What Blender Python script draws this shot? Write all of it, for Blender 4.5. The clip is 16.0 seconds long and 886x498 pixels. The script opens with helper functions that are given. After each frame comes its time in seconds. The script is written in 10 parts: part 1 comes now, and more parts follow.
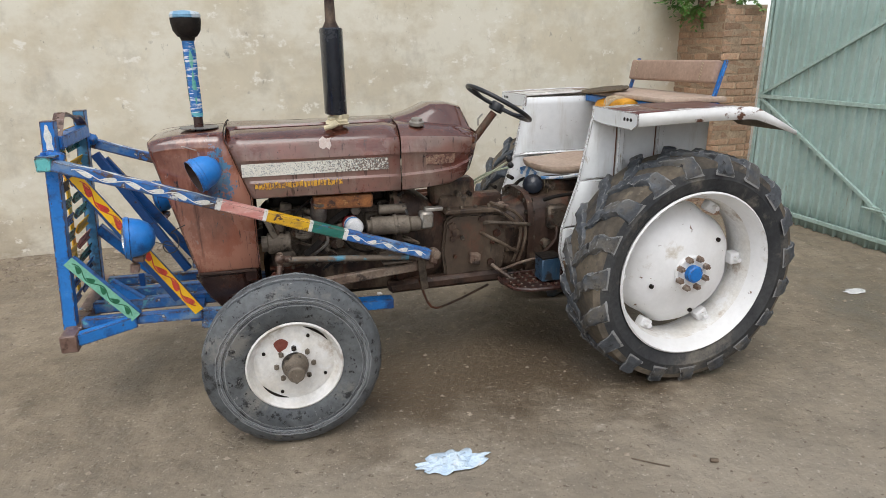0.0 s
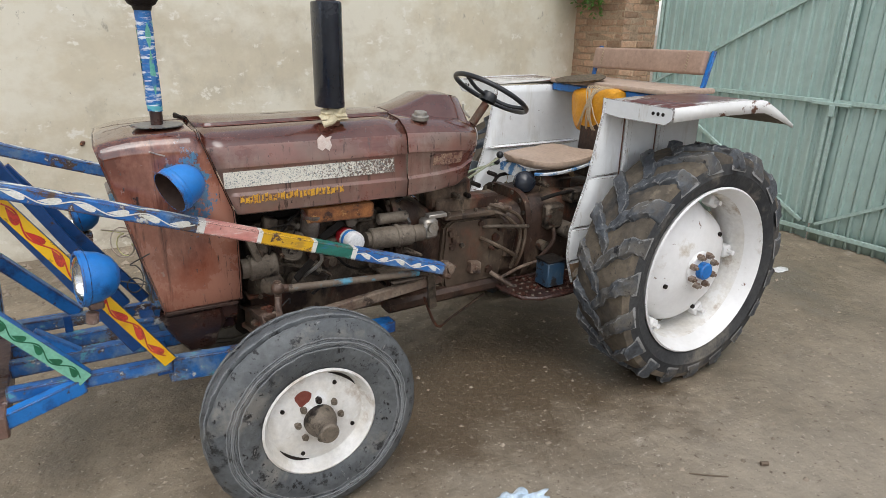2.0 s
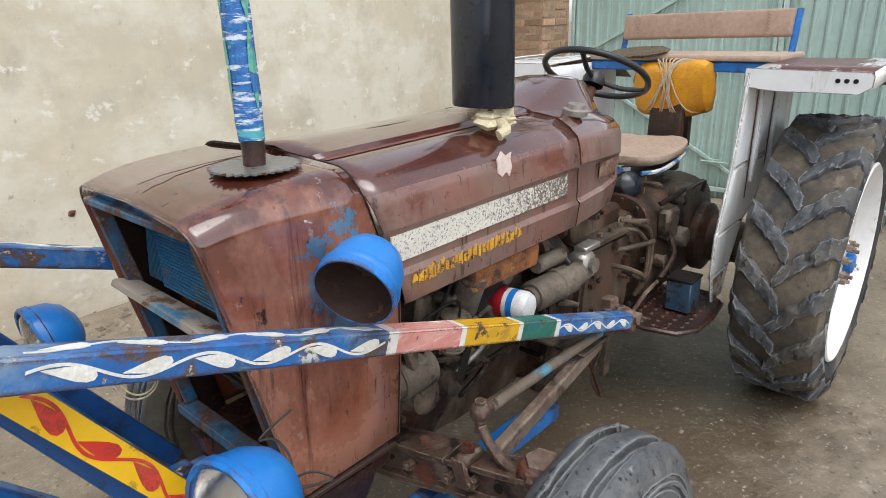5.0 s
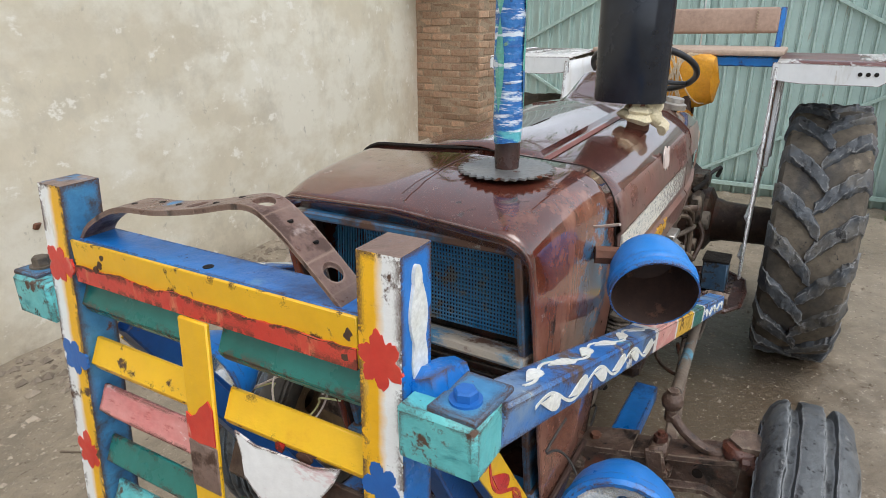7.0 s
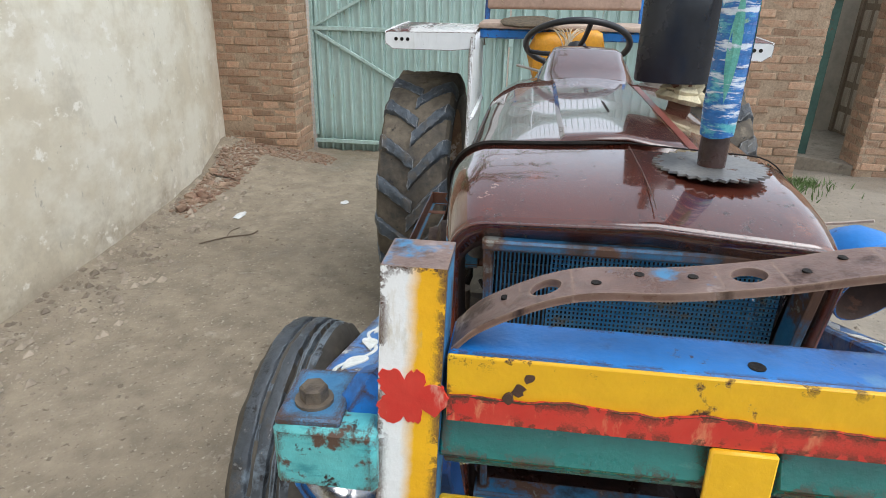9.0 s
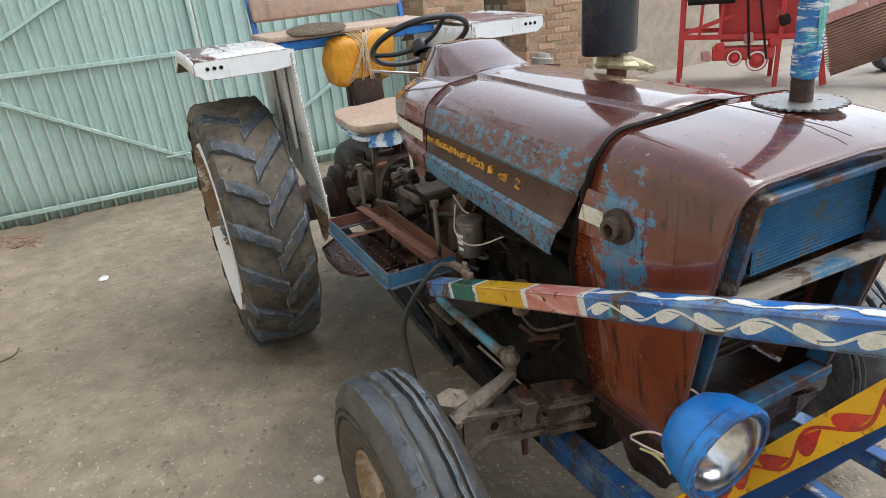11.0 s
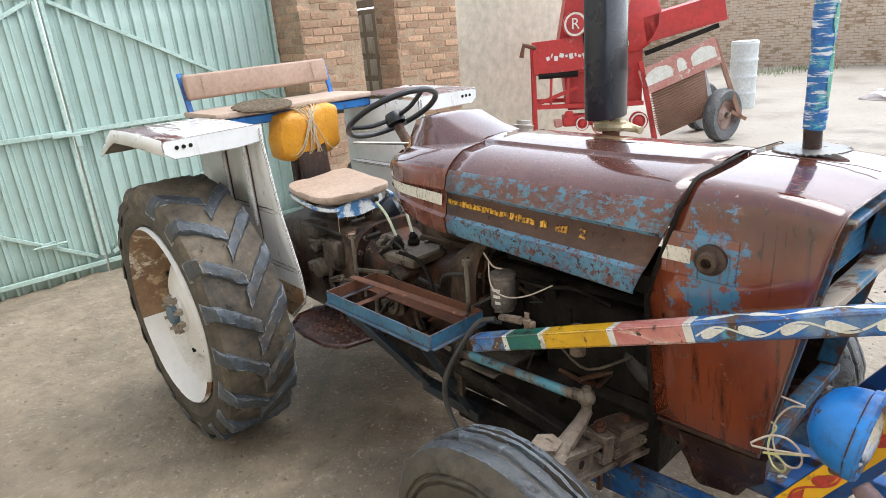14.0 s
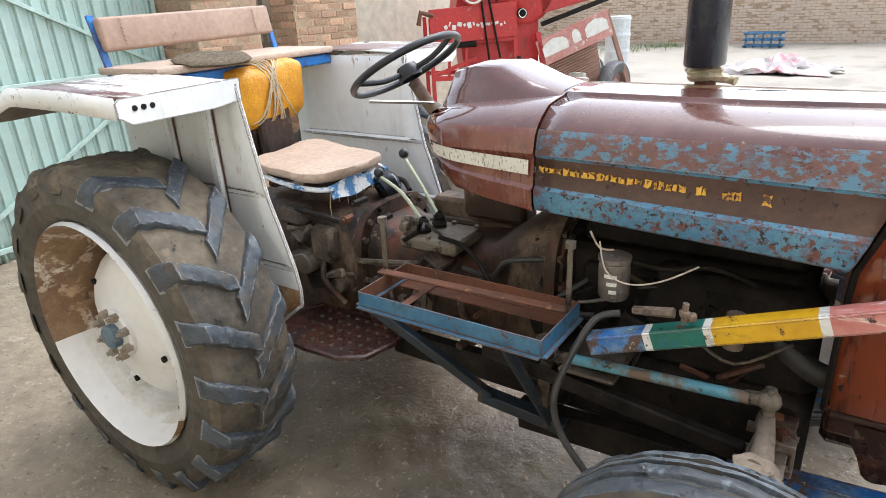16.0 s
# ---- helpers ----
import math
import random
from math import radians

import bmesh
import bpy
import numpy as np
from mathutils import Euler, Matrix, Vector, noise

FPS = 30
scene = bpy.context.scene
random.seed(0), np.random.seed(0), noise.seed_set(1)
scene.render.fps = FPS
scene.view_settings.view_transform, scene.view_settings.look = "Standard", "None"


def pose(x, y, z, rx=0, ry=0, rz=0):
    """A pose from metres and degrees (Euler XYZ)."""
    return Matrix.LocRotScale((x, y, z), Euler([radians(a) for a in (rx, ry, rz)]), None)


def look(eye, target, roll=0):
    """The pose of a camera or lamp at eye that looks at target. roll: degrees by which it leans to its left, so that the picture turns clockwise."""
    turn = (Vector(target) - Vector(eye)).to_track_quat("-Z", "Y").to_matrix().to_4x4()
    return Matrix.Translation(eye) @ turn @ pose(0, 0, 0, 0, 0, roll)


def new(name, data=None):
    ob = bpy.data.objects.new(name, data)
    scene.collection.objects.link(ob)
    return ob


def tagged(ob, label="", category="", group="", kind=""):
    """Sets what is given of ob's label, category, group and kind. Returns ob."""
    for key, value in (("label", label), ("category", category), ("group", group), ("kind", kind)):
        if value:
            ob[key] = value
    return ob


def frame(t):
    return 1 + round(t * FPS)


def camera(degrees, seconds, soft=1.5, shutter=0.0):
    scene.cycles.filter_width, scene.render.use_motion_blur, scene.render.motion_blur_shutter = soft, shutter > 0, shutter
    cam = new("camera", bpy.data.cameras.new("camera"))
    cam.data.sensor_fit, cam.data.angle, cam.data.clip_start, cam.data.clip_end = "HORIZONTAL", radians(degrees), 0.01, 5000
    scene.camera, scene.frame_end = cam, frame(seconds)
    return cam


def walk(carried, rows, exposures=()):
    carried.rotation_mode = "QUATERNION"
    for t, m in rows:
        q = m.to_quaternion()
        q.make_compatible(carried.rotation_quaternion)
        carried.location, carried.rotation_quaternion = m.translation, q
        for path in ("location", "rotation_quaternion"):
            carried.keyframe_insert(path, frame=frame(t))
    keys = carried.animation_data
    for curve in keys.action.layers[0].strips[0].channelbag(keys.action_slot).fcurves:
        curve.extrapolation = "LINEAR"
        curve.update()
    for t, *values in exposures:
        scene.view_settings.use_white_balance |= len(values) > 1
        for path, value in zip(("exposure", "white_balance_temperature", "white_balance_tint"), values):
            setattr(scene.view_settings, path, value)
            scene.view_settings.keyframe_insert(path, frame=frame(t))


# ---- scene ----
cam = camera(70.5, 16.0, soft=0.5)
PATH = [
    (0, (-2.102, -3.479, 1.77), (-1.588, -1.645, 1.158), -0.7),
    (0.5, (-2.293, -3.325, 1.79), (-1.62, -1.552, 1.156), -0.3),
    (1, (-2.473, -3.177, 1.802), (-1.733, -1.423, 1.189), -0.7),
    (1.5, (-2.608, -2.948, 1.8), (-1.756, -1.233, 1.222), -1.2),
    (2, (-2.715, -2.741, 1.778), (-1.738, -1.128, 1.112), 1.2),
    (2.5, (-2.885, -2.481, 1.781), (-1.821, -0.928, 1.106), 0.8),
    (3, (-2.989, -2.268, 1.755), (-1.969, -0.692, 1.066), -0.7),
    (3.2, (-3.001, -2.158, 1.722), (-1.973, -0.571, 1.07), -1.6),
    (5.3, (-3.148, -1.155, 1.669), (-1.71, 0.063, 1.0), -1.0),
    (5.5, (-3.218, -1.117, 1.686), (-1.766, 0.092, 1.03), -0.8),
    (6, (-3.416, -1.007, 1.687), (-1.935, 0.141, 0.986), -2.0),
    (6.5, (-3.491, -0.825, 1.671), (-1.966, 0.271, 0.982), -1.3),
    (7, (-3.501, -0.603, 1.696), (-1.883, 0.33, 0.981), -0.7),
    (7.5, (-3.566, -0.43, 1.696), (-1.869, 0.338, 0.969), 0.1),
    (8, (-3.654, -0.239, 1.7), (-1.9, 0.356, 0.946), 0.5),
    (8.5, (-3.594, -0.034, 1.672), (-1.79, 0.4, 0.926), 1.2),
    (9, (-3.48, 0.197, 1.68), (-1.653, 0.423, 0.898), 1.3),
    (9.2, (-3.442, 0.298, 1.668), (-1.609, 0.433, 0.88), 1.9),
    (11.3, (-3.268, 1.269, 1.737), (-1.69, 0.364, 0.908), -3.8),
    (11.5, (-3.276, 1.332, 1.724), (-1.747, 0.355, 0.882), -2.1),
    (12, (-3.237, 1.398, 1.697), (-1.796, 0.35, 0.788), -3.2),
    (12.5, (-3.231, 1.509, 1.719), (-1.848, 0.349, 0.857), -3.1),
    (13, (-3.205, 1.631, 1.747), (-1.893, 0.357, 0.938), -4.1),
    (13.5, (-3.14, 1.712, 1.765), (-1.773, 0.458, 1.017), -3.9),
    (14, (-2.985, 1.699, 1.781), (-1.559, 0.46, 1.126), -5.0),
    (14.5, (-2.807, 1.686, 1.767), (-1.414, 0.438, 1.059), -5.2),
    (15, (-2.602, 1.775, 1.729), (-1.344, 0.432, 0.948), -4.2),
    (15.5, (-2.434, 1.858, 1.714), (-1.288, 0.411, 0.943), -1.9),
    (16, (-2.175, 1.821, 1.68), (-1.106, 0.305, 0.934), -3.3),
]
walk(cam, [(t, look(eye, target, roll)) for t, eye, target, roll in PATH],
     exposures=[(0, 0.39, 6500, 10), (3, 0.43, 6500, 10), (5.5, 0.7, 6450, 10), (6.5, 0.58, 6400, 10), (7.2, 0.58, 6300, 9), (8, 0.64, 6150, 8), (9.2, 0.70, 6150, 8), (11.3, 1.05, 6300, 9), (12, 1.40, 6320, 10), (12.5, 1.42, 6350, 10), (13.5, 1.43, 6300, 10), (14.5, 1.21, 6350, 10), (16, 1.44, 6250, 10)])

# ---- light: a bright overcast sky ----
world = bpy.data.worlds.new("overcast_sky")
scene.world = world
world.use_nodes = True
wn, wl = world.node_tree.nodes, world.node_tree.links
sky = wn.new("ShaderNodeTexSky")
sky.sky_type, sky.sun_disc = 'NISHITA', False
sky.sun_elevation, sky.sun_rotation = radians(58), radians(200)
sky.dust_density, sky.air_density = 1.5, 1.0
pale = wn.new("ShaderNodeHueSaturation")
pale.inputs["Saturation"].default_value = 0.30
wl.new(sky.outputs[0], pale.inputs["Color"])
wl.new(pale.outputs[0], wn["Background"].inputs["Color"])
wn["Background"].inputs["Strength"].default_value = 0.18
sun = new("sun", bpy.data.lights.new("sun", 'SUN'))
sun.data.energy, sun.data.angle, sun.data.color = 0.9, radians(40), (1.0, 0.98, 0.95)
sun.matrix_world = look((-1.8, -3.4, 9), (0, 0, 0))


# ---- materials ----
def material(name, col, col2=None, rough=0.5, rough2=None, metal=0.0, scale=6.0, bump=0.15, bscale=40.0,
             chips=(), stretch=(1, 1, 1), vary=0.0, coat=0.0, mix=(0.35, 0.65), depth=0.01, grain=0.22, edge=None, spec=0.5, paint=None, under=None, patch=None):
    """Two tones by large noise, fine grain, then chips or stains: rows of colour, amount, scale, roughness, stretch and, if wanted, softness.
    edge: colour, width and amount of the wear along arrises; paint: a second colour sprayed over beyond a height or side."""
    m = bpy.data.materials.new(name)
    m.use_nodes = True
    n, l = m.node_tree.nodes, m.node_tree.links
    bsdf = n["Principled BSDF"]
    tc = n.new("ShaderNodeTexCoord")

    def noise_at(sc, stretched=(1, 1, 1), detail=8.0, rg=0.62):
        mp = n.new("ShaderNodeMapping")
        mp.inputs["Scale"].default_value = stretched
        l.new(tc.outputs["Object"], mp.inputs["Vector"])
        t = n.new("ShaderNodeTexNoise")
        t.inputs["Scale"].default_value, t.inputs["Detail"].default_value, t.inputs["Roughness"].default_value = sc, detail, rg
        l.new(mp.outputs[0], t.inputs["Vector"])
        return t.outputs["Fac"]

    def ramp(fac, a, b):
        r = n.new("ShaderNodeMapRange")
        r.inputs["From Min"].default_value, r.inputs["From Max"].default_value = a, b
        l.new(fac, r.inputs["Value"])
        return r.outputs["Result"]

    def blend(fac, a, b):
        x = n.new("ShaderNodeMix")
        x.data_type = 'RGBA'
        l.new(fac, x.inputs["Factor"])
        for s, v in ((x.inputs["A"], a), (x.inputs["B"], b)):
            if isinstance(v, tuple):
                s.default_value = (*v, 1.0)
            else:
                l.new(v, s)
        return x.outputs["Result"]

    def blendf(fac, a, b):
        x = n.new("ShaderNodeMix")
        l.new(fac, x.inputs["Factor"])
        for s, v in ((x.inputs["A"], a), (x.inputs["B"], b)):
            if isinstance(v, (int, float)):
                s.default_value = v
            else:
                l.new(v, s)
        return x.outputs["Result"]

    col2 = col2 or tuple(c * 0.75 for c in col)
    f1 = ramp(noise_at(scale, stretch), *mix)
    f2 = noise_at(scale * 9.0)
    c = blend(f1, col, col2)
    hv = n.new("ShaderNodeHueSaturation")
    l.new(c, hv.inputs["Color"])
    l.new(ramp(f2, 0.0, 1.0), hv.inputs["Value"])
    mr = hv.inputs["Value"].links[0].from_node
    mr.inputs["To Min"].default_value, mr.inputs["To Max"].default_value = 1 - 2 * grain, 1 + 2 * grain
    c = hv.outputs[0]
    r = blendf(f1, rough, rough if rough2 is None else rough2)
    if under:
        c = blend(under[0](n, l, tc, noise_at), c, under[1])
    if paint:
        k = paint[0](n, l, tc, noise_at)
        c = blend(k, c, paint[1])
        r = blendf(k, r, paint[2])
    if patch:
        k = patch[0](n, l, tc, noise_at)
        c = blend(k, c, patch[1])
        r = blendf(k, r, patch[2])
    worn = []
    for cc, amount, sc, cr, st, *sf in chips:
        width = sf[0] if sf else (0.16 if st == RUN else 0.04)
        k = ramp(noise_at(sc, st, 9.0, 0.68), 0.97 - amount, 0.97 - amount + width)
        c = blend(k, c, cc)
        r = blendf(k, r, cr)
        if width <= 0.05:
            worn.append(k)
    if edge:
        ec, ew, ea = edge
        bv = n.new("ShaderNodeBevel")
        bv.samples = 6
        bv.inputs["Radius"].default_value = ew
        geo = n.new("ShaderNodeNewGeometry")
        dt = n.new("ShaderNodeVectorMath")
        dt.operation = 'DOT_PRODUCT'
        l.new(bv.outputs[0], dt.inputs[0])
        l.new(geo.outputs["Normal"], dt.inputs[1])
        near = ramp(dt.outputs["Value"], 1.0, 0.80)
        big = ramp(noise_at(26.0, ALL, 8.0, 0.7), 0.95 - ea, 1.0 - ea)
        mu = n.new("ShaderNodeMath")
        mu.operation = 'MULTIPLY'
        l.new(near, mu.inputs[0])
        l.new(big, mu.inputs[1])
        k = ramp(mu.outputs[0], 0.20, 0.30)
        c = blend(k, c, ec)
        r = blendf(k, r, 0.8)
        worn.append(k)
    if vary:
        oi = n.new("ShaderNodeObjectInfo")
        h2 = n.new("ShaderNodeHueSaturation")
        v = n.new("ShaderNodeMapRange")
        v.inputs["To Min"].default_value, v.inputs["To Max"].default_value = 1 - vary, 1 + vary
        l.new(oi.outputs["Random"], v.inputs["Value"])
        l.new(v.outputs[0], h2.inputs["Value"])
        l.new(c, h2.inputs["Color"])
        c = h2.outputs[0]
    l.new(c, bsdf.inputs["Base Color"])
    l.new(r, bsdf.inputs["Roughness"])
    bsdf.inputs["Metallic"].default_value = metal
    bsdf.inputs["Coat Weight"].default_value = coat
    bsdf.inputs["Coat Roughness"].default_value, bsdf.inputs["Coat IOR"].default_value = 0.03, 1.55
    if bump:
        b = n.new("ShaderNodeBump")
        b.inputs["Strength"].default_value, b.inputs["Distance"].default_value = bump, depth
        l.new(noise_at(bscale), b.inputs["Height"])
        last = b
        for k in worn[:2] + worn[-1:]:
            b2 = n.new("ShaderNodeBump")
            b2.invert = True
            b2.inputs["Strength"].default_value, b2.inputs["Distance"].default_value = 0.5, 0.0015
            l.new(k, b2.inputs["Height"])
            l.new(last.outputs[0], b2.inputs["Normal"])
            last = b2
        l.new(last.outputs[0], bsdf.inputs["Normal"])
    bsdf.inputs["Specular IOR Level"].default_value = spec
    return m


def outer_half(n, l, tc, noise_at):
    """Share of white sprayed on the outer half of a guard post, soft at the border."""
    sep = n.new("ShaderNodeSeparateXYZ")
    l.new(tc.outputs["Object"], sep.inputs[0])

    def calc(op, a, b=0.0):
        m_ = n.new("ShaderNodeMath")
        m_.operation = op
        for s_, v_ in zip(m_.inputs, (a, b)):
            if isinstance(v_, (int, float)):
                s_.default_value = v_
            else:
                l.new(v_, s_)
        return m_.outputs[0]
    middle = calc('MULTIPLY_ADD', sep.outputs["Z"], -0.02)
    middle.node.inputs[2].default_value = 0.272 + 0.0296
    d = calc('SUBTRACT', calc('ABSOLUTE', sep.outputs["Y"]), middle)
    d = calc('ADD', d, calc('MULTIPLY', calc('SUBTRACT', noise_at(40.0), 0.5), 0.012))
    rr = n.new("ShaderNodeMapRange")
    rr.inputs["From Min"].default_value, rr.inputs["From Max"].default_value = -0.005, 0.006
    l.new(d, rr.inputs["Value"])
    return rr.outputs[0]


def wet_shade_patch(n, l, tc, noise_at):
    """Ragged wet, oil-soaked patch where the machine always stands, with its shade painted in."""
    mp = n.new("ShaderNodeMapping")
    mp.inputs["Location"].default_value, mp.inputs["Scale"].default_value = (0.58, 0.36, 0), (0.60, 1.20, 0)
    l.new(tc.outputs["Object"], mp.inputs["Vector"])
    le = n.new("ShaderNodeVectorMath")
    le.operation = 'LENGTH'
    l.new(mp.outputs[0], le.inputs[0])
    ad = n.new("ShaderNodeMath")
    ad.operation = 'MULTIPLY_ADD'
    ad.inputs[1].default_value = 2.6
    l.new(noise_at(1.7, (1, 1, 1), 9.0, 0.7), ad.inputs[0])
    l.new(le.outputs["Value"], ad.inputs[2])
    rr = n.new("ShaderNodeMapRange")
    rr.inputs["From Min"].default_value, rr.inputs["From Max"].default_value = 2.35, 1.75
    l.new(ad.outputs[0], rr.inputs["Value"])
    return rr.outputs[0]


def lit_dry_side(n, l, tc, noise_at):
    """Share of dry, sunlit pale earth: it grows towards the open yard, out of the wall's painted shade."""
    sep = n.new("ShaderNodeSeparateXYZ")
    l.new(tc.outputs["Object"], sep.inputs[0])
    ad = n.new("ShaderNodeMath")
    ad.operation = 'MULTIPLY_ADD'
    ad.inputs[1].default_value = 3.0
    l.new(noise_at(0.8), ad.inputs[0])
    l.new(sep.outputs["Y"], ad.inputs[2])
    rr = n.new("ShaderNodeMapRange")
    rr.inputs["From Min"].default_value, rr.inputs["From Max"].default_value = 1.0, -3.8
    l.new(ad.outputs[0], rr.inputs["Value"])
    return rr.outputs[0]


def flanks(n, l, tc, noise_at):
    """Share of sun-bleached paint: low on the flanks, none on the top."""
    sep = n.new("ShaderNodeSeparateXYZ")
    l.new(tc.outputs["Object"], sep.inputs[0])
    ad = n.new("ShaderNodeMath")
    ad.operation = 'MULTIPLY_ADD'
    ad.inputs[1].default_value = 0.5
    l.new(noise_at(2.2, (1, 1, 0.6)), ad.inputs[0])
    l.new(sep.outputs["Z"], ad.inputs[2])
    rr = n.new("ShaderNodeMapRange")
    rr.inputs["From Min"].default_value, rr.inputs["From Max"].default_value = 1.62, 1.40
    l.new(ad.outputs[0], rr.inputs["Value"])
    return rr.outputs[0]


def left_flank(n, l, tc, noise_at):
    """Share of chalky, weather-beaten paint on the flank that faces the open yard."""
    sep = n.new("ShaderNodeSeparateXYZ")
    l.new(tc.outputs["Object"], sep.inputs[0])
    ad = n.new("ShaderNodeMath")
    ad.operation = 'MULTIPLY_ADD'
    ad.inputs[1].default_value = 0.30
    l.new(noise_at(3.6, (1, 1, 0.7), 9.0, 0.68), ad.inputs[0])
    hi = n.new("ShaderNodeMath")
    hi.operation = 'MULTIPLY_ADD'
    hi.inputs[1].default_value, hi.inputs[2].default_value = 0.07, -0.100
    l.new(sep.outputs["Z"], hi.inputs[0])
    su = n.new("ShaderNodeMath")
    l.new(sep.outputs["Y"], su.inputs[0])
    l.new(hi.outputs[0], su.inputs[1])
    l.new(su.outputs[0], ad.inputs[2])
    rr = n.new("ShaderNodeMapRange")
    rr.inputs["From Min"].default_value, rr.inputs["From Max"].default_value = -0.095, -0.165
    l.new(ad.outputs[0], rr.inputs["Value"])
    return rr.outputs[0]


def splash_band(n, l, tc, noise_at):
    """Share of mud splashed up the foot of the wall."""
    sep = n.new("ShaderNodeSeparateXYZ")
    l.new(tc.outputs["Object"], sep.inputs[0])
    ad = n.new("ShaderNodeMath")
    ad.operation = 'MULTIPLY_ADD'
    ad.inputs[1].default_value = 1.5
    l.new(noise_at(2.6, (1, 1, 1), 9.0, 0.7), ad.inputs[0])
    l.new(sep.outputs["Z"], ad.inputs[2])
    rr = n.new("ShaderNodeMapRange")
    rr.inputs["From Min"].default_value, rr.inputs["From Max"].default_value = 1.12, 0.72
    l.new(ad.outputs[0], rr.inputs["Value"])
    return rr.outputs[0]


def old_blue(n, l, tc, noise_at):
    """Ragged patches of an older blue coat round the lamp mounts on both flanks."""
    mp = n.new("ShaderNodeMapping")
    mp.inputs["Location"].default_value, mp.inputs["Scale"].default_value = (2.355 * 9.5, 0, -1.175 * 5.2), (9.5, 0, 5.2)
    l.new(tc.outputs["Object"], mp.inputs["Vector"])
    le = n.new("ShaderNodeVectorMath")
    le.operation = 'LENGTH'
    l.new(mp.outputs[0], le.inputs[0])
    ad = n.new("ShaderNodeMath")
    ad.operation = 'MULTIPLY_ADD'
    ad.inputs[1].default_value = 3.6
    l.new(noise_at(26.0, (1, 1, 1), 9.0, 0.75), ad.inputs[0])
    l.new(le.outputs["Value"], ad.inputs[2])
    rr = n.new("ShaderNodeMapRange")
    rr.inputs["From Min"].default_value, rr.inputs["From Max"].default_value = 2.50, 2.34
    l.new(ad.outputs[0], rr.inputs["Value"])
    return rr.outputs[0]


def fade_back(n, l, tc, noise_at):
    """Share of the decal band that has crackled away: it grows towards the driver."""
    sep = n.new("ShaderNodeSeparateXYZ")
    l.new(tc.outputs["Object"], sep.inputs[0])
    ad = n.new("ShaderNodeMath")
    ad.operation = 'MULTIPLY_ADD'
    ad.inputs[1].default_value = 0.42
    l.new(sep.outputs["X"], ad.inputs[0])
    l.new(noise_at(150.0, (1, 1, 1), 6.0, 0.6), ad.inputs[2])
    rr = n.new("ShaderNodeMapRange")
    rr.inputs["From Min"].default_value, rr.inputs["From Max"].default_value = -0.225, -0.165
    l.new(ad.outputs[0], rr.inputs["Value"])
    return rr.outputs[0]


RUST = (0.16, 0.055, 0.025)
GRIME = (0.045, 0.032, 0.024)
ALL = (1, 1, 1)
RUN = (5, 5, 0.35)
# the dark patch colour holds both wet earth and the tractor's shade
mud = material("damp_trodden_earth", (0.262, 0.216, 0.156), (0.194, 0.156, 0.108), 0.85, 0.55, scale=0.7, bump=0.7, bscale=14, depth=0.03, grain=0.35, under=(lit_dry_side, (0.365, 0.332, 0.280)), paint=(wet_shade_patch, (0.106, 0.077, 0.048), 0.36),
               chips=[((0.160, 0.133, 0.099), 0.44, 0.8, 0.33, (1, 1, 1), 0.14), ((0.375, 0.325, 0.26), 0.36, 5.0, 0.9, (1, 1, 1), 0.10), ((0.13, 0.098, 0.070), 0.365, 26.0, 0.8, ALL), ((0.42, 0.37, 0.30), 0.37, 50.0, 0.9, ALL), ((0.11, 0.086, 0.064), 0.335, 80.0, 0.8, ALL)])
plaster = material("weathered_cream_plaster", (0.645, 0.578, 0.44), (0.56, 0.495, 0.372), 0.85, scale=0.6, bump=0.4, bscale=6, depth=0.02, grain=0.08, mix=(0.25, 0.75), under=(splash_band, (0.41, 0.35, 0.262)),
                   chips=[((0.70, 0.655, 0.54), 0.54, 1.6, 0.9, (1, 1, 1.4), 0.16), ((0.46, 0.415, 0.325), 0.42, 2.6, 0.9, (1, 1, 0.7), 0.25), ((0.76, 0.72, 0.63), 0.375, 7.0, 0.9, (1, 1, 1.3), 0.06), ((0.37, 0.335, 0.265), 0.345, 13.0, 0.9, (1, 1, 0.7), 0.10), ((0.17, 0.155, 0.125), 0.29, 30.0, 0.9, (1, 1, 0.6), 0.04)])
plaster_grey = material("pale_grey_plaster", (0.52, 0.47, 0.38), (0.42, 0.38, 0.30), 0.88, scale=0.8, bump=0.25, bscale=9, depth=0.02)
brick_mat = material("fired_brick", (0.43, 0.275, 0.178), (0.33, 0.19, 0.115), 0.9, scale=5, bump=0.8, bscale=30, vary=0.30, grain=0.35,
                     chips=[((0.44, 0.33, 0.225), 0.46, 7, 0.95, (1, 1, 1), 0.14), ((0.33, 0.145, 0.08), 0.42, 3, 0.95, (1, 1, 1), 0.20), ((0.15, 0.095, 0.06), 0.34, 22, 0.95, ALL)], edge=((0.23, 0.16, 0.105), 0.010, 0.55))
# far brick lightened: distance haze and glare are put into its colour
brick_far = material("hazed_far_brick", (0.54, 0.445, 0.355), (0.47, 0.375, 0.29), 0.95, scale=5, bump=0.4, bscale=40, grain=0.3)
mortar = material("sandy_mortar", (0.40, 0.30, 0.205), (0.29, 0.205, 0.135), 0.95, scale=6, bump=0.5, bscale=60, grain=0.35)
gate_paint = material("pale_green_gate_paint", (0.425, 0.555, 0.510), (0.36, 0.48, 0.435), 0.42, 0.55, scale=1.2, bump=0.08, bscale=30, stretch=(1, 1, 0.35), grain=0.08,
                      chips=[((0.28, 0.36, 0.31), 0.37, 5, 0.7, (3, 3, 0.4), 0.20), ((0.30, 0.27, 0.19), 0.35, 9, 0.8, (2, 2, 0.5), 0.10), ((0.48, 0.58, 0.53), 0.40, 3, 0.5, (1, 1, 0.3), 0.20)])
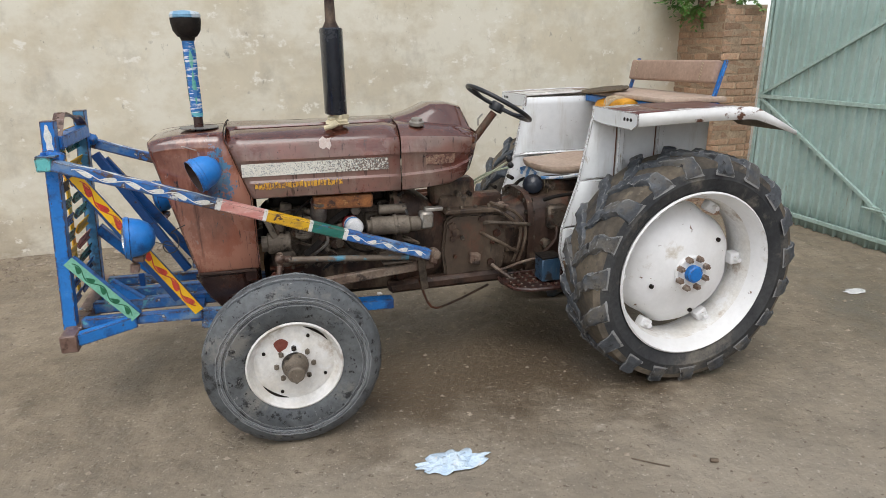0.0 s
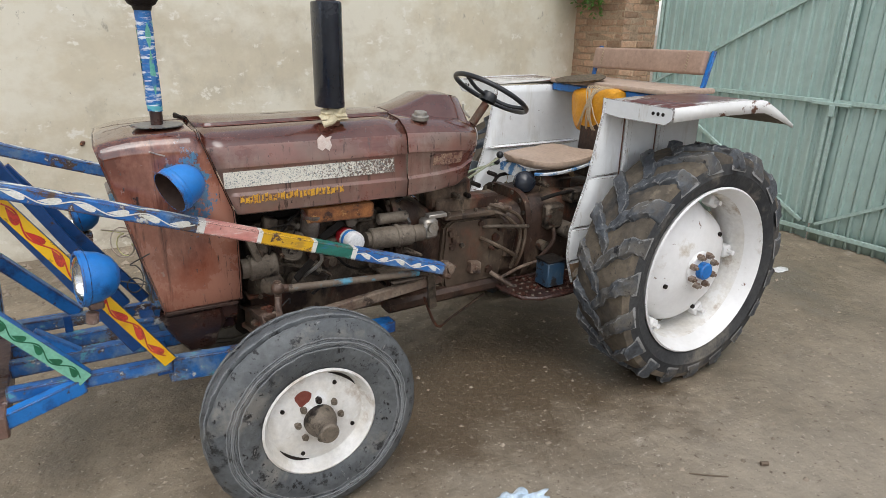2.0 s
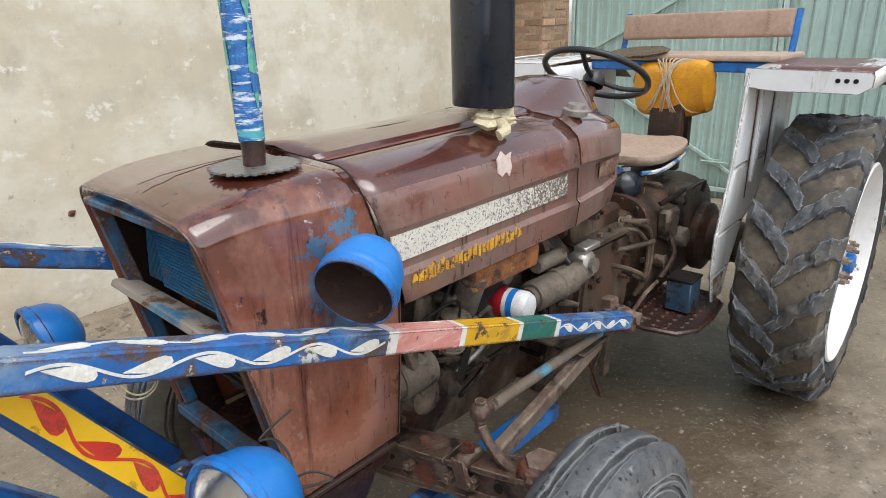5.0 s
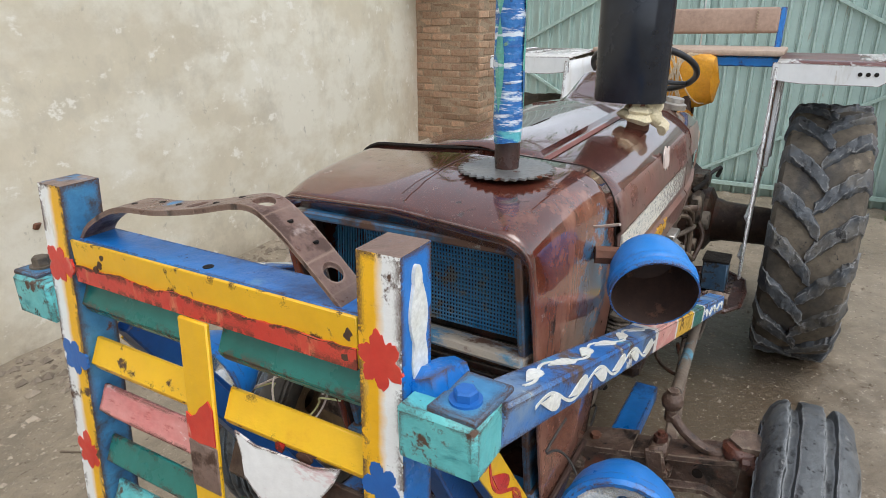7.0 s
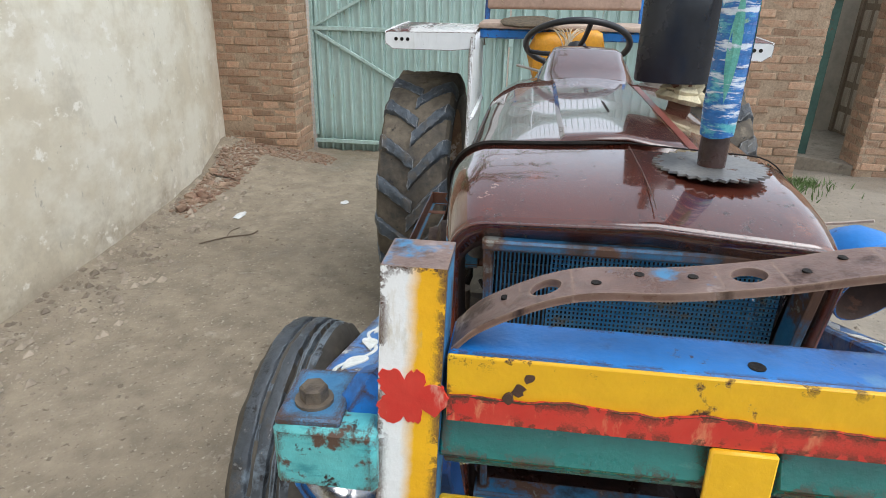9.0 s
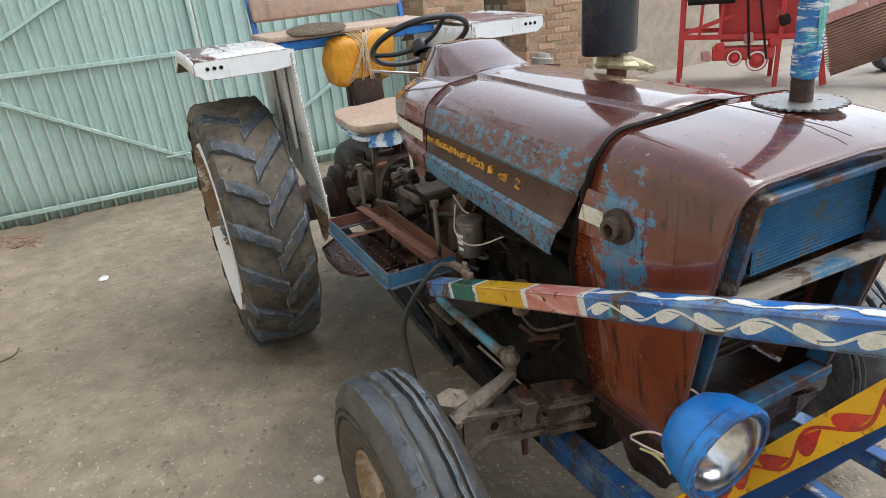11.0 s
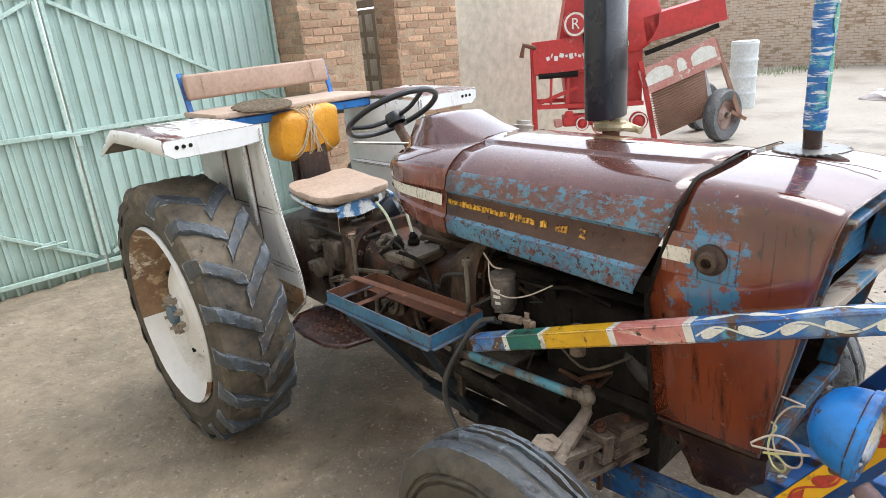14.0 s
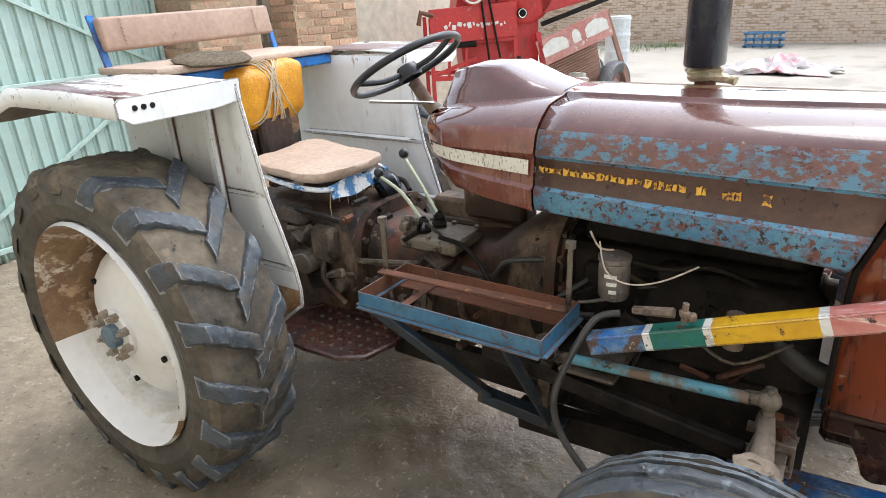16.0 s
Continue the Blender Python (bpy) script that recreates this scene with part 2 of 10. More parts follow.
gate_bar = material("pale_green_gate_bar_paint", (0.44, 0.57, 0.525), (0.35, 0.475, 0.425), 0.5, scale=3, chips=[(RUST, 0.29, 14, 0.8, ALL)])
maroon = material("glossy_maroon_paint", (0.068, 0.018, 0.012), (0.10, 0.032, 0.022), 0.13, 0.28, scale=2.2, bump=0.03, bscale=6, coat=0.95, grain=0.14,
                  chips=[((0.18, 0.095, 0.068), 0.475, 1.6, 0.3, (1, 1, 0.6), 0.30), ((0.035, 0.010, 0.008), 0.40, 5.0, 0.10, (0.5, 1.4, 1), 0.20), ((0.24, 0.15, 0.11), 0.31, 26, 0.6, ALL), ((0.03, 0.015, 0.012), 0.33, 60, 0.6, ALL)], edge=((0.16, 0.08, 0.05), 0.006, 0.45))
nose_paint = material("bleached_maroon_cowl_paint", (0.062, 0.015, 0.009), (0.10, 0.027, 0.016), 0.06, 0.15, scale=2.2, bump=0.04, bscale=9, coat=0.95, grain=0.16, under=(flanks, (0.235, 0.056, 0.025)), paint=(left_flank, (0.41, 0.185, 0.125), 0.32), patch=(old_blue, (0.05, 0.19, 0.33), 0.4),
                      chips=[((0.10, 0.024, 0.015), 0.46, 2.0, 0.16, (1.5, 1.5, 0.7), 0.22), ((0.34, 0.15, 0.09), 0.37, 3.5, 0.35, (1, 1, 0.7), 0.16), ((0.19, 0.042, 0.020), 0.39, 4.5, 0.12, (3, 3, 0.3), 0.14), ((0.05, 0.014, 0.010), 0.415, 5, 0.2, (4, 4, 0.18), 0.12), ((0.035, 0.014, 0.010), 0.345, 16, 0.3, (5, 5, 0.2), 0.05),
                             ((0.03, 0.013, 0.010), 0.345, 46, 0.5, (1, 1, 0.5)), ((0.30, 0.20, 0.16), 0.315, 22, 0.6, ALL)], edge=((0.10, 0.05, 0.035), 0.008, 0.5))
red_flat = material("red_brush_paint", (0.56, 0.030, 0.022), (0.62, 0.075, 0.045), 0.36, scale=8, grain=0.08, bump=0.2, bscale=24, chips=[((0.66, 0.30, 0.22), 0.35, 14, 0.5, (1, 3, 1), 0.08)])
blue_flat = material("blue_brush_paint", (0.010, 0.095, 0.36), (0.02, 0.13, 0.42), 0.36, scale=8, grain=0.08, bump=0.2, bscale=24, chips=[((0.012, 0.05, 0.2), 0.38, 14, 0.5, (1, 3, 1), 0.08)])
saw_steel = material("grey_saw_steel", (0.21, 0.215, 0.215), (0.30, 0.29, 0.27), 0.32, 0.5, metal=0.6, scale=12, bump=0.1, chips=[(RUST, 0.38, 18, 0.7, ALL), ((0.06, 0.05, 0.045), 0.40, 9, 0.5, (1, 1, 1), 0.1)])
lip_paint = material("badly_chipped_white_lip", (0.78, 0.78, 0.77), (0.70, 0.70, 0.68), 0.35, scale=4, grain=0.06, bump=0.1, chips=[((0.14, 0.065, 0.04), 0.395, 9, 0.7, (1, 1, 1.5)), ((0.50, 0.44, 0.36), 0.37, 7, 0.6, (1, 1, 1), 0.08)], edge=((0.10, 0.05, 0.03), 0.006, 0.46))
bar_blue = material("battered_blue_bar_paint", (0.012, 0.115, 0.38), (0.035, 0.17, 0.44), 0.32, 0.5, scale=6, bump=0.3, bscale=26, grain=0.15,
                    chips=[((0.22, 0.29, 0.36), 0.485, 6, 0.5, (1, 1, 1), 0.16), ((0.025, 0.06, 0.13), 0.44, 9, 0.5, (1, 1, 1), 0.12), ((0.10, 0.36, 0.46), 0.38, 12, 0.5, (1, 1, 1), 0.05), ((0.10, 0.062, 0.042), 0.42, 10, 0.75, (1, 1, 1), 0.05), ((0.55, 0.56, 0.54), 0.36, 20, 0.6, ALL)], edge=((0.075, 0.04, 0.027), 0.020, 0.52))
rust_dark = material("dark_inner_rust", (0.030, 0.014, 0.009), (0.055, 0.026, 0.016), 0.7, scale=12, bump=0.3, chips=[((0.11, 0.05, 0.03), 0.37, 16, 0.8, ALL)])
scar = material("brown_paint_loss", (0.095, 0.048, 0.027), (0.06, 0.032, 0.02), 0.8, scale=30, bump=0.3)
hood_dark = material("dark_faded_maroon_band", (0.060, 0.030, 0.022), (0.095, 0.050, 0.036), 0.3, 0.42, scale=6, bump=0.08, bscale=30, grain=0.22, chips=[((0.13, 0.065, 0.045), 0.40, 10, 0.4, (0.5, 1, 1.5), 0.10), ((0.03, 0.014, 0.011), 0.38, 40, 0.5, ALL), ((0.30, 0.24, 0.19), 0.31, 34, 0.6, ALL)])
rubber_front_dark = material("worn_blue_grey_front_tyre_rubber", (0.030, 0.036, 0.044), (0.062, 0.070, 0.078), 0.30, 0.55, scale=5, bump=0.8, bscale=26, grain=0.3, stretch=(1, 2, 1), chips=[((0.110, 0.092, 0.072), 0.42, 6, 0.8, (1, 1, 1), 0.10), ((0.150, 0.185, 0.215), 0.40, 7, 0.35, (1, 1, 1), 0.08), ((0.008, 0.008, 0.009), 0.40, 12, 0.5, (1, 1, 1), 0.05), ((0.25, 0.25, 0.245), 0.33, 24, 0.7, ALL)], edge=((0.17, 0.20, 0.225), 0.009, 0.55))
hood_left = material("dusty_faded_maroon_paint", (0.225, 0.083, 0.064), (0.185, 0.120, 0.096), 0.20, 0.42, scale=1.6, bump=0.05, bscale=20, coat=0.35, grain=0.16, mix=(0.40, 0.60),
                     chips=[((0.105, 0.026, 0.018), 0.44, 3.0, 0.2, (0.6, 1, 1.6), 0.16), ((0.26, 0.185, 0.155), 0.43, 4, 0.5, (1.4, 1.4, 0.7), 0.16), ((0.045, 0.022, 0.017), 0.385, 8, 0.3, (6, 6, 0.30), 0.06), ((0.03, 0.014, 0.011), 0.35, 46, 0.5, ALL)], edge=((0.30, 0.20, 0.15), 0.006, 0.48))
maroon_mid = material("streaked_maroon_paint", (0.115, 0.027, 0.016), (0.19, 0.058, 0.036), 0.14, 0.32, scale=2.4, bump=0.05, bscale=20, coat=0.4, grain=0.16,
                      chips=[((0.22, 0.115, 0.08), 0.43, 2.6, 0.4, (1.2, 1, 0.8), 0.22), ((0.030, 0.009, 0.007), 0.405, 6, 0.2, RUN), ((0.28, 0.17, 0.13), 0.34, 9, 0.5, (5, 5, 0.3), 0.10), ((0.03, 0.014, 0.011), 0.34, 50, 0.5, ALL)], edge=((0.20, 0.11, 0.07), 0.005, 0.45))
blue_worn = material("maroon_worn_to_blue", (0.055, 0.175, 0.285), (0.10, 0.235, 0.325), 0.42, scale=7, bump=0.2, bscale=50, grain=0.3,
                     chips=[((0.15, 0.050, 0.034), 0.425, 13, 0.35, (0.7, 1, 1.2), 0.08), ((0.13, 0.045, 0.032), 0.435, 44, 0.35, ALL, 0.06), ((0.03, 0.016, 0.013), 0.405, 50, 0.5, ALL), ((0.32, 0.36, 0.36), 0.31, 40, 0.5, ALL)], edge=((0.10, 0.042, 0.028), 0.008, 0.5))
blue_specks = material("maroon_speckled_with_blue", (0.105, 0.042, 0.031), (0.165, 0.080, 0.060), 0.22, 0.4, scale=5, bump=0.15, bscale=50, grain=0.3,
                       chips=[((0.080, 0.175, 0.245), 0.475, 9, 0.4, (0.45, 1, 1.3), 0.14), ((0.085, 0.19, 0.26), 0.475, 42, 0.4, (0.7, 1, 1.2), 0.06), ((0.14, 0.058, 0.044), 0.445, 46, 0.4, ALL, 0.07), ((0.03, 0.014, 0.011), 0.36, 80, 0.5, ALL), ((0.30, 0.20, 0.16), 0.30, 30, 0.5, ALL)], edge=((0.12, 0.26, 0.34), 0.008, 0.55))
blue = material("bright_blue_paint", (0.008, 0.150, 0.50), (0.020, 0.20, 0.57), 0.26, 0.42, scale=5, bump=0.25, bscale=26, grain=0.12,
                chips=[((0.012, 0.055, 0.19), 0.43, 8, 0.4, (1, 1, 1), 0.14), ((0.13, 0.30, 0.52), 0.33, 14, 0.4, (1, 1, 1), 0.12), ((0.085, 0.045, 0.03), 0.335, 22, 0.8, ALL)], edge=((0.075, 0.038, 0.022), 0.016, 0.50))
blue_dark = material("dark_blue_paint", (0.010, 0.06, 0.21), (0.014, 0.085, 0.27), 0.35, scale=5, grain=0.15, chips=[((0.02, 0.025, 0.05), 0.42, 8, 0.5, (1, 1, 1), 0.12), ((0.075, 0.038, 0.022), 0.345, 18, 0.8, ALL)], edge=((0.075, 0.038, 0.022), 0.005, 0.48))
box_blue = material("dark_dusty_blue_box_paint", (0.016, 0.045, 0.088), (0.040, 0.085, 0.135), 0.4, scale=9, bump=0.3, grain=0.2, chips=[((0.14, 0.12, 0.095), 0.40, 9, 0.8, (2, 2, 0.5), 0.10), ((0.02, 0.016, 0.014), 0.42, 14, 0.6, ALL)], edge=((0.20, 0.24, 0.28), 0.005, 0.5))
grille_blue = material("dirty_chipped_grille_paint", (0.022, 0.125, 0.27), (0.05, 0.19, 0.33), 0.45, scale=6, bump=0.4, bscale=26, grain=0.25, chips=[((0.025, 0.028, 0.034), 0.46, 6, 0.6, (1, 1, 1), 0.12), ((0.11, 0.055, 0.032), 0.47, 7, 0.8, (1, 1, 1), 0.08), ((0.24, 0.24, 0.21), 0.36, 14, 0.8, ALL)], edge=((0.10, 0.05, 0.03), 0.014, 0.66))
blue_old = material("faded_blue_paint", (0.035, 0.17, 0.36), (0.07, 0.24, 0.40), 0.5, scale=8, bump=0.25, chips=[((0.05, 0.05, 0.06), 0.42, 10, 0.6, (1, 1, 1), 0.10), (RUST, 0.35, 18, 0.8, ALL), ((0.30, 0.34, 0.36), 0.27, 24, 0.6, ALL)], edge=((0.075, 0.038, 0.022), 0.018, 0.60))
teal = material("teal_paint", (0.09, 0.42, 0.44), (0.16, 0.52, 0.50), 0.4, scale=8, bump=0.35, bscale=30, grain=0.14, chips=[((0.05, 0.28, 0.30), 0.42, 16, 0.5, (1, 1, 3), 0.10), ((0.02, 0.17, 0.42), 0.39, 8, 0.5, (1, 1, 1), 0.06), ((0.10, 0.055, 0.035), 0.40, 14, 0.7, ALL), ((0.03, 0.02, 0.015), 0.365, 30, 0.7, ALL)], edge=((0.075, 0.038, 0.022), 0.018, 0.50))
white = material("chipped_white_paint", (0.80, 0.81, 0.805), (0.72, 0.735, 0.735), 0.28, 0.45, scale=2.5, bump=0.06, bscale=20, grain=0.05,
                 chips=[((0.52, 0.50, 0.45), 0.42, 4, 0.6, (2, 2, 0.35), 0.22), ((0.36, 0.30, 0.22), 0.34, 9, 0.7, (2, 2, 0.5), 0.08), ((0.11, 0.05, 0.032), 0.32, 15, 0.85, ALL)], edge=((0.085, 0.042, 0.026), 0.008, 0.56))
white_wheel = material("white_wheel_paint", (0.80, 0.80, 0.795), (0.73, 0.725, 0.71), 0.34, scale=4, bump=0.04, grain=0.04, chips=[((0.50, 0.45, 0.37), 0.36, 5, 0.7, (1, 1, 1), 0.12), ((0.16, 0.085, 0.05), 0.315, 16, 0.8, ALL)], edge=((0.30, 0.22, 0.15), 0.005, 0.38))
muddy_wheel = material("muddy_wheel_paint", (0.31, 0.215, 0.125), (0.60, 0.55, 0.47), 0.7, scale=4, mix=(0.55, 0.66), bump=0.5, bscale=30, grain=0.25, chips=[((0.16, 0.075, 0.04), 0.42, 8, 0.9, (1, 1, 1), 0.10), ((0.46, 0.36, 0.24), 0.38, 14, 0.9, ALL)])
yellow = material("yellow_paint", (0.82, 0.49, 0.012), (0.78, 0.42, 0.012), 0.3, 0.4, scale=4, bump=0.22, bscale=22, grain=0.06, chips=[((0.64, 0.30, 0.012), 0.40, 9, 0.4, (1, 1, 1), 0.16), ((0.075, 0.038, 0.022), 0.345, 15, 0.7, ALL)], edge=((0.075, 0.038, 0.022), 0.016, 0.36))
post_paint = material("yellow_white_post_paint", (0.86, 0.48, 0.010), (0.78, 0.39, 0.008), 0.3, 0.4, scale=4, bump=0.25, bscale=26, grain=0.06, chips=[((0.44, 0.36, 0.20), 0.38, 8, 0.5, (2, 2, 0.5), 0.12), ((0.10, 0.052, 0.032), 0.39, 11, 0.7, ALL)], edge=((0.085, 0.045, 0.028), 0.018, 0.48), paint=(outer_half, (0.80, 0.80, 0.78), 0.35))
red = material("red_paint", (0.56, 0.030, 0.022), (0.62, 0.075, 0.045), 0.34, scale=8, grain=0.08, bump=0.2, bscale=24, chips=[((0.66, 0.20, 0.10), 0.40, 14, 0.5, (1, 3, 1), 0.08), ((0.075, 0.038, 0.022), 0.345, 17, 0.7, ALL)], edge=((0.075, 0.038, 0.022), 0.018, 0.46))
pink = material("faded_red_paint", (0.55, 0.17, 0.16), (0.62, 0.28, 0.25), 0.5, scale=10, stretch=(1, 1, 4), grain=0.1, chips=[((0.36, 0.06, 0.05), 0.40, 18, 0.5, (1, 1, 3), 0.10), ((0.70, 0.52, 0.47), 0.36, 22, 0.5, (1, 1, 2), 0.06), ((0.075, 0.038, 0.022), 0.34, 17, 0.7, ALL)], edge=((0.075, 0.038, 0.022), 0.011, 0.50))
green = material("deep_green_paint", (0.007, 0.120, 0.098), (0.018, 0.175, 0.145), 0.22, 0.36, scale=6, bump=0.15, grain=0.1, chips=[((0.10, 0.28, 0.23), 0.36, 10, 0.5, (1, 1, 2), 0.12), ((0.075, 0.038, 0.022), 0.335, 15, 0.7, ALL)], edge=((0.075, 0.038, 0.022), 0.018, 0.46))
green_pale = material("light_green_paint", (0.16, 0.42, 0.30), (0.20, 0.47, 0.33), 0.42, scale=9, bump=0.1)
green_leaf_paint = material("dark_green_leaf_paint", (0.012, 0.13, 0.06), None, 0.4, scale=9)
white_line = material("white_brush_paint", (0.74, 0.74, 0.70), (0.62, 0.61, 0.53), 0.5, scale=20, chips=[((0.35, 0.30, 0.22), 0.33, 22, 0.7, ALL)])
cream = material("cracked_cream_decal", (0.72, 0.69, 0.60), (0.66, 0.64, 0.57), 0.5, scale=12, bump=0.3, bscale=90, grain=0.1, patch=(fade_back, (0.13, 0.085, 0.065), 0.4), chips=[((0.20, 0.24, 0.24), 0.42, 170, 0.5, ALL), ((0.16, 0.06, 0.04), 0.31, 30, 0.5, ALL)])
cream_whole = material("dirty_cream_decal", (0.72, 0.69, 0.60), (0.64, 0.61, 0.52), 0.5, scale=12, bump=0.3, bscale=90, grain=0.1, chips=[((0.30, 0.26, 0.19), 0.42, 150, 0.5, (1, 1, 0.4)), ((0.16, 0.06, 0.04), 0.34, 30, 0.5, ALL)], edge=((0.30, 0.24, 0.17), 0.004, 0.5))
decal_crackle = material("crackled_gold_decal", (0.30, 0.20, 0.135), (0.16, 0.07, 0.05), 0.5, scale=40, grain=0.2, chips=[((0.10, 0.04, 0.03), 0.47, 60, 0.4, ALL), ((0.40, 0.31, 0.22), 0.37, 80, 0.4, ALL)])
decal_yellow = material("flaking_yellow_decal", (0.66, 0.37, 0.03), (0.52, 0.25, 0.03), 0.5, scale=30, chips=[((0.09, 0.035, 0.025), 0.42, 60, 0.4, ALL)])
rust = material("rusty_steel", (0.17, 0.065, 0.032), (0.10, 0.045, 0.028), 0.75, scale=9, bump=0.35, bscale=60, chips=[((0.30, 0.13, 0.06), 0.36, 18, 0.9, ALL)])
rust_wet = material("wet_rusty_plate", (0.060, 0.024, 0.017), (0.026, 0.014, 0.012), 0.14, 0.42, scale=9, bump=0.35, bscale=50)
# rust whose pale tone and flecks also paint in the strap's sheen
rust_paint = material("bare_rusty_strap", (0.115, 0.056, 0.038), (0.215, 0.145, 0.118), 0.22, 0.45, scale=7, bump=0.3, grain=0.25, chips=[((0.06, 0.20, 0.36), 0.385, 9, 0.5, (1, 1, 1), 0.06), ((0.06, 0.028, 0.018), 0.42, 16, 0.5, (1, 1, 1), 0.08), ((0.38, 0.31, 0.28), 0.37, 14, 0.5, (1, 1, 1), 0.08)], edge=((0.26, 0.18, 0.14), 0.004, 0.55))
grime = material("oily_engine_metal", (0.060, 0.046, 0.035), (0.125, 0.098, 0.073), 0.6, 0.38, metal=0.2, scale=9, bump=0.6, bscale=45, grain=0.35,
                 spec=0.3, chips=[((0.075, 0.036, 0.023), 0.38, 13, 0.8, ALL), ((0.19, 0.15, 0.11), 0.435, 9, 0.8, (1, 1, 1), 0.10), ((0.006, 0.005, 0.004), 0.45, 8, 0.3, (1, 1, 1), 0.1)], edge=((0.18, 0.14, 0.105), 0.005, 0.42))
# black for grime, and for shade painted onto the right engine side
grime_and_shade = material("black_engine_grime_and_shade", (0.007, 0.0058, 0.005), (0.020, 0.015, 0.0115), 0.8, 0.5, scale=9, bump=0.6, bscale=45, spec=0.2, grain=0.35, chips=[((0.075, 0.055, 0.04), 0.31, 18, 0.8, ALL)])
grime_brown = material("brown_gearbox_grime", (0.060, 0.033, 0.022), (0.026, 0.016, 0.012), 0.38, 0.6, scale=5, bump=0.5, bscale=40, grain=0.35,
                       spec=0.3, chips=[((0.165, 0.120, 0.082), 0.455, 4, 0.8, (1, 1, 0.6), 0.14), ((0.11, 0.034, 0.017), 0.425, 5, 0.5, (1, 1, 0.6), 0.12), ((0.008, 0.006, 0.005), 0.44, 6, 0.3, (1, 1, 0.5), 0.10), ((0.20, 0.155, 0.11), 0.33, 24, 0.8, ALL)], edge=((0.15, 0.10, 0.066), 0.006, 0.42))
dusty_steel = material("dusty_grey_casting", (0.20, 0.167, 0.130), (0.115, 0.093, 0.071), 0.6, metal=0.15, scale=10, bump=0.5, bscale=40, grain=0.25, spec=0.3, chips=[((0.016, 0.012, 0.010), 0.43, 9, 0.5, (1, 1, 1), 0.08), ((0.28, 0.24, 0.19), 0.33, 20, 0.7, ALL)])
bright_steel = material("worn_bare_steel", (0.42, 0.40, 0.37), (0.30, 0.27, 0.23), 0.38, metal=0.7, scale=14, bump=0.1, chips=[(RUST, 0.33, 20, 0.8, ALL)])
rubber = material("dusty_black_rubber", (0.030, 0.032, 0.035), (0.060, 0.060, 0.059), 0.65, 0.85, scale=4, bump=0.4, bscale=30, grain=0.3,
                  spec=0.28, chips=[((0.17, 0.155, 0.13), 0.44, 3.5, 0.9, (1, 1, 1), 0.12), ((0.012, 0.012, 0.014), 0.38, 9, 0.4, (1, 1, 1), 0.1)])
tread_mud = material("mud_caked_tread", (0.150, 0.124, 0.092), (0.070, 0.061, 0.050), 0.85, scale=3, mix=(0.40, 0.60), bump=0.8, bscale=24, grain=0.3, spec=0.28, chips=[((0.035, 0.034, 0.034), 0.45, 5, 0.5, (1, 1, 1), 0.14), ((0.205, 0.170, 0.125), 0.39, 9, 0.9, (1, 1, 1), 0.10), ((0.02, 0.02, 0.022), 0.34, 24, 0.6, ALL)])
rubber_lug = material("worn_grey_rubber_lugs", (0.090, 0.100, 0.112), (0.046, 0.050, 0.055), 0.4, 0.65, scale=6, bump=0.9, bscale=34, grain=0.3, spec=0.35, chips=[((0.135, 0.122, 0.102), 0.48, 4, 0.85, (1, 1, 1), 0.14), ((0.020, 0.020, 0.022), 0.38, 16, 0.6, (1, 1, 1), 0.06), ((0.23, 0.235, 0.24), 0.34, 22, 0.8, ALL)], edge=((0.25, 0.25, 0.245), 0.012, 0.55))
rubber_front = material("grey_front_tyre_rubber", (0.058, 0.066, 0.073), (0.115, 0.122, 0.124), 0.36, 0.65, scale=4, bump=0.6, bscale=30, grain=0.3, chips=[((0.190, 0.183, 0.165), 0.44, 5, 0.85, (1, 1, 1), 0.12), ((0.012, 0.013, 0.014), 0.40, 14, 0.45, (1, 1, 1), 0.06), ((0.006, 0.006, 0.007), 0.385, 34, 0.4, ALL), ((0.25, 0.25, 0.245), 0.33, 28, 0.8, ALL)], edge=((0.29, 0.30, 0.305), 0.010, 0.60))
black_paint = material("glossy_black_enamel", (0.010, 0.013, 0.020), (0.017, 0.021, 0.030), 0.18, 0.32, scale=4, bump=0.03, chips=[((0.10, 0.055, 0.04), 0.26, 9, 0.7, ALL)])
black_plastic = material("black_wheel_plastic", (0.012, 0.013, 0.015), (0.02, 0.021, 0.024), 0.35, scale=8, bump=0.05)
# the stretched whitish streaks are highlights painted on the tape
tape = material("shiny_blue_printed_tape_with_glints", (0.035, 0.19, 0.48), (0.02, 0.11, 0.36), 0.16, 0.3, scale=14, bump=0.7, bscale=30, stretch=(1, 1, 5), grain=0.2,
                chips=[((0.10, 0.42, 0.47), 0.44, 9, 0.3, (1, 1, 2.5), 0.06), ((0.66, 0.73, 0.79), 0.445, 24, 0.25, (0.5, 0.5, 3.5), 0.06), ((0.20, 0.38, 0.22), 0.33, 14, 0.3, (1, 1, 2)), ((0.03, 0.06, 0.16), 0.33, 34, 0.3, (1, 1, 2))])
vinyl = material("dusty_tan_vinyl", (0.36, 0.245, 0.18), (0.31, 0.205, 0.15), 0.55, scale=5, bump=0.12, bscale=60, chips=[((0.23, 0.15, 0.105), 0.31, 8, 0.6, ALL)])
vinyl_pale = material("pale_tan_vinyl", (0.45, 0.34, 0.26), (0.38, 0.28, 0.21), 0.55, scale=6, bump=0.12, bscale=50)
piping_blue = material("blue_white_seat_edge", (0.05, 0.17, 0.36), (0.60, 0.62, 0.62), 0.6, scale=12, mix=(0.47, 0.53), bump=0.5, bscale=30)
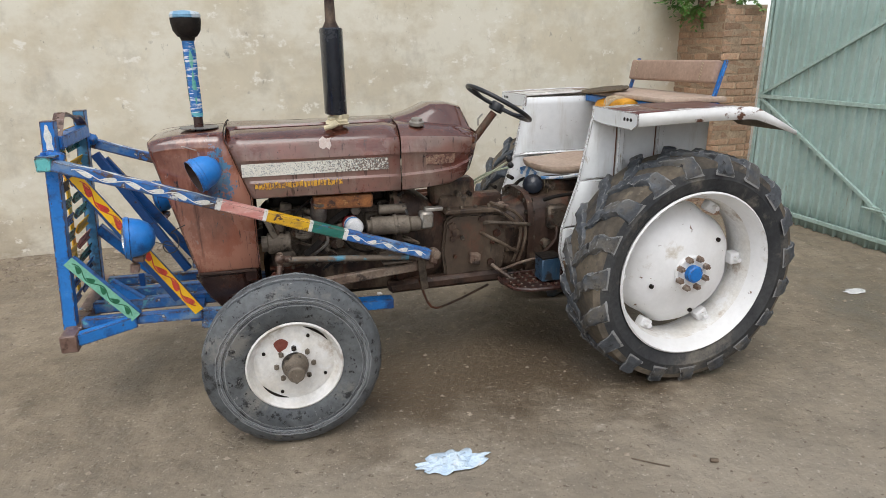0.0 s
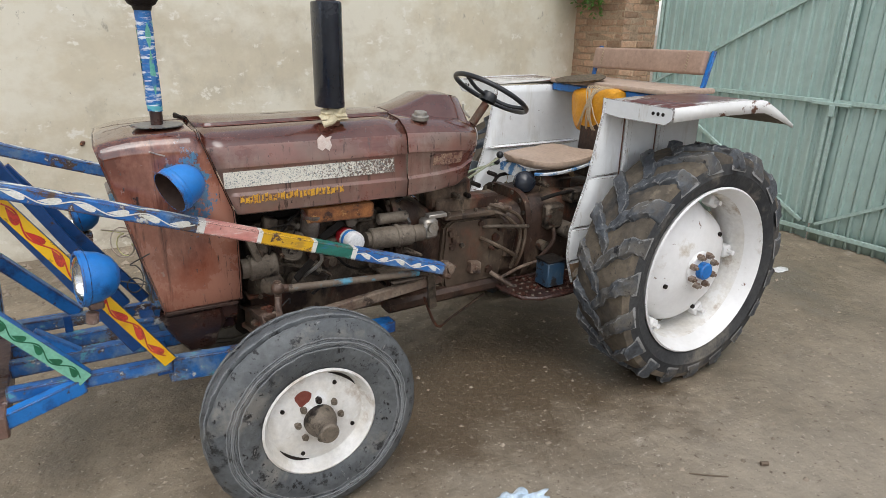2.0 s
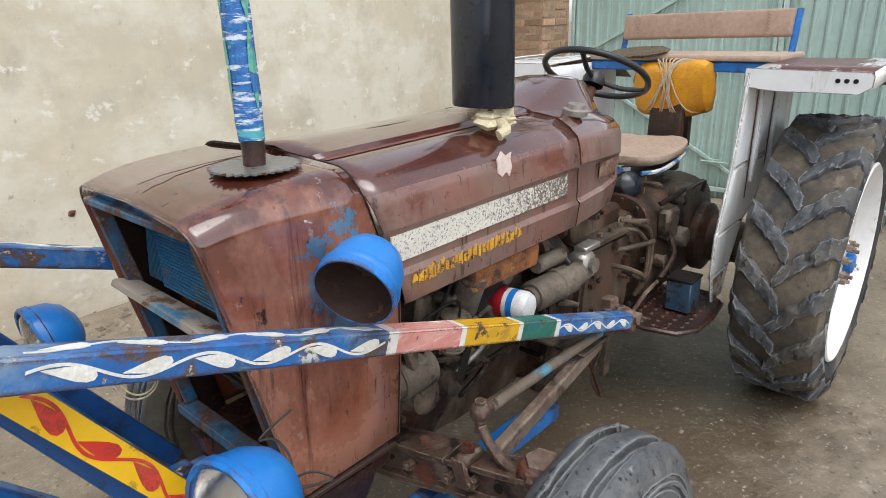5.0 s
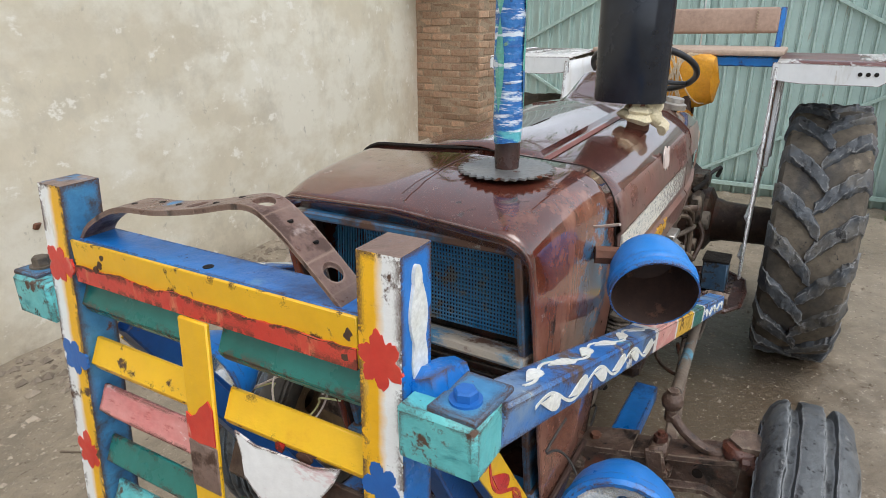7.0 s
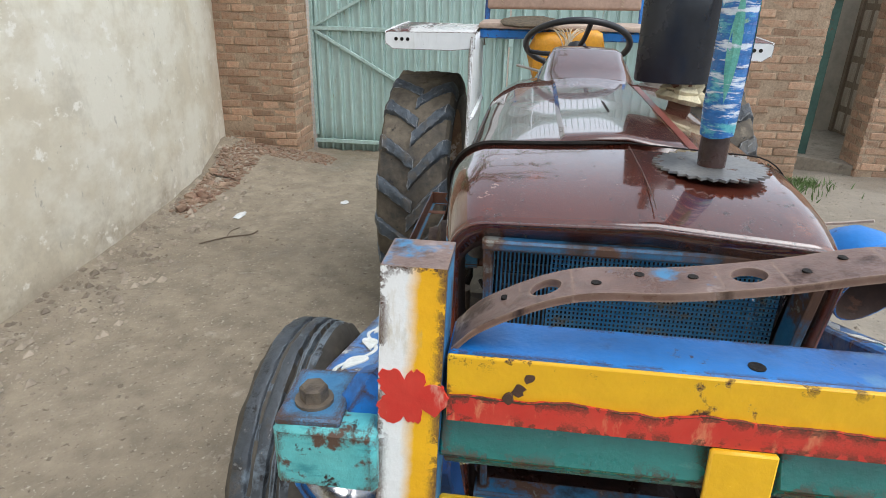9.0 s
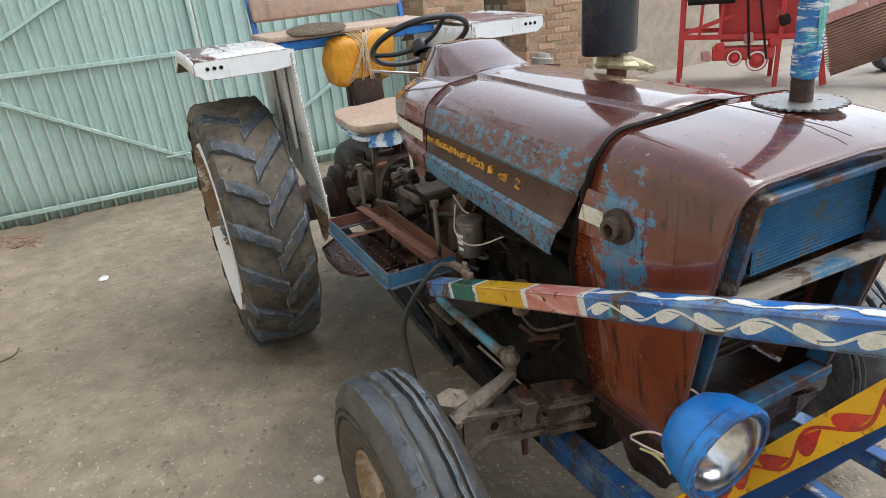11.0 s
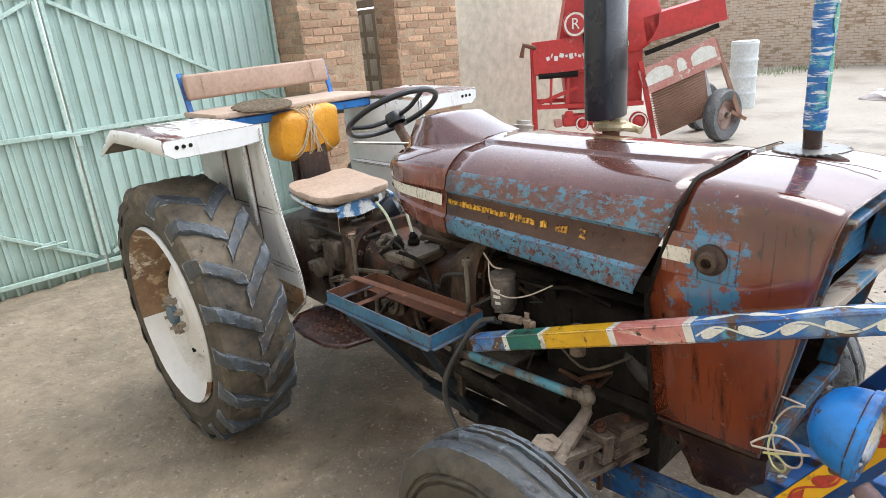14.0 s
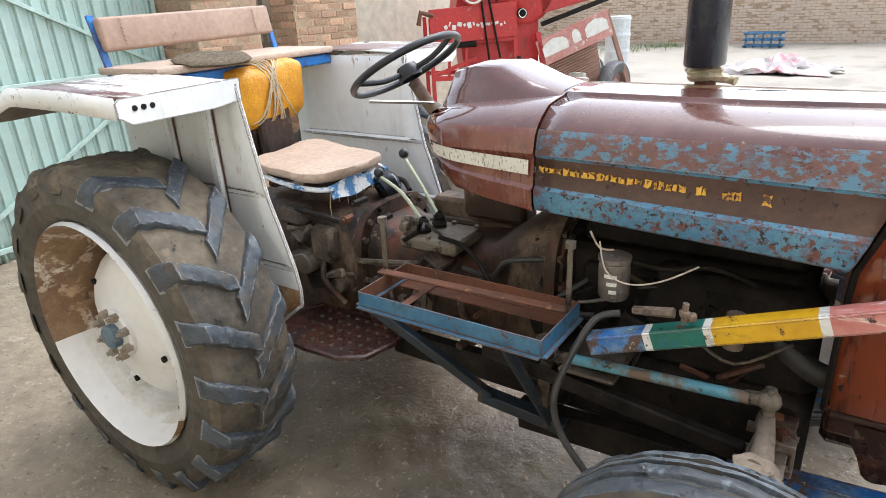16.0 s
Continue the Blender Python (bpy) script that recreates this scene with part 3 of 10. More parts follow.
orange_cloth = material("mustard_yellow_plastic_wrap", (0.66, 0.31, 0.014), (0.54, 0.22, 0.010), 0.35, 0.5, scale=8, bump=0.7, bscale=12, depth=0.02, grain=0.15, chips=[((0.36, 0.16, 0.02), 0.40, 9, 0.5, (1, 1, 1), 0.12), ((0.20, 0.10, 0.03), 0.28, 16, 0.6, ALL)])
cord = material("beige_cord", (0.48, 0.38, 0.25), None, 0.8, scale=40)
cloth_cream = material("cream_rag", (0.60, 0.53, 0.36), (0.50, 0.43, 0.28), 0.9, scale=20, bump=0.5, bscale=40)
mat_weave = material("dark_woven_pad", (0.06, 0.045, 0.03), (0.16, 0.12, 0.07), 0.9, scale=60, bump=0.9, bscale=120)
red_machine = material("red_thresher_paint", (0.50, 0.035, 0.032), (0.42, 0.03, 0.03), 0.4, scale=2, bump=0.1, chips=[((0.28, 0.04, 0.03), 0.40, 5, 0.6, (1, 1, 1), 0.1), ((0.52, 0.35, 0.28), 0.33, 6, 0.8, (1, 1, 1), 0.1)])
slat_brown = material("brown_grating", (0.34, 0.20, 0.145), (0.25, 0.13, 0.09), 0.4, scale=5)
grille_wire = material("blue_dusty_mesh", (0.05, 0.22, 0.42), (0.12, 0.30, 0.46), 0.5, metal=0.2, scale=14, chips=[((0.23, 0.22, 0.19), 0.40, 14, 0.6, ALL)])
plastic_bag = material("pale_blue_plastic_bag", (0.62, 0.72, 0.80), (0.50, 0.64, 0.78), 0.25, scale=14, bump=0.6, bscale=18, chips=[((0.70, 0.70, 0.68), 0.42, 9, 0.3, ALL), ((0.10, 0.35, 0.65), 0.28, 12, 0.3, ALL)])
old_wood = material("weathered_grey_wood", (0.23, 0.17, 0.115), (0.165, 0.12, 0.08), 0.8, scale=8, stretch=(4, 4, 0.4), bump=0.4, bscale=30)
wood_pale = material("pale_wood_panel", (0.40, 0.33, 0.25), (0.32, 0.26, 0.19), 0.8, scale=8, stretch=(4, 4, 0.4), bump=0.3, bscale=30)
leaf_mat = material("neem_leaf", (0.07, 0.17, 0.03), (0.12, 0.25, 0.05), 0.5, scale=3, bump=0.0)
bark = material("grey_bark", (0.16, 0.12, 0.085), None, 0.9, scale=12, bump=0.6)
grass_mat = material("yard_grass", (0.075, 0.15, 0.035), (0.14, 0.21, 0.065), 0.7, scale=3, bump=0.0)
white_sheet = material("white_barrel_paint", (0.62, 0.66, 0.66), (0.52, 0.56, 0.56), 0.45, scale=3)
rubble_mat = material("brown_brick_earth", (0.205, 0.118, 0.080), (0.285, 0.205, 0.140), 0.95, scale=9, bump=0.5, grain=0.35, vary=0.25, chips=[((0.31, 0.165, 0.10), 0.36, 12, 0.9, ALL), ((0.34, 0.27, 0.20), 0.40, 7, 0.95, (1, 1, 1), 0.12)])
pebble_mat = material("brown_pebbles", (0.17, 0.135, 0.10), (0.36, 0.30, 0.23), 0.9, scale=1.7, mix=(0.42, 0.58), bump=0.2)
filter_red = material("red_filter_label", (0.50, 0.02, 0.03), None, 0.35, scale=20)
filter_white = material("white_filter_paint", (0.76, 0.76, 0.75), None, 0.35, scale=20)
filter_grey = material("printed_filter_can", (0.24, 0.21, 0.185), (0.10, 0.080, 0.065), 0.35, 0.5, metal=0.3, scale=16, chips=[((0.14, 0.05, 0.04), 0.40, 14, 0.7, ALL), ((0.30, 0.28, 0.25), 0.33, 20, 0.5, ALL)])
wire_white = material("pale_wire", (0.60, 0.50, 0.42), None, 0.5, scale=20)
hose_mat = material("black_hose", (0.02, 0.019, 0.018), (0.05, 0.045, 0.04), 0.5, scale=20)
decal_white = material("torn_white_sticker", (0.68, 0.60, 0.55), (0.58, 0.46, 0.40), 0.5, scale=60)
maroon_patch = material("maroon_overspray", (0.17, 0.036, 0.025), (0.22, 0.07, 0.05), 0.4, scale=30)
rust_orange = material("orange_rust_casting", (0.36, 0.14, 0.045), (0.12, 0.045, 0.022), 0.8, scale=14, bump=0.5, bscale=40, grain=0.3, chips=[((0.46, 0.24, 0.09), 0.40, 16, 0.9, ALL), ((0.05, 0.02, 0.012), 0.42, 12, 0.6, (1, 1, 1), 0.06)])
rust_dusty = material("dusty_rusted_casting", (0.085, 0.040, 0.025), (0.25, 0.20, 0.15), 0.6, scale=5, bump=0.7, bscale=40, grain=0.35, chips=[((0.035, 0.022, 0.016), 0.455, 9, 0.5, (1, 1, 1), 0.08), ((0.32, 0.265, 0.20), 0.39, 11, 0.85, (1, 1, 1), 0.10)], edge=((0.26, 0.20, 0.15), 0.007, 0.45))
green_rod = material("pale_green_rod", (0.32, 0.40, 0.27), (0.45, 0.42, 0.30), 0.45, scale=20)
blue_teal = material("scuffed_pale_blue_rod", (0.07, 0.24, 0.33), (0.12, 0.30, 0.36), 0.45, scale=12, bump=0.2, chips=[((0.15, 0.105, 0.075), 0.475, 9, 0.7, (1, 1, 1), 0.08), ((0.06, 0.04, 0.03), 0.38, 16, 0.7, ALL)])
cloth_white = material("white_pink_cloth", (0.58, 0.54, 0.53), (0.58, 0.32, 0.34), 0.9, scale=2.5, mix=(0.5, 0.62), bump=0.3, bscale=20)
lens = bpy.data.materials.new("headlamp_glass")
lens.use_nodes = True
lens.node_tree.nodes["Principled BSDF"].inputs["Transmission Weight"].default_value = 1.0
lens.node_tree.nodes["Principled BSDF"].inputs["Roughness"].default_value = 0.03
reflector = material("silvered_reflector", (0.75, 0.75, 0.74), (0.62, 0.62, 0.60), 0.12, 0.25, metal=1.0, scale=18, bump=0.15, bscale=14)


# ---- mesh helpers ----
def link(name, bm, mats, parent=None, label="", smooth=38):
    me = bpy.data.meshes.new(name)
    bmesh.ops.recalc_face_normals(bm, faces=bm.faces)
    bm.to_mesh(me)
    bm.free()
    for mt in (mats if isinstance(mats, (list, tuple)) else [mats]):
        me.materials.append(mt)
    if smooth:
        for p in me.polygons:
            p.use_smooth = True
        me.set_sharp_from_angle(angle=radians(smooth))
    ob = new(name, me)
    if parent is not None:
        ob.parent = parent
    if label:
        ob["label"] = label
    return ob


def part(name, bm, mats, parent, label="", smooth=38):
    return link(name, bm, mats, parent, label, smooth)


def thing(name, bm, mats, label, category, group="", kind="", smooth=38):
    return tagged(link(name, bm, mats, None, "", smooth), label, category, group, kind)


def empty(name, label, category, group=""):
    return tagged(new(name), label, category, group)


def box(bm, c, s, rot=None, bev=0.0, mi=0, seg=1):
    m = Matrix.Translation(c) @ (rot.to_4x4() if rot else Matrix()) @ Matrix.Diagonal((*s, 1))
    vs = bmesh.ops.create_cube(bm, size=1.0, matrix=m)["verts"]
    fs = {f for v in vs for f in v.link_faces}
    for f in fs:
        f.material_index = mi
    if bev:
        es = list({e for f in fs for e in f.edges})
        r = bmesh.ops.bevel(bm, geom=es, offset=bev, segments=seg, profile=0.5, affect='EDGES', clamp_overlap=True)
        for f in r["faces"]:
            f.material_index = mi
    return bm


def along(p, q, up=(0, 0, 1)):
    """Turn whose x runs from p to q and whose z leans to up."""
    x = (Vector(q) - Vector(p)).normalized()
    z = Vector(up) - x * x.dot(Vector(up))
    if z.length < 1e-4:
        z = Vector((0, 1, 0)) - x * x.y
    z.normalize()
    y = z.cross(x)
    return Matrix((x, y, z)).transposed()


def beam(bm, p, q, w, h, up=(0, 0, 1), bev=0.003, mi=0):
    p, q = Vector(p), Vector(q)
    return box(bm, (p + q) / 2, ((q - p).length, w, h), along(p, q, up), bev, mi)


def loft(bm, rings, closed=True, caps=True, mi=0):
    rows = [[bm.verts.new(p) for p in ring] for ring in rings]
    n = len(rows[0])
    for a, b in zip(rows, rows[1:]):
        for i in range(n if closed else n - 1):
            j = (i + 1) % n
            f = bm.faces.new((a[i], a[j], b[j], b[i]))
            f.material_index = mi
    if caps and closed:
        for r in (rows[0], rows[-1]):
            bm.faces.new(r).material_index = mi
    return rows


def smooth_path(pts, k=4):
    pts = [Vector(p) for p in pts]
    out = []
    for i in range(len(pts) - 1):
        a, b, c, d = pts[max(i - 1, 0)], pts[i], pts[i + 1], pts[min(i + 2, len(pts) - 1)]
        for j in range(k):
            t = j / k
            out.append(0.5 * ((2 * b) + (c - a) * t + (2 * a - 5 * b + 4 * c - d) * t * t + (3 * b - a - 3 * c + d) * t ** 3))
    return out + [pts[-1]]


def tube(bm, pts, r, n=8, mi=0, curve=0, rs=None):
    pts = smooth_path(pts, curve) if curve else [Vector(p) for p in pts]
    rings, side = [], None
    for i, p in enumerate(pts):
        d = (pts[min(i + 1, len(pts) - 1)] - pts[max(i - 1, 0)]).normalized()
        if side is None:
            side = d.orthogonal().normalized()
        side = (side - d * side.dot(d)).normalized()
        o = d.cross(side)
        rr = rs[i] if rs else r
        rings.append([p + (side * math.cos(a) + o * math.sin(a)) * rr for a in (2 * math.pi * k / n for k in range(n))])
    loft(bm, rings, mi=mi)
    return bm


def lathe(bm, prof, c, axis=(0, 1, 0), n=32, mi=0, caps=False, wob=None):
    """prof: rows of radius and place along the axis."""
    ax = Vector(axis).normalized()
    u = ax.orthogonal().normalized()
    if abs(ax.z) < 0.9:
        u = (Vector((0, 0, 1)) - ax * ax.z).normalized()
    v = ax.cross(u)
    c = Vector(c)
    rings = []
    for r, a in prof:
        rings.append([c + ax * a + (u * math.cos(t) + v * math.sin(t)) * (r * (wob(t) if wob else 1)) for t in (2 * math.pi * k / n for k in range(n))])
    loft(bm, rings, caps=caps, mi=mi)
    return bm


def cyl(bm, p, q, r, n=16, mi=0, bev=0.0, r2=None):
    p, q = Vector(p), Vector(q)
    L, r2 = (q - p).length, r if r2 is None else r2
    prof = [(r - bev, 0), (r, bev), (r2, L - bev), (r2 - bev, L)] if bev else [(r, 0), (r2, L)]
    return lathe(bm, prof, p, q - p, n, mi, caps=True)


def ball(bm, c, r, sq=(1, 1, 1), n=12, mi=0):
    vs = bmesh.ops.create_uvsphere(bm, u_segments=n, v_segments=max(6, n // 2), radius=r, matrix=Matrix.Translation(c) @ Matrix.Diagonal((*sq, 1)))["verts"]
    for f in {f for v in vs for f in v.link_faces}:
        f.material_index = mi
    return bm


def prism(bm, outline, a, b, axis="y", mi=0):
    """Extrude a closed outline of pairs along an axis, from a to b."""
    def at(p, d):
        return {"x": (d, p[0], p[1]), "y": (p[0], d, p[1]), "z": (p[0], p[1], d)}[axis]
    loft(bm, [[at(p, a) for p in outline], [at(p, b) for p in outline]], mi=mi)
    return bm


def shake(bm, amount, scale=4.0):
    for v in bm.verts:
        v.co += noise.noise_vector(v.co * scale) * amount
    return bm


def B():
    return bmesh.new()


# ---- ground ----
def wall_y(x):
    return 2.77 + 0.055 * x + 0.042 * max(0.0, x + 0.3) ** 2


def ground_z(x, y):
    z = 0.012 * noise.noise((x * 0.7, y * 0.7, 3)) + 0.006 * noise.noise((x * 3, y * 3, 7)) + 0.005 * noise.noise((x * 9, y * 9, 1)) + 0.004 * max(0, noise.noise((x * 5, y * 5, 12)))
    d = wall_y(x) - y
    if x < 3.4 and d < 0.7:
        z += 0.07 * (1 - max(d, 0) / 0.7) ** 2
    if x > 2.2 and y > -3.0:
        # the yard drops in a crumbling step before the gate
        e = 2.62 + 0.14 * noise.noise((y * 1.3, 2, 0)) + 0.05 * noise.noise((y * 6, 5, 0))
        k = min(1.0, max(0.0, (x - e) / 0.22)) * (1 if x < 4.5 else max(0.0, (6.0 - x) / 1.5)) * min(1.0, (y + 3.0) / 0.8)
        z += -0.085 * k + 0.016 * noise.noise((x * 8, y * 8, 3)) * min(1.0, k * 3)
    if y > 2 and x > 1.6:
        z += 0.12 * max(0, 1 - math.hypot(x - 2.5, y - 3.05) / 1.1)
    k = min(1.0, 1.6 * max(0.0, 1 - math.hypot((x + 1.05) * 0.9, y - 0.55) / 0.80))
    z += k * (0.026 * noise.noise((x * 12, y * 12, 21)) + 0.017 * noise.noise((x * 26, y * 26, 23)))
    k = max(0.0, 1 - math.hypot(x * 0.8, y - 0.95) / 1.15)
    z -= 0.045 * k * k * (3 - 2 * k)
    for wx, wy, sunk in ((0, -0.71, 0.006), (0, 0.73, 0.055), (-2.065, -0.74, 0.018), (-2.065, 0.74, 0.006)):
        k = min(1.0, 2 * max(0.0, 1 - math.hypot(x - wx, y - wy) / 0.45))
        z = z * (1 - k) - sunk * k
    return z


def spaced(lo, hi, near_lo, near_hi, step):
    out, s, v = list(np.arange(near_lo, near_hi + 1e-6, step)), step, near_hi
    while v < hi:
        s *= 1.25
        v += s
        out.append(v)
    s, v = step, near_lo
    while v > lo:
        s *= 1.25
        v -= s
        out.insert(0, v)
    return out


gx, gy = spaced(-260, 260, -4.6, 3.6, 0.035), spaced(-260, 260, -2.6, 3.2, 0.035)
gv = [(x, y, ground_z(x, y) if abs(x) < 25 and abs(y) < 25 else 0.0) for y in gy for x in gx]
nx = len(gx)
gf = [(j * nx + i, j * nx + i + 1, (j + 1) * nx + i + 1, (j + 1) * nx + i) for j in range(len(gy) - 1) for i in range(nx - 1)]
gm = bpy.data.meshes.new("ground")
gm.from_pydata(gv, [], gf)
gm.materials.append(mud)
for p in gm.polygons:
    p.use_smooth = True
ground = tagged(new("ground", gm), "damp trodden brown earth of a farm yard", "ground", kind="structure")

# ---- walls of the yard ----
bm = B()
NX, NZ = 150, 34
x0, x1, wh = -14.0, 3.55, 3.5


def wall_point(i, k):
    x, z = x0 + (x1 - x0) * i / NX, -0.1 + (wh + 0.1) * k / NZ
    d = 0.018 * noise.noise((x * 1.3, z * 1.3, 5)) + 0.006 * noise.noise((x * 6, z * 6, 2))
    if z < 0.35:
        d += 0.03 * max(0, noise.noise((x * 3, z * 5, 9))) * (1 - z / 0.35)
    return (x, wall_y(x) + d, z)


front = [[bm.verts.new(wall_point(i, k)) for i in range(NX + 1)] for k in range(NZ + 1)]
for k in range(NZ):
    for i in range(NX):
        bm.faces.new((front[k][i], front[k][i + 1], front[k + 1][i + 1], front[k + 1][i]))
back = [bm.verts.new((x, wall_y(x) + 0.25, z)) for x, z in ((x0, -0.1), (x1, -0.1), (x1, wh), (x0, wh))]
bm.faces.new(back)
bm.faces.new([*front[NZ], back[2], back[3]])
bm.faces.new([front[k][NX] for k in range(NZ + 1)] + [back[2], back[1]])
bm.faces.new([front[k][0] for k in range(NZ + 1)] + [back[3], back[0]])
wall_1 = thing("wall_1", bm, plaster, "tall weathered cream mud plaster yard wall", "wall", kind="structure", smooth=60)
# stubs of wood and chipped holes in the plaster
for hx, hz, s in ((-1.93, 0.70, 0.032), (-1.69, 0.70, 0.036), (-2.62, 0.92, 0.028)):
    bm = box(B(), (hx, wall_y(hx) + 0.008, hz), (s, 0.05, s * 1.2), Euler((0, 0.3, 0.1)).to_matrix(), 0.006)
    link("peg", shake(bm, 0.01, 20), rust, wall_1)


step_concrete = material("worn_grey_concrete", (0.34, 0.30, 0.235), (0.25, 0.215, 0.165), 0.9, scale=3, bump=0.4, bscale=30, chips=[((0.16, 0.13, 0.10), 0.40, 9, 0.9, (1, 1, 1), 0.10)])


def rough_block(name, x0, x1, y0, y1, z1, mat_, label):
    """A plain wall body with uneven faces; bricks are set into it later."""
    bm = B()
    box(bm, ((x0 + x1) / 2, (y0 + y1) / 2, z1 / 2 - 0.05), (x1 - x0, y1 - y0, z1 + 0.1))
    bmesh.ops.subdivide_edges(bm, edges=bm.edges[:], cuts=6, use_grid_fill=True)
    shake(bm, 0.004, 2.5)
    return thing(name, bm, mat_, label, "wall", kind="structure")


pillar_1 = rough_block("pillar_1", 2.735, 3.25, 2.525, 3.42, 2.17, mortar, "old fired brick gate pillar beside a plaster wall")
pillar_2 = rough_block("pillar_2", 2.785, 3.30, -2.415, -1.715, 2.75, mortar, "old fired brick gate pillar with eroded joints")
pillar_3 = rough_block("pillar_3", 2.985, 3.35, -4.03, -3.065, 2.75, mortar, "weathered brick wall end beside a passage")
wall_2 = rough_block("wall_2", 4.0, 4.25, -9.4, -4.4, 2.75, plaster_grey, "pale grey plastered yard wall")
wall_3 = rough_block("wall_3", 4.80, 5.05, -3.85, -1.6, 2.75, plaster_grey, "plastered wall at the end of the passage")
wall_8 = rough_block("wall_8", 3.35, 3.79, -3.86, -3.62, 2.75, plaster_grey, "plastered wall beside a panelled door")
lintel = thing("wall_9", box(B(), (4.295, -3.74, 2.50), (1.01, 0.24, 0.55), None, 0.006), plaster_grey, "plastered lintel over a panelled door", "wall", kind="structure")
ledge = thing("step_1", shake(prism(B(), [(3.46, -2.44), (3.02, -3.06), (3.37, -3.07), (3.37, -3.62), (4.80, -3.62), (4.80, -2.44)], -0.15, 0.10, "z"), 0.006, 4), step_concrete, "worn grey concrete step before a door", "step", kind="structure")
wall_4 = rough_block("wall_4", -14.2, 9.0, -18.6, -18.25, 2.6, mortar, "long far brick boundary wall of the yard")
wall_5 = rough_block("wall_5", -14.3, -14.0, -18.6, 2.9, 2.6, plaster, "plastered boundary wall closing the yard")
wall_6 = rough_block("wall_6", 8.9, 9.2, -18.3, -9.6, 2.6, plaster_grey, "plastered boundary wall closing the yard")
wall_7 = rough_block("wall_7", 4.0, 9.2, -9.6, -9.4, 2.75, plaster_grey, "plastered yard wall end")

# ---- gate of two leaves ----
GX, SEAM = 3.31, 0.40


def gate_leaf(name, ya, yb, label):
    """A ribbed sheet from the hinge at ya to the seam at yb, with bars on the yard side."""
    s = 1 if yb > ya else -1
    top, L = 2.34, abs(yb - ya)
    leaf = empty(name, label, "gate")
    leaf["kind"] = "structure"
    bm, prof, y, pitch = B(), [], 0.0, 0.118
    while y < L - pitch:
        prof += [(y, 0.0), (y + 0.050, 0.0), (y + 0.056, -0.030), (y + 0.072, -0.030), (y + 0.078, 0.0), (y + 0.094, 0.0), (y + 0.097, -0.006), (y + 0.104, -0.006), (y + 0.107, 0.0)]
        y += pitch
    prof.append((L, 0.0))
    zs = [-0.10 + (top + 0.10) * k / 8 for k in range(9)]
    rings = [[(GX + d + 0.004 * noise.noise((yy * 2, z * 2, 4)), ya + s * yy, z) for yy, d in prof] for z in zs]
    loft(bm, rings, closed=False, caps=False)
    sheet = part("ribbed_sheet", bm, gate_paint, leaf, smooth=30)
    sm = sheet.modifiers.new("thickness", 'SOLIDIFY')
    sm.thickness, sm.offset = 0.003, 0
    bx = GX - 0.036
    for nm, p, q, w, h in (("middle_bar", (bx, ya, 1.215), (bx, yb, 1.215), 0.035, 0.04), ("bottom_bar", (bx, ya, 0.02), (bx, yb, 0.02), 0.035, 0.04),
                           ("top_bar", (bx, ya, 2.31), (bx, yb, 2.31), 0.035, 0.04)):
        part(nm, beam(B(), p, q, w, h), gate_bar, leaf)
    for nm, p, q in (("hinge_stile", (bx, ya + s * 0.02, 0.085), (bx, ya + s * 0.02, 2.285)), ("seam_stile", (bx, yb - s * 0.02, 0.085), (bx, yb - s * 0.02, 2.285)),
                     ("lower_brace", (bx, ya + s * 0.05, 1.19), (bx, yb - s * 0.06, 0.085)), ("upper_brace", (bx, ya + s * 0.05, 1.24), (bx, yb - s * 0.06, 2.28))):
        part(nm, beam(B(), p, q, 0.032, 0.032, up=(1, 0, 0)), gate_bar, leaf)
    k = 0
    while 0.06 + k * 0.075 < L:
        yy = ya + s * (0.06 + k * 0.075)
        part("spike", tube(B(), [(GX - 0.03, yy, 2.33), (GX - 0.03, yy, 2.42), (GX - 0.03, yy, 2.46)], 0.006, 5, rs=[0.006, 0.006, 0.001]), gate_bar, leaf)
        k += 1
    return leaf


leaf_a = gate_leaf("gate_1", 2.50, SEAM + 0.008, "closed ribbed pale green sheet metal gate leaf")
leaf_b = gate_leaf("gate_2", -1.69, SEAM - 0.008, "closed ribbed pale green sheet metal gate leaf")
bm = tube(B(), [(GX - 0.085, SEAM + 0.55, 0.30), (GX - 0.085, SEAM + 0.28, 0.30)], 0.009, 8)
box(bm, (GX - 0.07, SEAM + 0.42, 0.30), (0.03, 0.12, 0.05), None, 0.003)
tube(bm, [(GX - 0.085, SEAM + 0.36, 0.30), (GX - 0.10, SEAM + 0.36, 0.42)], 0.007, 6)
part("drop_bolt", bm, gate_bar, leaf_a)
bm = box(B(), (GX - 0.075, SEAM, 1.20), (0.035, 0.34, 0.03), None, 0.004)
box(bm, (GX - 0.085, SEAM - 0.02, 1.14), (0.025, 0.05, 0.10), None, 0.004)
part("latch", bm, gate_paint, leaf_a)

# ---- passage with a panelled wooden door and a green post ----
post_green = material("dark_green_post_paint", (0.055, 0.135, 0.105), (0.035, 0.09, 0.072), 0.5, scale=4, bump=0.2, grain=0.15, chips=[(RUST, 0.34, 12, 0.8, ALL)], edge=((0.14, 0.10, 0.07), 0.008, 0.45))
bm = box(B(), (3.47, -2.72, 1.40), (0.06, 0.105, 2.62), None, 0.006)
box(bm, (3.43, -2.745, 1.62), (0.03, 0.13, 0.022), None, 0.004), box(bm, (3.44, -2.78, 1.80), (0.05, 0.03, 0.28), None, 0.004)
thing("green_post", bm, post_green, "dark green painted steel post beside a brick pillar", "post")
door = empty("door_1", "closed old panelled wooden door in the passage wall", "door")
door["kind"] = "structure"
D0, D1, DX = -4.635, -3.735, 5.335
door.location, door.rotation_euler = (8.465, 1.755, 0.10), (0, 0, -math.pi / 2)
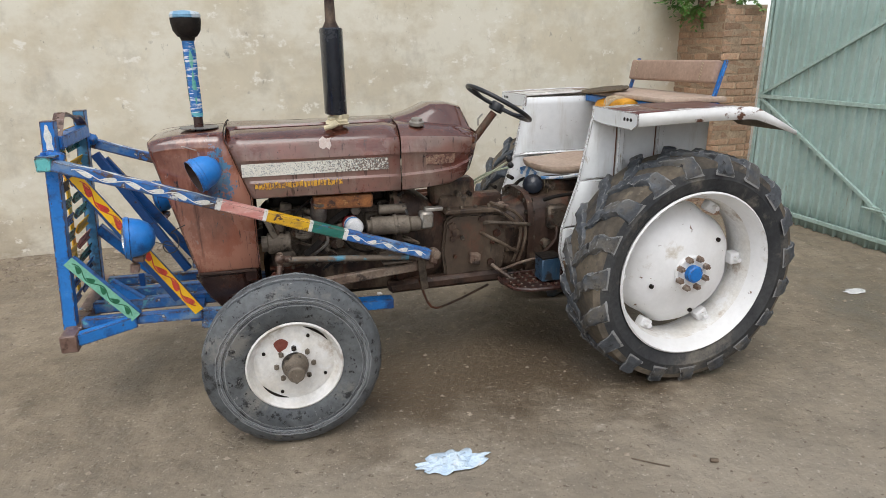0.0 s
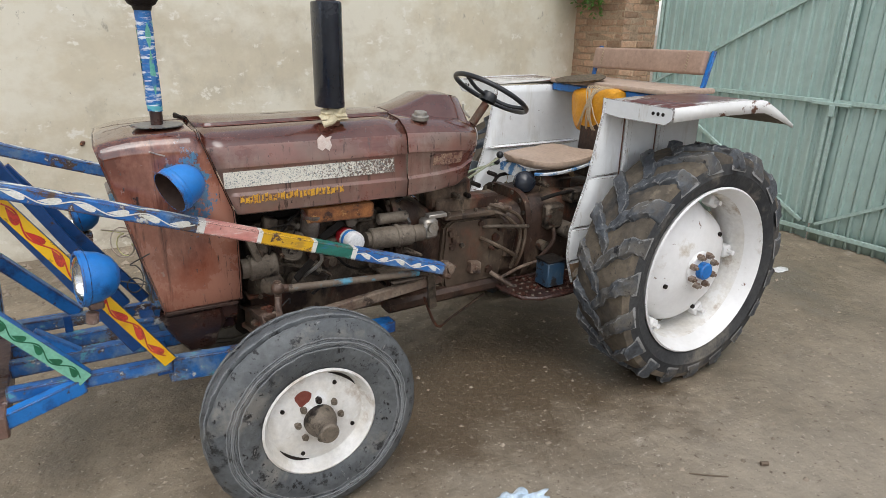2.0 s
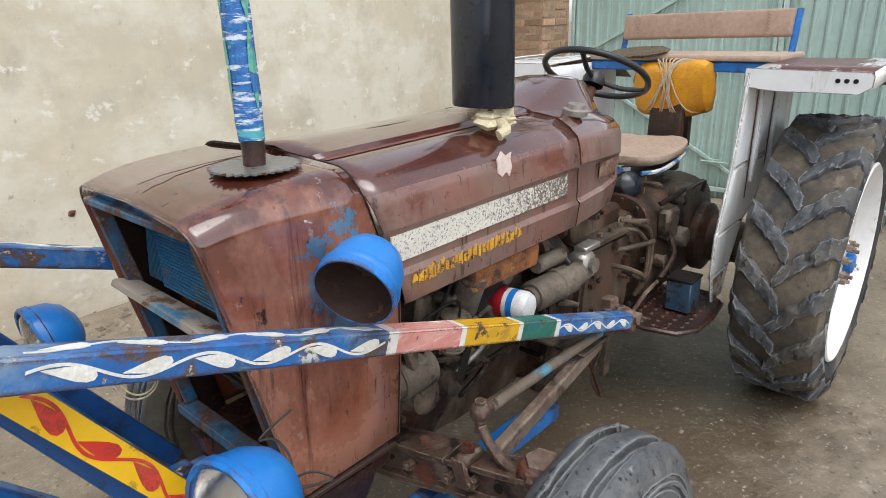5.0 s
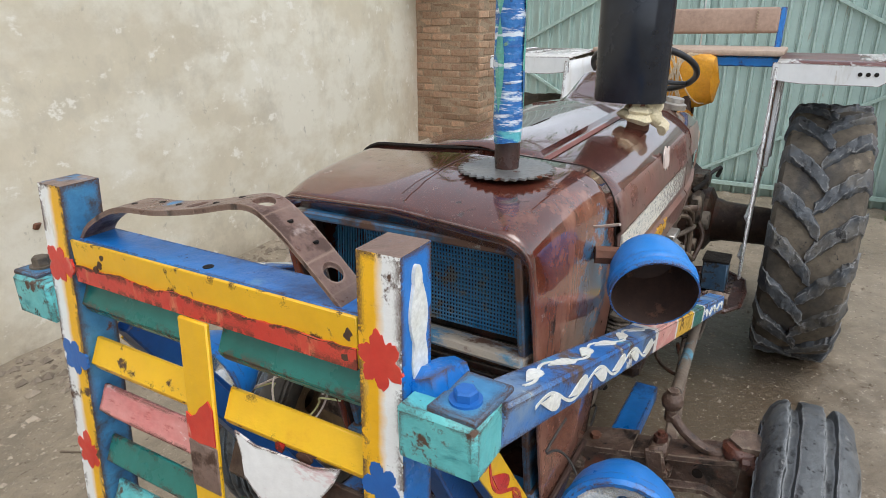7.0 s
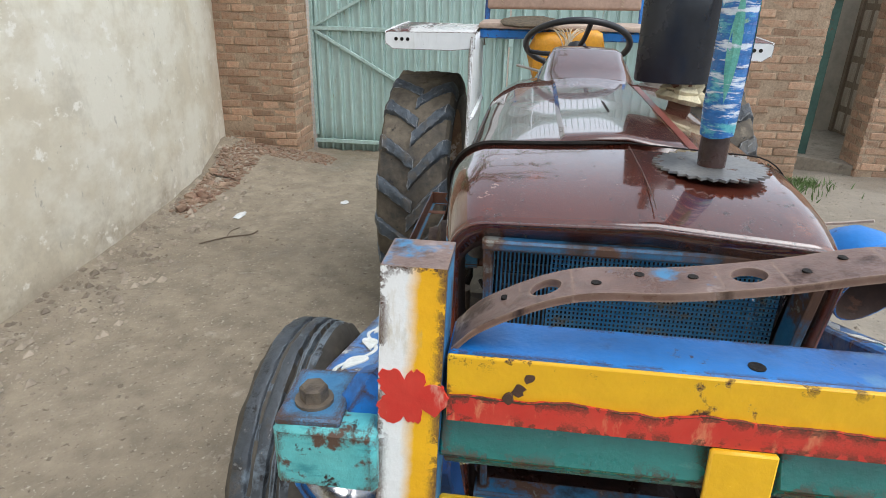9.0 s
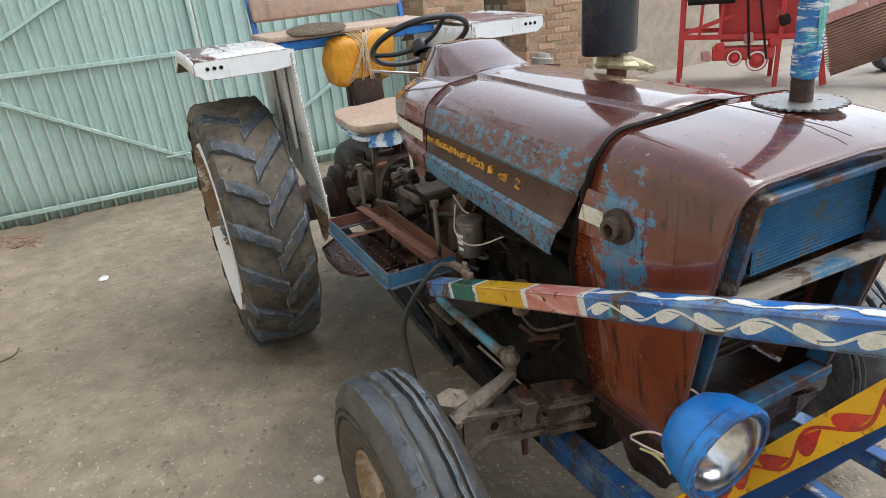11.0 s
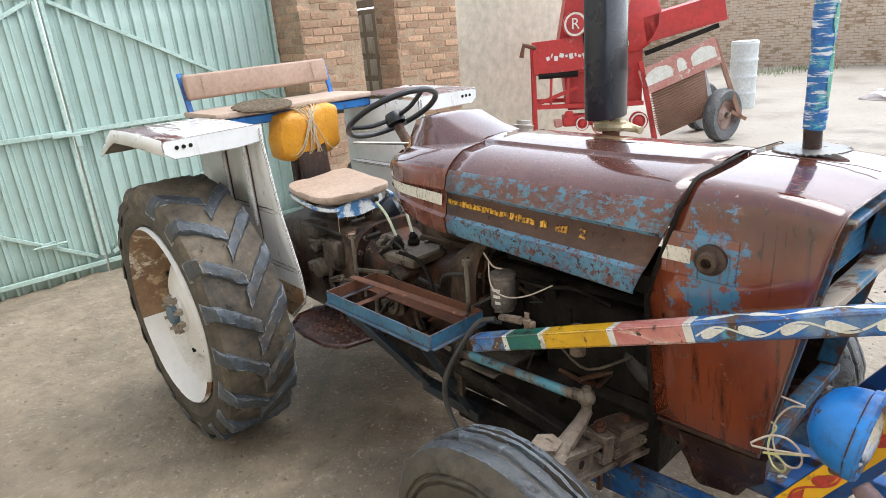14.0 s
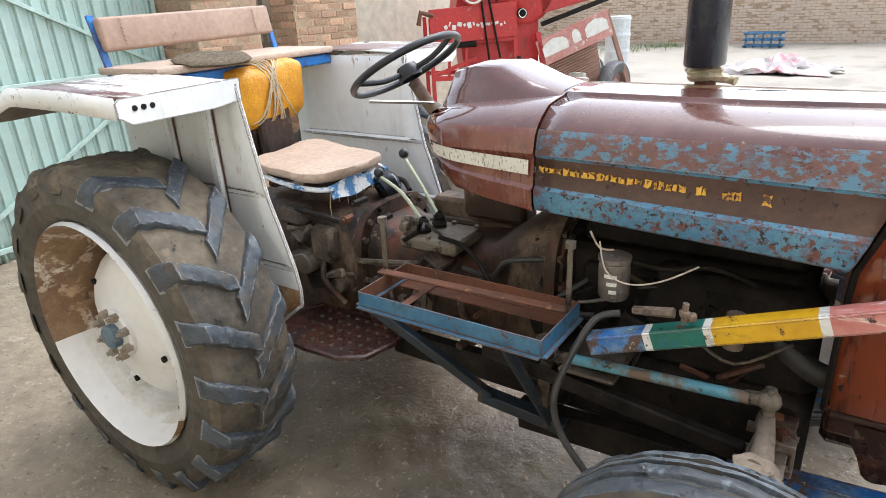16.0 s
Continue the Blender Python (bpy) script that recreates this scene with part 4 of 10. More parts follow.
part("door_frame", box(box(box(B(), (DX, D0 - 0.04, 1.03), (0.08, 0.09, 2.06), None, 0.006), (DX, D1 + 0.04, 1.03), (0.08, 0.09, 2.06), None, 0.006), (DX, (D0 + D1) / 2, 2.10), (0.08, D1 - D0 + 0.17, 0.09), None, 0.006), old_wood, door)
part("door_leaf", box(B(), (DX + 0.005, (D0 + D1) / 2, 1.02), (0.04, D1 - D0 - 0.006, 2.02), None, 0.004), old_wood, door)
for a in range(4):
    for b in range(7):
        cy, cz = D0 + (a + 0.5) * (D1 - D0) / 4, 0.15 + b * 0.285
        bm = B()
        w, h = (D1 - D0) / 4 - 0.07, 0.215
        loft(bm, [[(DX - 0.016, cy - w / 2, cz - h / 2), (DX - 0.016, cy + w / 2, cz - h / 2), (DX - 0.016, cy + w / 2, cz + h / 2), (DX - 0.016, cy - w / 2, cz + h / 2)],
                  [(DX - 0.034, cy - w / 2 + 0.03, cz - h / 2 + 0.03), (DX - 0.034, cy + w / 2 - 0.03, cz - h / 2 + 0.03), (DX - 0.034, cy + w / 2 - 0.03, cz + h / 2 - 0.03), (DX - 0.034, cy - w / 2 + 0.03, cz + h / 2 - 0.03)]])
        part("door_panel", bm, wood_pale, door)


# ---- the tractor: nose to -x, rear axle over the origin ----
tractor = empty("tractor", "old maroon and white farm tractor with a painted blue front guard", "tractor")


def mirrored(s):
    return lambda x, y, z: (x, s * y, z)


# wheels ------------------------------------------------------------
rim_rust = material("rusting_white_rim", (0.27, 0.180, 0.105), (0.19, 0.110, 0.065), 0.85, scale=8, bump=0.3, chips=[((0.66, 0.62, 0.55), 0.44, 6, 0.5, (1, 1, 1), 0.06), ((0.45, 0.32, 0.20), 0.42, 12, 0.8, (1, 1, 1), 0.1)])


nut_steel = material("rusty_grey_nuts", (0.34, 0.29, 0.24), (0.15, 0.085, 0.055), 0.6, metal=0.3, scale=30, bump=0.3)
rim_dirt_shade = material("dirty_shaded_white_barrel", (0.78, 0.775, 0.76), (0.64, 0.61, 0.55), 0.55, scale=5, bump=0.1, grain=0.12, chips=[((0.34, 0.25, 0.165), 0.40, 6, 0.8, (1, 1, 1), 0.14), ((0.80, 0.80, 0.79), 0.42, 9, 0.4, (1, 1, 1), 0.1)])


blue_dusty = material("dusty_blue_hub_paint", (0.14, 0.19, 0.23), (0.07, 0.13, 0.19), 0.6, scale=14, bump=0.3, chips=[((0.26, 0.23, 0.19), 0.42, 12, 0.8, (1, 1, 1), 0.1)])


nut_grey = material("dusty_beige_nuts", (0.40, 0.355, 0.30), (0.24, 0.19, 0.145), 0.6, metal=0.2, scale=30, bump=0.3)
wall_mud = material("mud_dulled_sidewall", (0.105, 0.092, 0.074), (0.066, 0.060, 0.052), 0.8, scale=3, bump=0.4, bscale=30, grain=0.25, spec=0.28, chips=[((0.17, 0.145, 0.11), 0.42, 4, 0.9, (1, 1, 1), 0.16), ((0.035, 0.034, 0.033), 0.38, 9, 0.6, (1, 1, 1), 0.12)])
lug_blue = material("polished_blue_grey_lugs", (0.074, 0.090, 0.108), (0.046, 0.053, 0.061), 0.35, 0.6, scale=5, bump=0.7, bscale=34, grain=0.25, spec=0.4, chips=[((0.120, 0.100, 0.078), 0.43, 5, 0.85, (1, 1, 1), 0.12), ((0.014, 0.014, 0.016), 0.37, 22, 0.5, (1, 1, 1), 0.05), ((0.24, 0.25, 0.26), 0.335, 22, 0.7, ALL)], edge=((0.25, 0.255, 0.26), 0.010, 0.52))


def rear_wheel(s):
    # the right one stands in soft mud, a little lower, on a taller tyre
    c, big = (Vector((0, -0.718, 0.622)), 0.0) if s < 0 else (Vector((0, 0.725, 0.594)), 0.021)
    name = "rear_wheel"
    bm = B()
    half = [(0.430, 0.130), (0.450, 0.152), (0.47, 0.165), (0.50, 0.171), (0.512, 0.176), (0.522, 0.172), (0.565 + big, 0.170), (0.596 + big, 0.154), (0.608 + big, 0.11), (0.613 + big, 0.06)]
    prof = half + [(0.614 + big, 0.0)] + [(r, -a) for r, a in reversed(half)]
    lathe(bm, prof, c, (0, 1, 0), 72)
    tyre = part(name, bm, [rubber if s < 0 else wall_mud, tread_mud], tractor, "large worn black rear tractor tyre with chevron lugs" if s < 0 else "large mud-caked brown rear tractor tyre with worn chevron lugs")
    for p in tyre.data.polygons:
        if math.hypot(p.center.x - c.x, p.center.z - c.z) > 0.575 + big:
            p.material_index = 1
    # chevron lugs: swept bars from the shoulder to past the middle, ahead of one another
    N = 19
    for side in (1, -1):
        for k in range(N):
            inner = side != s
            a0 = 2 * math.pi * (k + (0.5 if side < 0 else 0)) / N if s < 0 else 2 * math.pi * k / N + (0.276 if inner else 0.268)
            sweep, reach = (0.29, 0.196) if s < 0 else ((0.325, 0.185) if inner else (0.200, 0.193))
            # the upper lugs on the right are clogged and worn low
            turn = (a0 + 0.5 * sweep + math.pi) % (2 * math.pi) - math.pi
            low = 0.0 if s < 0 else 0.017 * max(0.0, min(1.0, (0.52 - turn) / 0.25)) * max(0.0, min(1.0, (turn + 2.4) / 0.4))
            bm = B()
            rings = []
            for i in range(25):
                f = i / 24
                ya = side * (0.178 - reach * f)
                ang = a0 + sweep * f - 0.03 * math.sin(math.pi * f) * (1 if s < 0 else 0.3)
                e_ = min(1.0, f / 0.17)
                rb = 0.530 + 0.070 * e_ + big
                rt = 0.556 + 0.076 * e_ ** 0.7 + big - low * e_
                wdt = (0.084 - 0.014 * e_ - 0.022 * max(0, (f - 0.88) / 0.12)) * (1 + 0.28 * noise.noise((k * 1.7, i * 0.22, side + s * 3)) + 0.12 * noise.noise((k * 1.7, i * 0.8, side + s * 5)))
                if s > 0:
                    wdt = (0.066 - 0.008 * e_ + 0.010 * inner) * (1 + 0.14 * noise.noise((k * 1.7, i * 0.22, side)) + 0.10 * noise.noise((k * 1.7, i * 0.8, side)))
                rt += (0.007 if s < 0 else 0.004) * noise.noise((k * 2.3, i * 0.3, side * 2 + s))
                ring = []
                for rr, dw in ((rb, -0.66), (rt - 0.016, -0.58), (rt - 0.004, -0.53), (rt, -0.44), (rt, -0.18), (rt + 0.001, 0.0), (rt, 0.18), (rt, 0.44), (rt - 0.004, 0.53), (rt - 0.016, 0.58), (rb, 0.66)):
                    an = ang + dw * wdt / rr
                    ring.append(c + Vector((math.sin(an) * rr * -1, ya, math.cos(an) * rr)))
                rings.append(ring)
            loft(bm, rings)
            bm = shake(shake(bm, 0.009, 30), 0.006, 75) if s < 0 else shake(shake(bm, 0.006, 26), 0.004, 75)
            part("lug", bm, rubber_lug if s < 0 else tread_mud if low > 0.012 else lug_blue, tyre, smooth=40)
    # rim, disc, brackets, hub
    o = s
    mat_ = white_wheel
    bm = B()
    prof = [(0.438, 0.140), (0.446, 0.160), (0.437, 0.167 + big * 0.5), (0.424, 0.150), (0.416, 0.120), (0.398, 0.085), (0.388, 0.05), (0.388, -0.06), (0.41, -0.12), (0.438, -0.15)]
    lathe(bm, [(r, o * a) for r, a in prof], c, (0, 1, 0), 64)
    rim = part("rim", bm, [white_wheel, rim_rust, rim_dirt_shade], tyre)
    # dirt inside the barrel, also painting the shading round the disc edge
    for p in rim.data.polygons:
        if math.hypot(p.center.x - c.x, p.center.z - c.z) < 0.395:
            p.material_index = 2
    if s > 0:
        for p in rim.data.polygons:
            a = math.atan2(p.center.x - c.x, p.center.z - c.z)
            if (0.0 < a < 1.85 and math.hypot(p.center.x - c.x, p.center.z - c.z) < 0.43) or (-2.35 < a < -2.1):
                p.material_index = 1
    bm = B()

    def lobes(t):
        return 1.0 - 0.045 * (0.5 + 0.5 * math.cos(6 * t - 3.0)) ** 3 - 0.05 * max(0, math.cos(2 * t - 1.4)) ** 6
    prof = [(0.05, 0.105), (0.13, 0.103), (0.155, 0.090), (0.22, 0.074), (0.28, 0.040), (0.32, 0.000), (0.345, -0.045), (0.352, -0.062), (0.338, -0.062), (0.05, 0.06)]
    lathe(bm, [(r, o * a) for r, a in prof], c, (0, 1, 0), 56, wob=lobes)
    part("wheel_disc", bm, mat_, tyre)
    for k in range(6):
        a = 2 * math.pi * k / 6 + 0.5
        p = c + Vector((math.sin(a) * 0.360, o * -0.012, math.cos(a) * 0.360))
        rot = Matrix.Rotation(a, 3, 'Y')
        bm = box(B(), p, (0.070, 0.060, 0.055), rot, 0.008)
        cyl(bm, p + Vector((0, o * 0.025, 0)), p + Vector((0, o * 0.062, 0)), 0.014, 8)
        part("rim_bracket", bm, rim_rust if s > 0 and k in (0, 1, 3) else mat_, tyre)
    bm = cyl(B(), c + Vector((0, o * 0.09, 0)), c + Vector((0, o * 0.125, 0)), 0.095, 28, 0, 0.008)
    part("hub_flange", bm, mat_, tyre)
    part("hub_cap", cyl(B(), c + Vector((0, o * 0.11, 0)), c + Vector((0, o * 0.16, 0)), 0.046, 20, 0, 0.008), blue if s < 0 else blue_dusty, tyre, "bright blue hub cap" if s < 0 else "dusty faded blue hub cap")
    for k in range(8):
        a = 2 * math.pi * (k + 0.5) / 8
        p = c + Vector((math.sin(a) * 0.083, o * 0.12, math.cos(a) * 0.083))
        bm = cyl(B(), p, p + Vector((0, o * 0.025, 0)), 0.018, 6)
        cyl(bm, p, p + Vector((0, o * 0.04, 0)), 0.009, 8)
        part("wheel_nut", bm, nut_steel if s < 0 else nut_grey, tyre)
    for k, rr in ((0.9, 0.24), (2.9, 0.25), (4.4, 0.22)):
        p = c + Vector((math.sin(k) * rr, o * (0.076 if rr < 0.23 else 0.060), math.cos(k) * rr))
        part("disc_hole", cyl(B(), p, p + Vector((0, o * 0.012, 0)), 0.012, 10), grime_and_shade, tyre)
    return tyre


rear_wheel(-1), rear_wheel(1)


hub_blue = material("half_stripped_blue_hub", (0.016, 0.17, 0.42), (0.05, 0.23, 0.47), 0.4, scale=9, bump=0.3, chips=[((0.085, 0.05, 0.035), 0.50, 5, 0.7, (1, 1, 1), 0.05), ((0.03, 0.025, 0.022), 0.40, 14, 0.6, ALL)])


def front_wheel(s):
    c = Vector((-2.065, 0.753, 0.380) if s > 0 else (-2.065, -0.740, 0.389))
    o = s
    bm = B()
    half = [(0.208, 0.068), (0.235, 0.088), (0.27, 0.099), (0.308, 0.100), (0.312, 0.090), (0.318, 0.090), (0.322, 0.102), (0.331, 0.103), (0.334, 0.092), (0.340, 0.092), (0.344, 0.099), (0.378, 0.088), (0.396, 0.072),
            (0.399, 0.066), (0.4025, 0.060), (0.404, 0.055), (0.402, 0.050), (0.381, 0.046), (0.381, 0.028), (0.405, 0.024), (0.4075, 0.020), (0.408, 0.008)]
    if s > 0:
        # broad worn ribs towards the outside, narrow ones inside
        crown = [(0.401, 0.070), (0.4045, 0.062), (0.406, 0.037), (0.404, 0.032), (0.396, 0.028), (0.396, 0.018), (0.406, 0.014), (0.4085, 0.010), (0.4085, -0.010), (0.406, -0.014), (0.389, -0.018), (0.389, -0.025),
                 (0.405, -0.029), (0.4045, -0.038), (0.390, -0.042), (0.390, -0.048), (0.402, -0.052), (0.400, -0.068)]
        prof = half[:13] + crown + [(r, -a) for r, a in reversed(half[:13])]
    else:
        prof = half + [(r, -a) for r, a in reversed(half)]
    lathe(bm, prof, c, (0, 1, 0), 120)
    tyre = part("front_wheel", shake(shake(bm, 0.003, 60), 0.004, 18), [rubber_front if s < 0 else rubber_front_dark, wall_mud], tractor, "ribbed grey front tractor tyre with dusty sidewall" if s < 0 else "ribbed blue-grey front tractor tyre with muddy sidewall")
    if s > 0:
        for p in tyre.data.polygons:
            r_ = math.hypot(p.center.x - c.x, p.center.z - c.z)
            if r_ < 0.399 and (abs(p.center.y - c.y) > 0.07 or r_ < 0.3965):
                p.material_index = 1
    mat_ = rim_dirt_shade if s < 0 else muddy_wheel
    bm = B()
    prof = [(0.212, 0.070), (0.220, 0.082), (0.212, 0.087), (0.203, 0.076), (0.196, 0.050), (0.182, 0.038), (0.172, 0.044), (0.150, 0.052), (0.10, 0.052), (0.085, 0.060), (0.05, 0.062), (0.05, 0.02), (0.185, -0.02), (0.212, -0.07)]
    lathe(bm, [(r, o * a) for r, a in prof], c, (0, 1, 0), 48)
    part("rim", bm, mat_, tyre)
    # dark slits where the disc stands clear of the rim
    for a0 in (0.65, 3.75):
        part("rim_slit", tube(B(), [c + Vector((math.sin(a0 + 0.75 * k) * 0.181, o * 0.0405, math.cos(a0 + 0.75 * k) * 0.181)) for k in [j / 8 - 0.5 for j in range(9)]], 0.004, 6, rs=[0.001 + 0.006 * math.sin(math.pi * j / 8) for j in range(9)]), grime_and_shade, tyre)
    bm = B()
    prof = [(0.062, 0.05), (0.060, 0.085), (0.052, 0.108), (0.041, 0.122), (0.038, 0.126), (0.038, 0.166), (0.033, 0.172), (0.001, 0.173)]
    lathe(bm, [(r, o * a) for r, a in prof], c, (0, 1, 0), 24)
    part("hub", bm, dusty_steel if s < 0 else rust_dusty, tyre)
    if s > 0:
        part("hub_ring", lathe(B(), [(0.066, o * 0.054), (0.0655, o * 0.086), (0.055, o * 0.104), (0.044, o * 0.120)], c, (0, 1, 0), 24), hub_blue, tyre, "chipped blue hub ring")
    for k in range(8):
        a = 2 * math.pi * k / 8
        p = c + Vector((math.sin(a) * 0.083, o * 0.055, math.cos(a) * 0.083))
        high, thick = (0.018, 0.0125) if s < 0 else (0.010, 0.011)
        part("wheel_nut", cyl(cyl(B(), p, p + Vector((0, o * high, 0)), thick, 6), p, p + Vector((0, o * high * 1.5, 0)), thick * 0.55, 8), dusty_steel if s < 0 else muddy_wheel, tyre)
    for k in range(4):
        a = 2 * math.pi * (k + 0.3) / 4
        p = c + Vector((math.sin(a) * 0.15, o * 0.048, math.cos(a) * 0.15))
        part("disc_hole", cyl(B(), p, p + Vector((0, o * 0.009, 0)), 0.008, 10), grime_and_shade, tyre)
    if s < 0:
        bm = B()
        p = c + Vector((-0.055, o * 0.0555, 0.10))
        pts = [(0.030 * math.cos(t) * (1 + 0.2 * math.sin(3 * t)), 0.034 * math.sin(t)) for t in (2 * math.pi * k / 14 for k in range(14))]
        prism(bm, [(p.x + a, p.z + b) for a, b in pts], p.y, p.y + o * 0.0015)
        prism(bm, [(p.x - 0.010, p.z - 0.02), (p.x + 0.004, p.z - 0.02), (p.x - 0.004, p.z - 0.065)], p.y, p.y + o * 0.0014)
        part("paint_splash", bm, maroon_patch, tyre)
    return tyre


front_wheel(-1), front_wheel(1)

# bonnet ---------------------------------------------------------------
def hood_ring(x, top, side, low, w=0.305, ridge=0.010, n_up=6):
    """Half a section from the lower edge up over the shoulder to the middle, mirrored."""
    h = [(w - 0.012, low - 0.0), (w - 0.004, low + 0.006), (w, low + 0.03), (w + 0.006, low + 0.080), (w - 0.004, low + 0.092), (w - 0.004, side - 0.090), (w + 0.005, side - 0.078),
         (w - 0.002, side - 0.02), (w - 0.012, side + 0.004), (w - 0.040, side + 0.030), (w - 0.085, top - 0.022), (0.150, top - 0.012), (0.118, top - 0.010), (0.110, top - 0.010 + ridge), (0.05, top + ridge - 0.004), (0.0, top + ridge - 0.002)]
    ring = [(x, y, z) for y, z in h] + [(x, -y, z) for y, z in reversed(h[:-1])]
    return ring


bm = B()
rings = []
for f in [i / 12 for i in range(13)]:
    x = -2.283 + f * (2.283 - 1.437)
    rings.append(hood_ring(x, 1.402 + 0.008 * f, 1.335 - 0.004 * f, 1.065 - 0.01 * f, 0.308))
for i in range(5):
    rings[i] = [(x, y, z + (0.008 * (1 - i / 5) if y > -0.02 and z > 1.3 else 0)) for x, y, z in rings[i]]
# the front edge leans: its foot lies further back
rings[0] = [(x + 0.10 * max(0, (1.36 - z) / 0.30), y, z) for x, y, z in rings[0]]
rings[1] = [(x + 0.05 * max(0, (1.36 - z) / 0.30), y, z) for x, y, z in rings[1]]
loft(bm, rings, closed=False)
hood = part("hood", bm, [maroon], tractor, "maroon bonnet with a raised middle and worn side bands")
sm = hood.modifiers.new("thickness", 'SOLIDIFY')
sm.thickness = 0.004
hoodm = hood.data
hoodm.materials.append(maroon_mid)
hoodm.materials.append(blue_worn)
hoodm.materials.append(blue_specks)
hoodm.materials.append(hood_dark)
hoodm.materials.append(hood_left)
for p in hoodm.polygons:
    c = p.center
    if abs(c.y) > 0.285 and c.z < 1.345:
        p.material_index = 5 if c.y < 0 else (3 if c.z > 1.252 else 2 if c.z > 1.235 or c.z < 1.16 else 4)


def flared(x, y, z, f, foot):
    """The right flank stands off towards its foot, most of all at the front."""
    if y > 0.02:
        k = max(0.0, min(1.0, (1.345 - z) / 0.25))
        y += (0.022 + 0.050 * (1 - f)) * k + 0.010 * (1 - f) * min(1.0, y / 0.25)
        if z < 1.345:
            z = 1.345 - (1.345 - z) * (1.345 - foot) / 0.285
    return x, y, z


def flare_hood(mesh):
    for v in mesh.vertices:
        f = max(0.0, min(1.0, (v.co.x + 2.283) / 0.846))
        v.co = flared(*v.co, f, 1.094 + 0.026 * f)


flare_hood(hoodm)


# bands and badges on the bonnet sides
def side_strip(name, xa, xb, za, zb, s, mt, label="", w=0.304, t=0.004, drop=0.0):
    bm = B()
    n = 10
    loft(bm, [[(xa + (xb - xa) * i / n, s * (w + t) + s * 0.0, za + drop * i / n), (xa + (xb - xa) * i / n, s * (w - 0.002), za + drop * i / n),
               (xa + (xb - xa) * i / n, s * (w - 0.002), zb + drop * i / n), (xa + (xb - xa) * i / n, s * (w + t), zb + drop * i / n)] for i in range(n + 1)])
    return part(name, bm, mt, hood, label, smooth=0)


side_strip("cream_band", -2.225, -1.50, 1.178, 1.240, -1, cream, "cracked cream decal band", 0.3065, 0.003, -0.002)
random.seed(77)
for s_, xa, xb, z0, h0 in ((-1, -2.17, -1.74, 1.128, 0.036), (1, -2.02, -1.45, 1.206, 0.026)):
    x = xa
    while x < xb:
        w_, t_ = random.uniform(0.007, 0.019), random.random()
        if t_ < (0.95 if (s_ < 0 and x < -1.78) or (s_ > 0 and x > -1.82) else 0.5):
            hh = h0 * random.uniform(0.6, 1.0)
            zz = z0 + random.uniform(-0.25, 0.25) * (h0 - hh)
            o_ = [(x + w_ * a_ + random.uniform(-0.002, 0.002), zz + hh * b_ + random.uniform(-0.004, 0.004)) for a_, b_ in ((0, -0.5), (0.5, -0.42), (1, -0.5), (0.9, 0.0), (1, 0.5), (0.45, 0.38), (0, 0.5), (0.12, 0.0))]
            letters = part("lettering_bar", prism(B(), o_, s_ * 0.2995, s_ * (0.3092 if s_ > 0 else 0.3140)), decal_yellow, hood, "flaked yellow lettering remnant", smooth=0)
            flare_hood(letters.data)
        x += w_ + random.uniform(0.001, 0.006)
bm = B()
pts = [(-0.030, -0.018), (-0.012, -0.030), (0.004, -0.020), (0.018, -0.034), (0.030, -0.012), (0.024, 0.012), (0.032, 0.026), (0.006, 0.020), (-0.010, 0.034), (-0.030, 0.016)]
loft(bm, [[(-1.815 + a, -0.306 - o + 0.15 * max(b, 0), 1.325 + b) for a, b in pts] for o in (0.0, 0.004)])
part("sticker", bm, decal_white, hood, "torn pale sticker remnant")
for yy in (-0.135,):
    bm = B()
    loft(bm, [[(x, yy - 0.009, 1.3925 + 0.008 * (x + 2.27) / 0.84), (x, yy + 0.009, 1.3925 + 0.008 * (x + 2.27) / 0.84)] for x in (-2.25, -2.0, -1.75, -1.46)], closed=False)
    part("top_stripe", bm, maroon_patch, hood, "faded lighter red stripe", smooth=0)
part("hood_joint", box(B(), (-1.86, 0.004, 1.412), (0.80, 0.006, 0.004)), grime_and_shade, hood)

# nose cowl
bm = B()


def nose_ring(f):
    """f = 0 at the bonnet, 1 at the front lip. The cowl is knocked askew: wider on the right, narrower at its foot."""
    top, low, r = 1.399 - 0.008 * f - 0.032 * f ** 4, 0.685, 0.082 - 0.026 * f

    def half(s):
        wide = (0.332 - 0.030 * f if s > 0 else 0.298 - 0.030 * f) - 0.006 * f ** 4
        foot = 0.264 if s > 0 else 0.254
        h = []
        for z in (low, low + 0.012, low + 0.10, 0.95, 1.08, 1.16, top - 0.16):
            k = min(1.0, max(0.0, (1.15 - z) / 0.46))
            h.append((wide + (foot - wide) * k - (0.008 if z == low else 0.0), z))
        h += [(wide - r + r * math.cos(t), top - r + (r - 0.002) * math.sin(t)) for t in (math.pi / 2 * k / 7 for k in range(8))]
        h += [(0.14, top + 0.002), (0.07, top + 0.006), (0.0, top + 0.010)]
        out = []
        for y, z in h:
            k = max(-1.0, min(1.0, s * y / 0.2))
            x = -2.285 - f * (0.346 - 0.012 * k)
            out.append((x + f * (0.143 - 0.012 * k) * (top - z) / (top - low), s * y, z))
        return out
    return half(1) + list(reversed(half(-1)[:-1]))


rings = [nose_ring(f) for f in (0, 0.12, 0.3, 0.5, 0.7, 0.85, 0.95, 1.0)]
rings[0] = [(x + 0.10 * max(0, min(1.0, (1.36 - z) / 0.30)), y, z) for x, y, z in rings[0]]
loft(bm, rings, closed=False)
# rolled lip
lip = nose_ring(1.0)
loft(bm, [lip, [(x + 0.006, y * 0.985, z - 0.010) for x, y, z in lip], [(x + 0.016, y * 0.955, z - (0.030 if z > 1.2 else 0.014)) for x, y, z in lip]], closed=False)
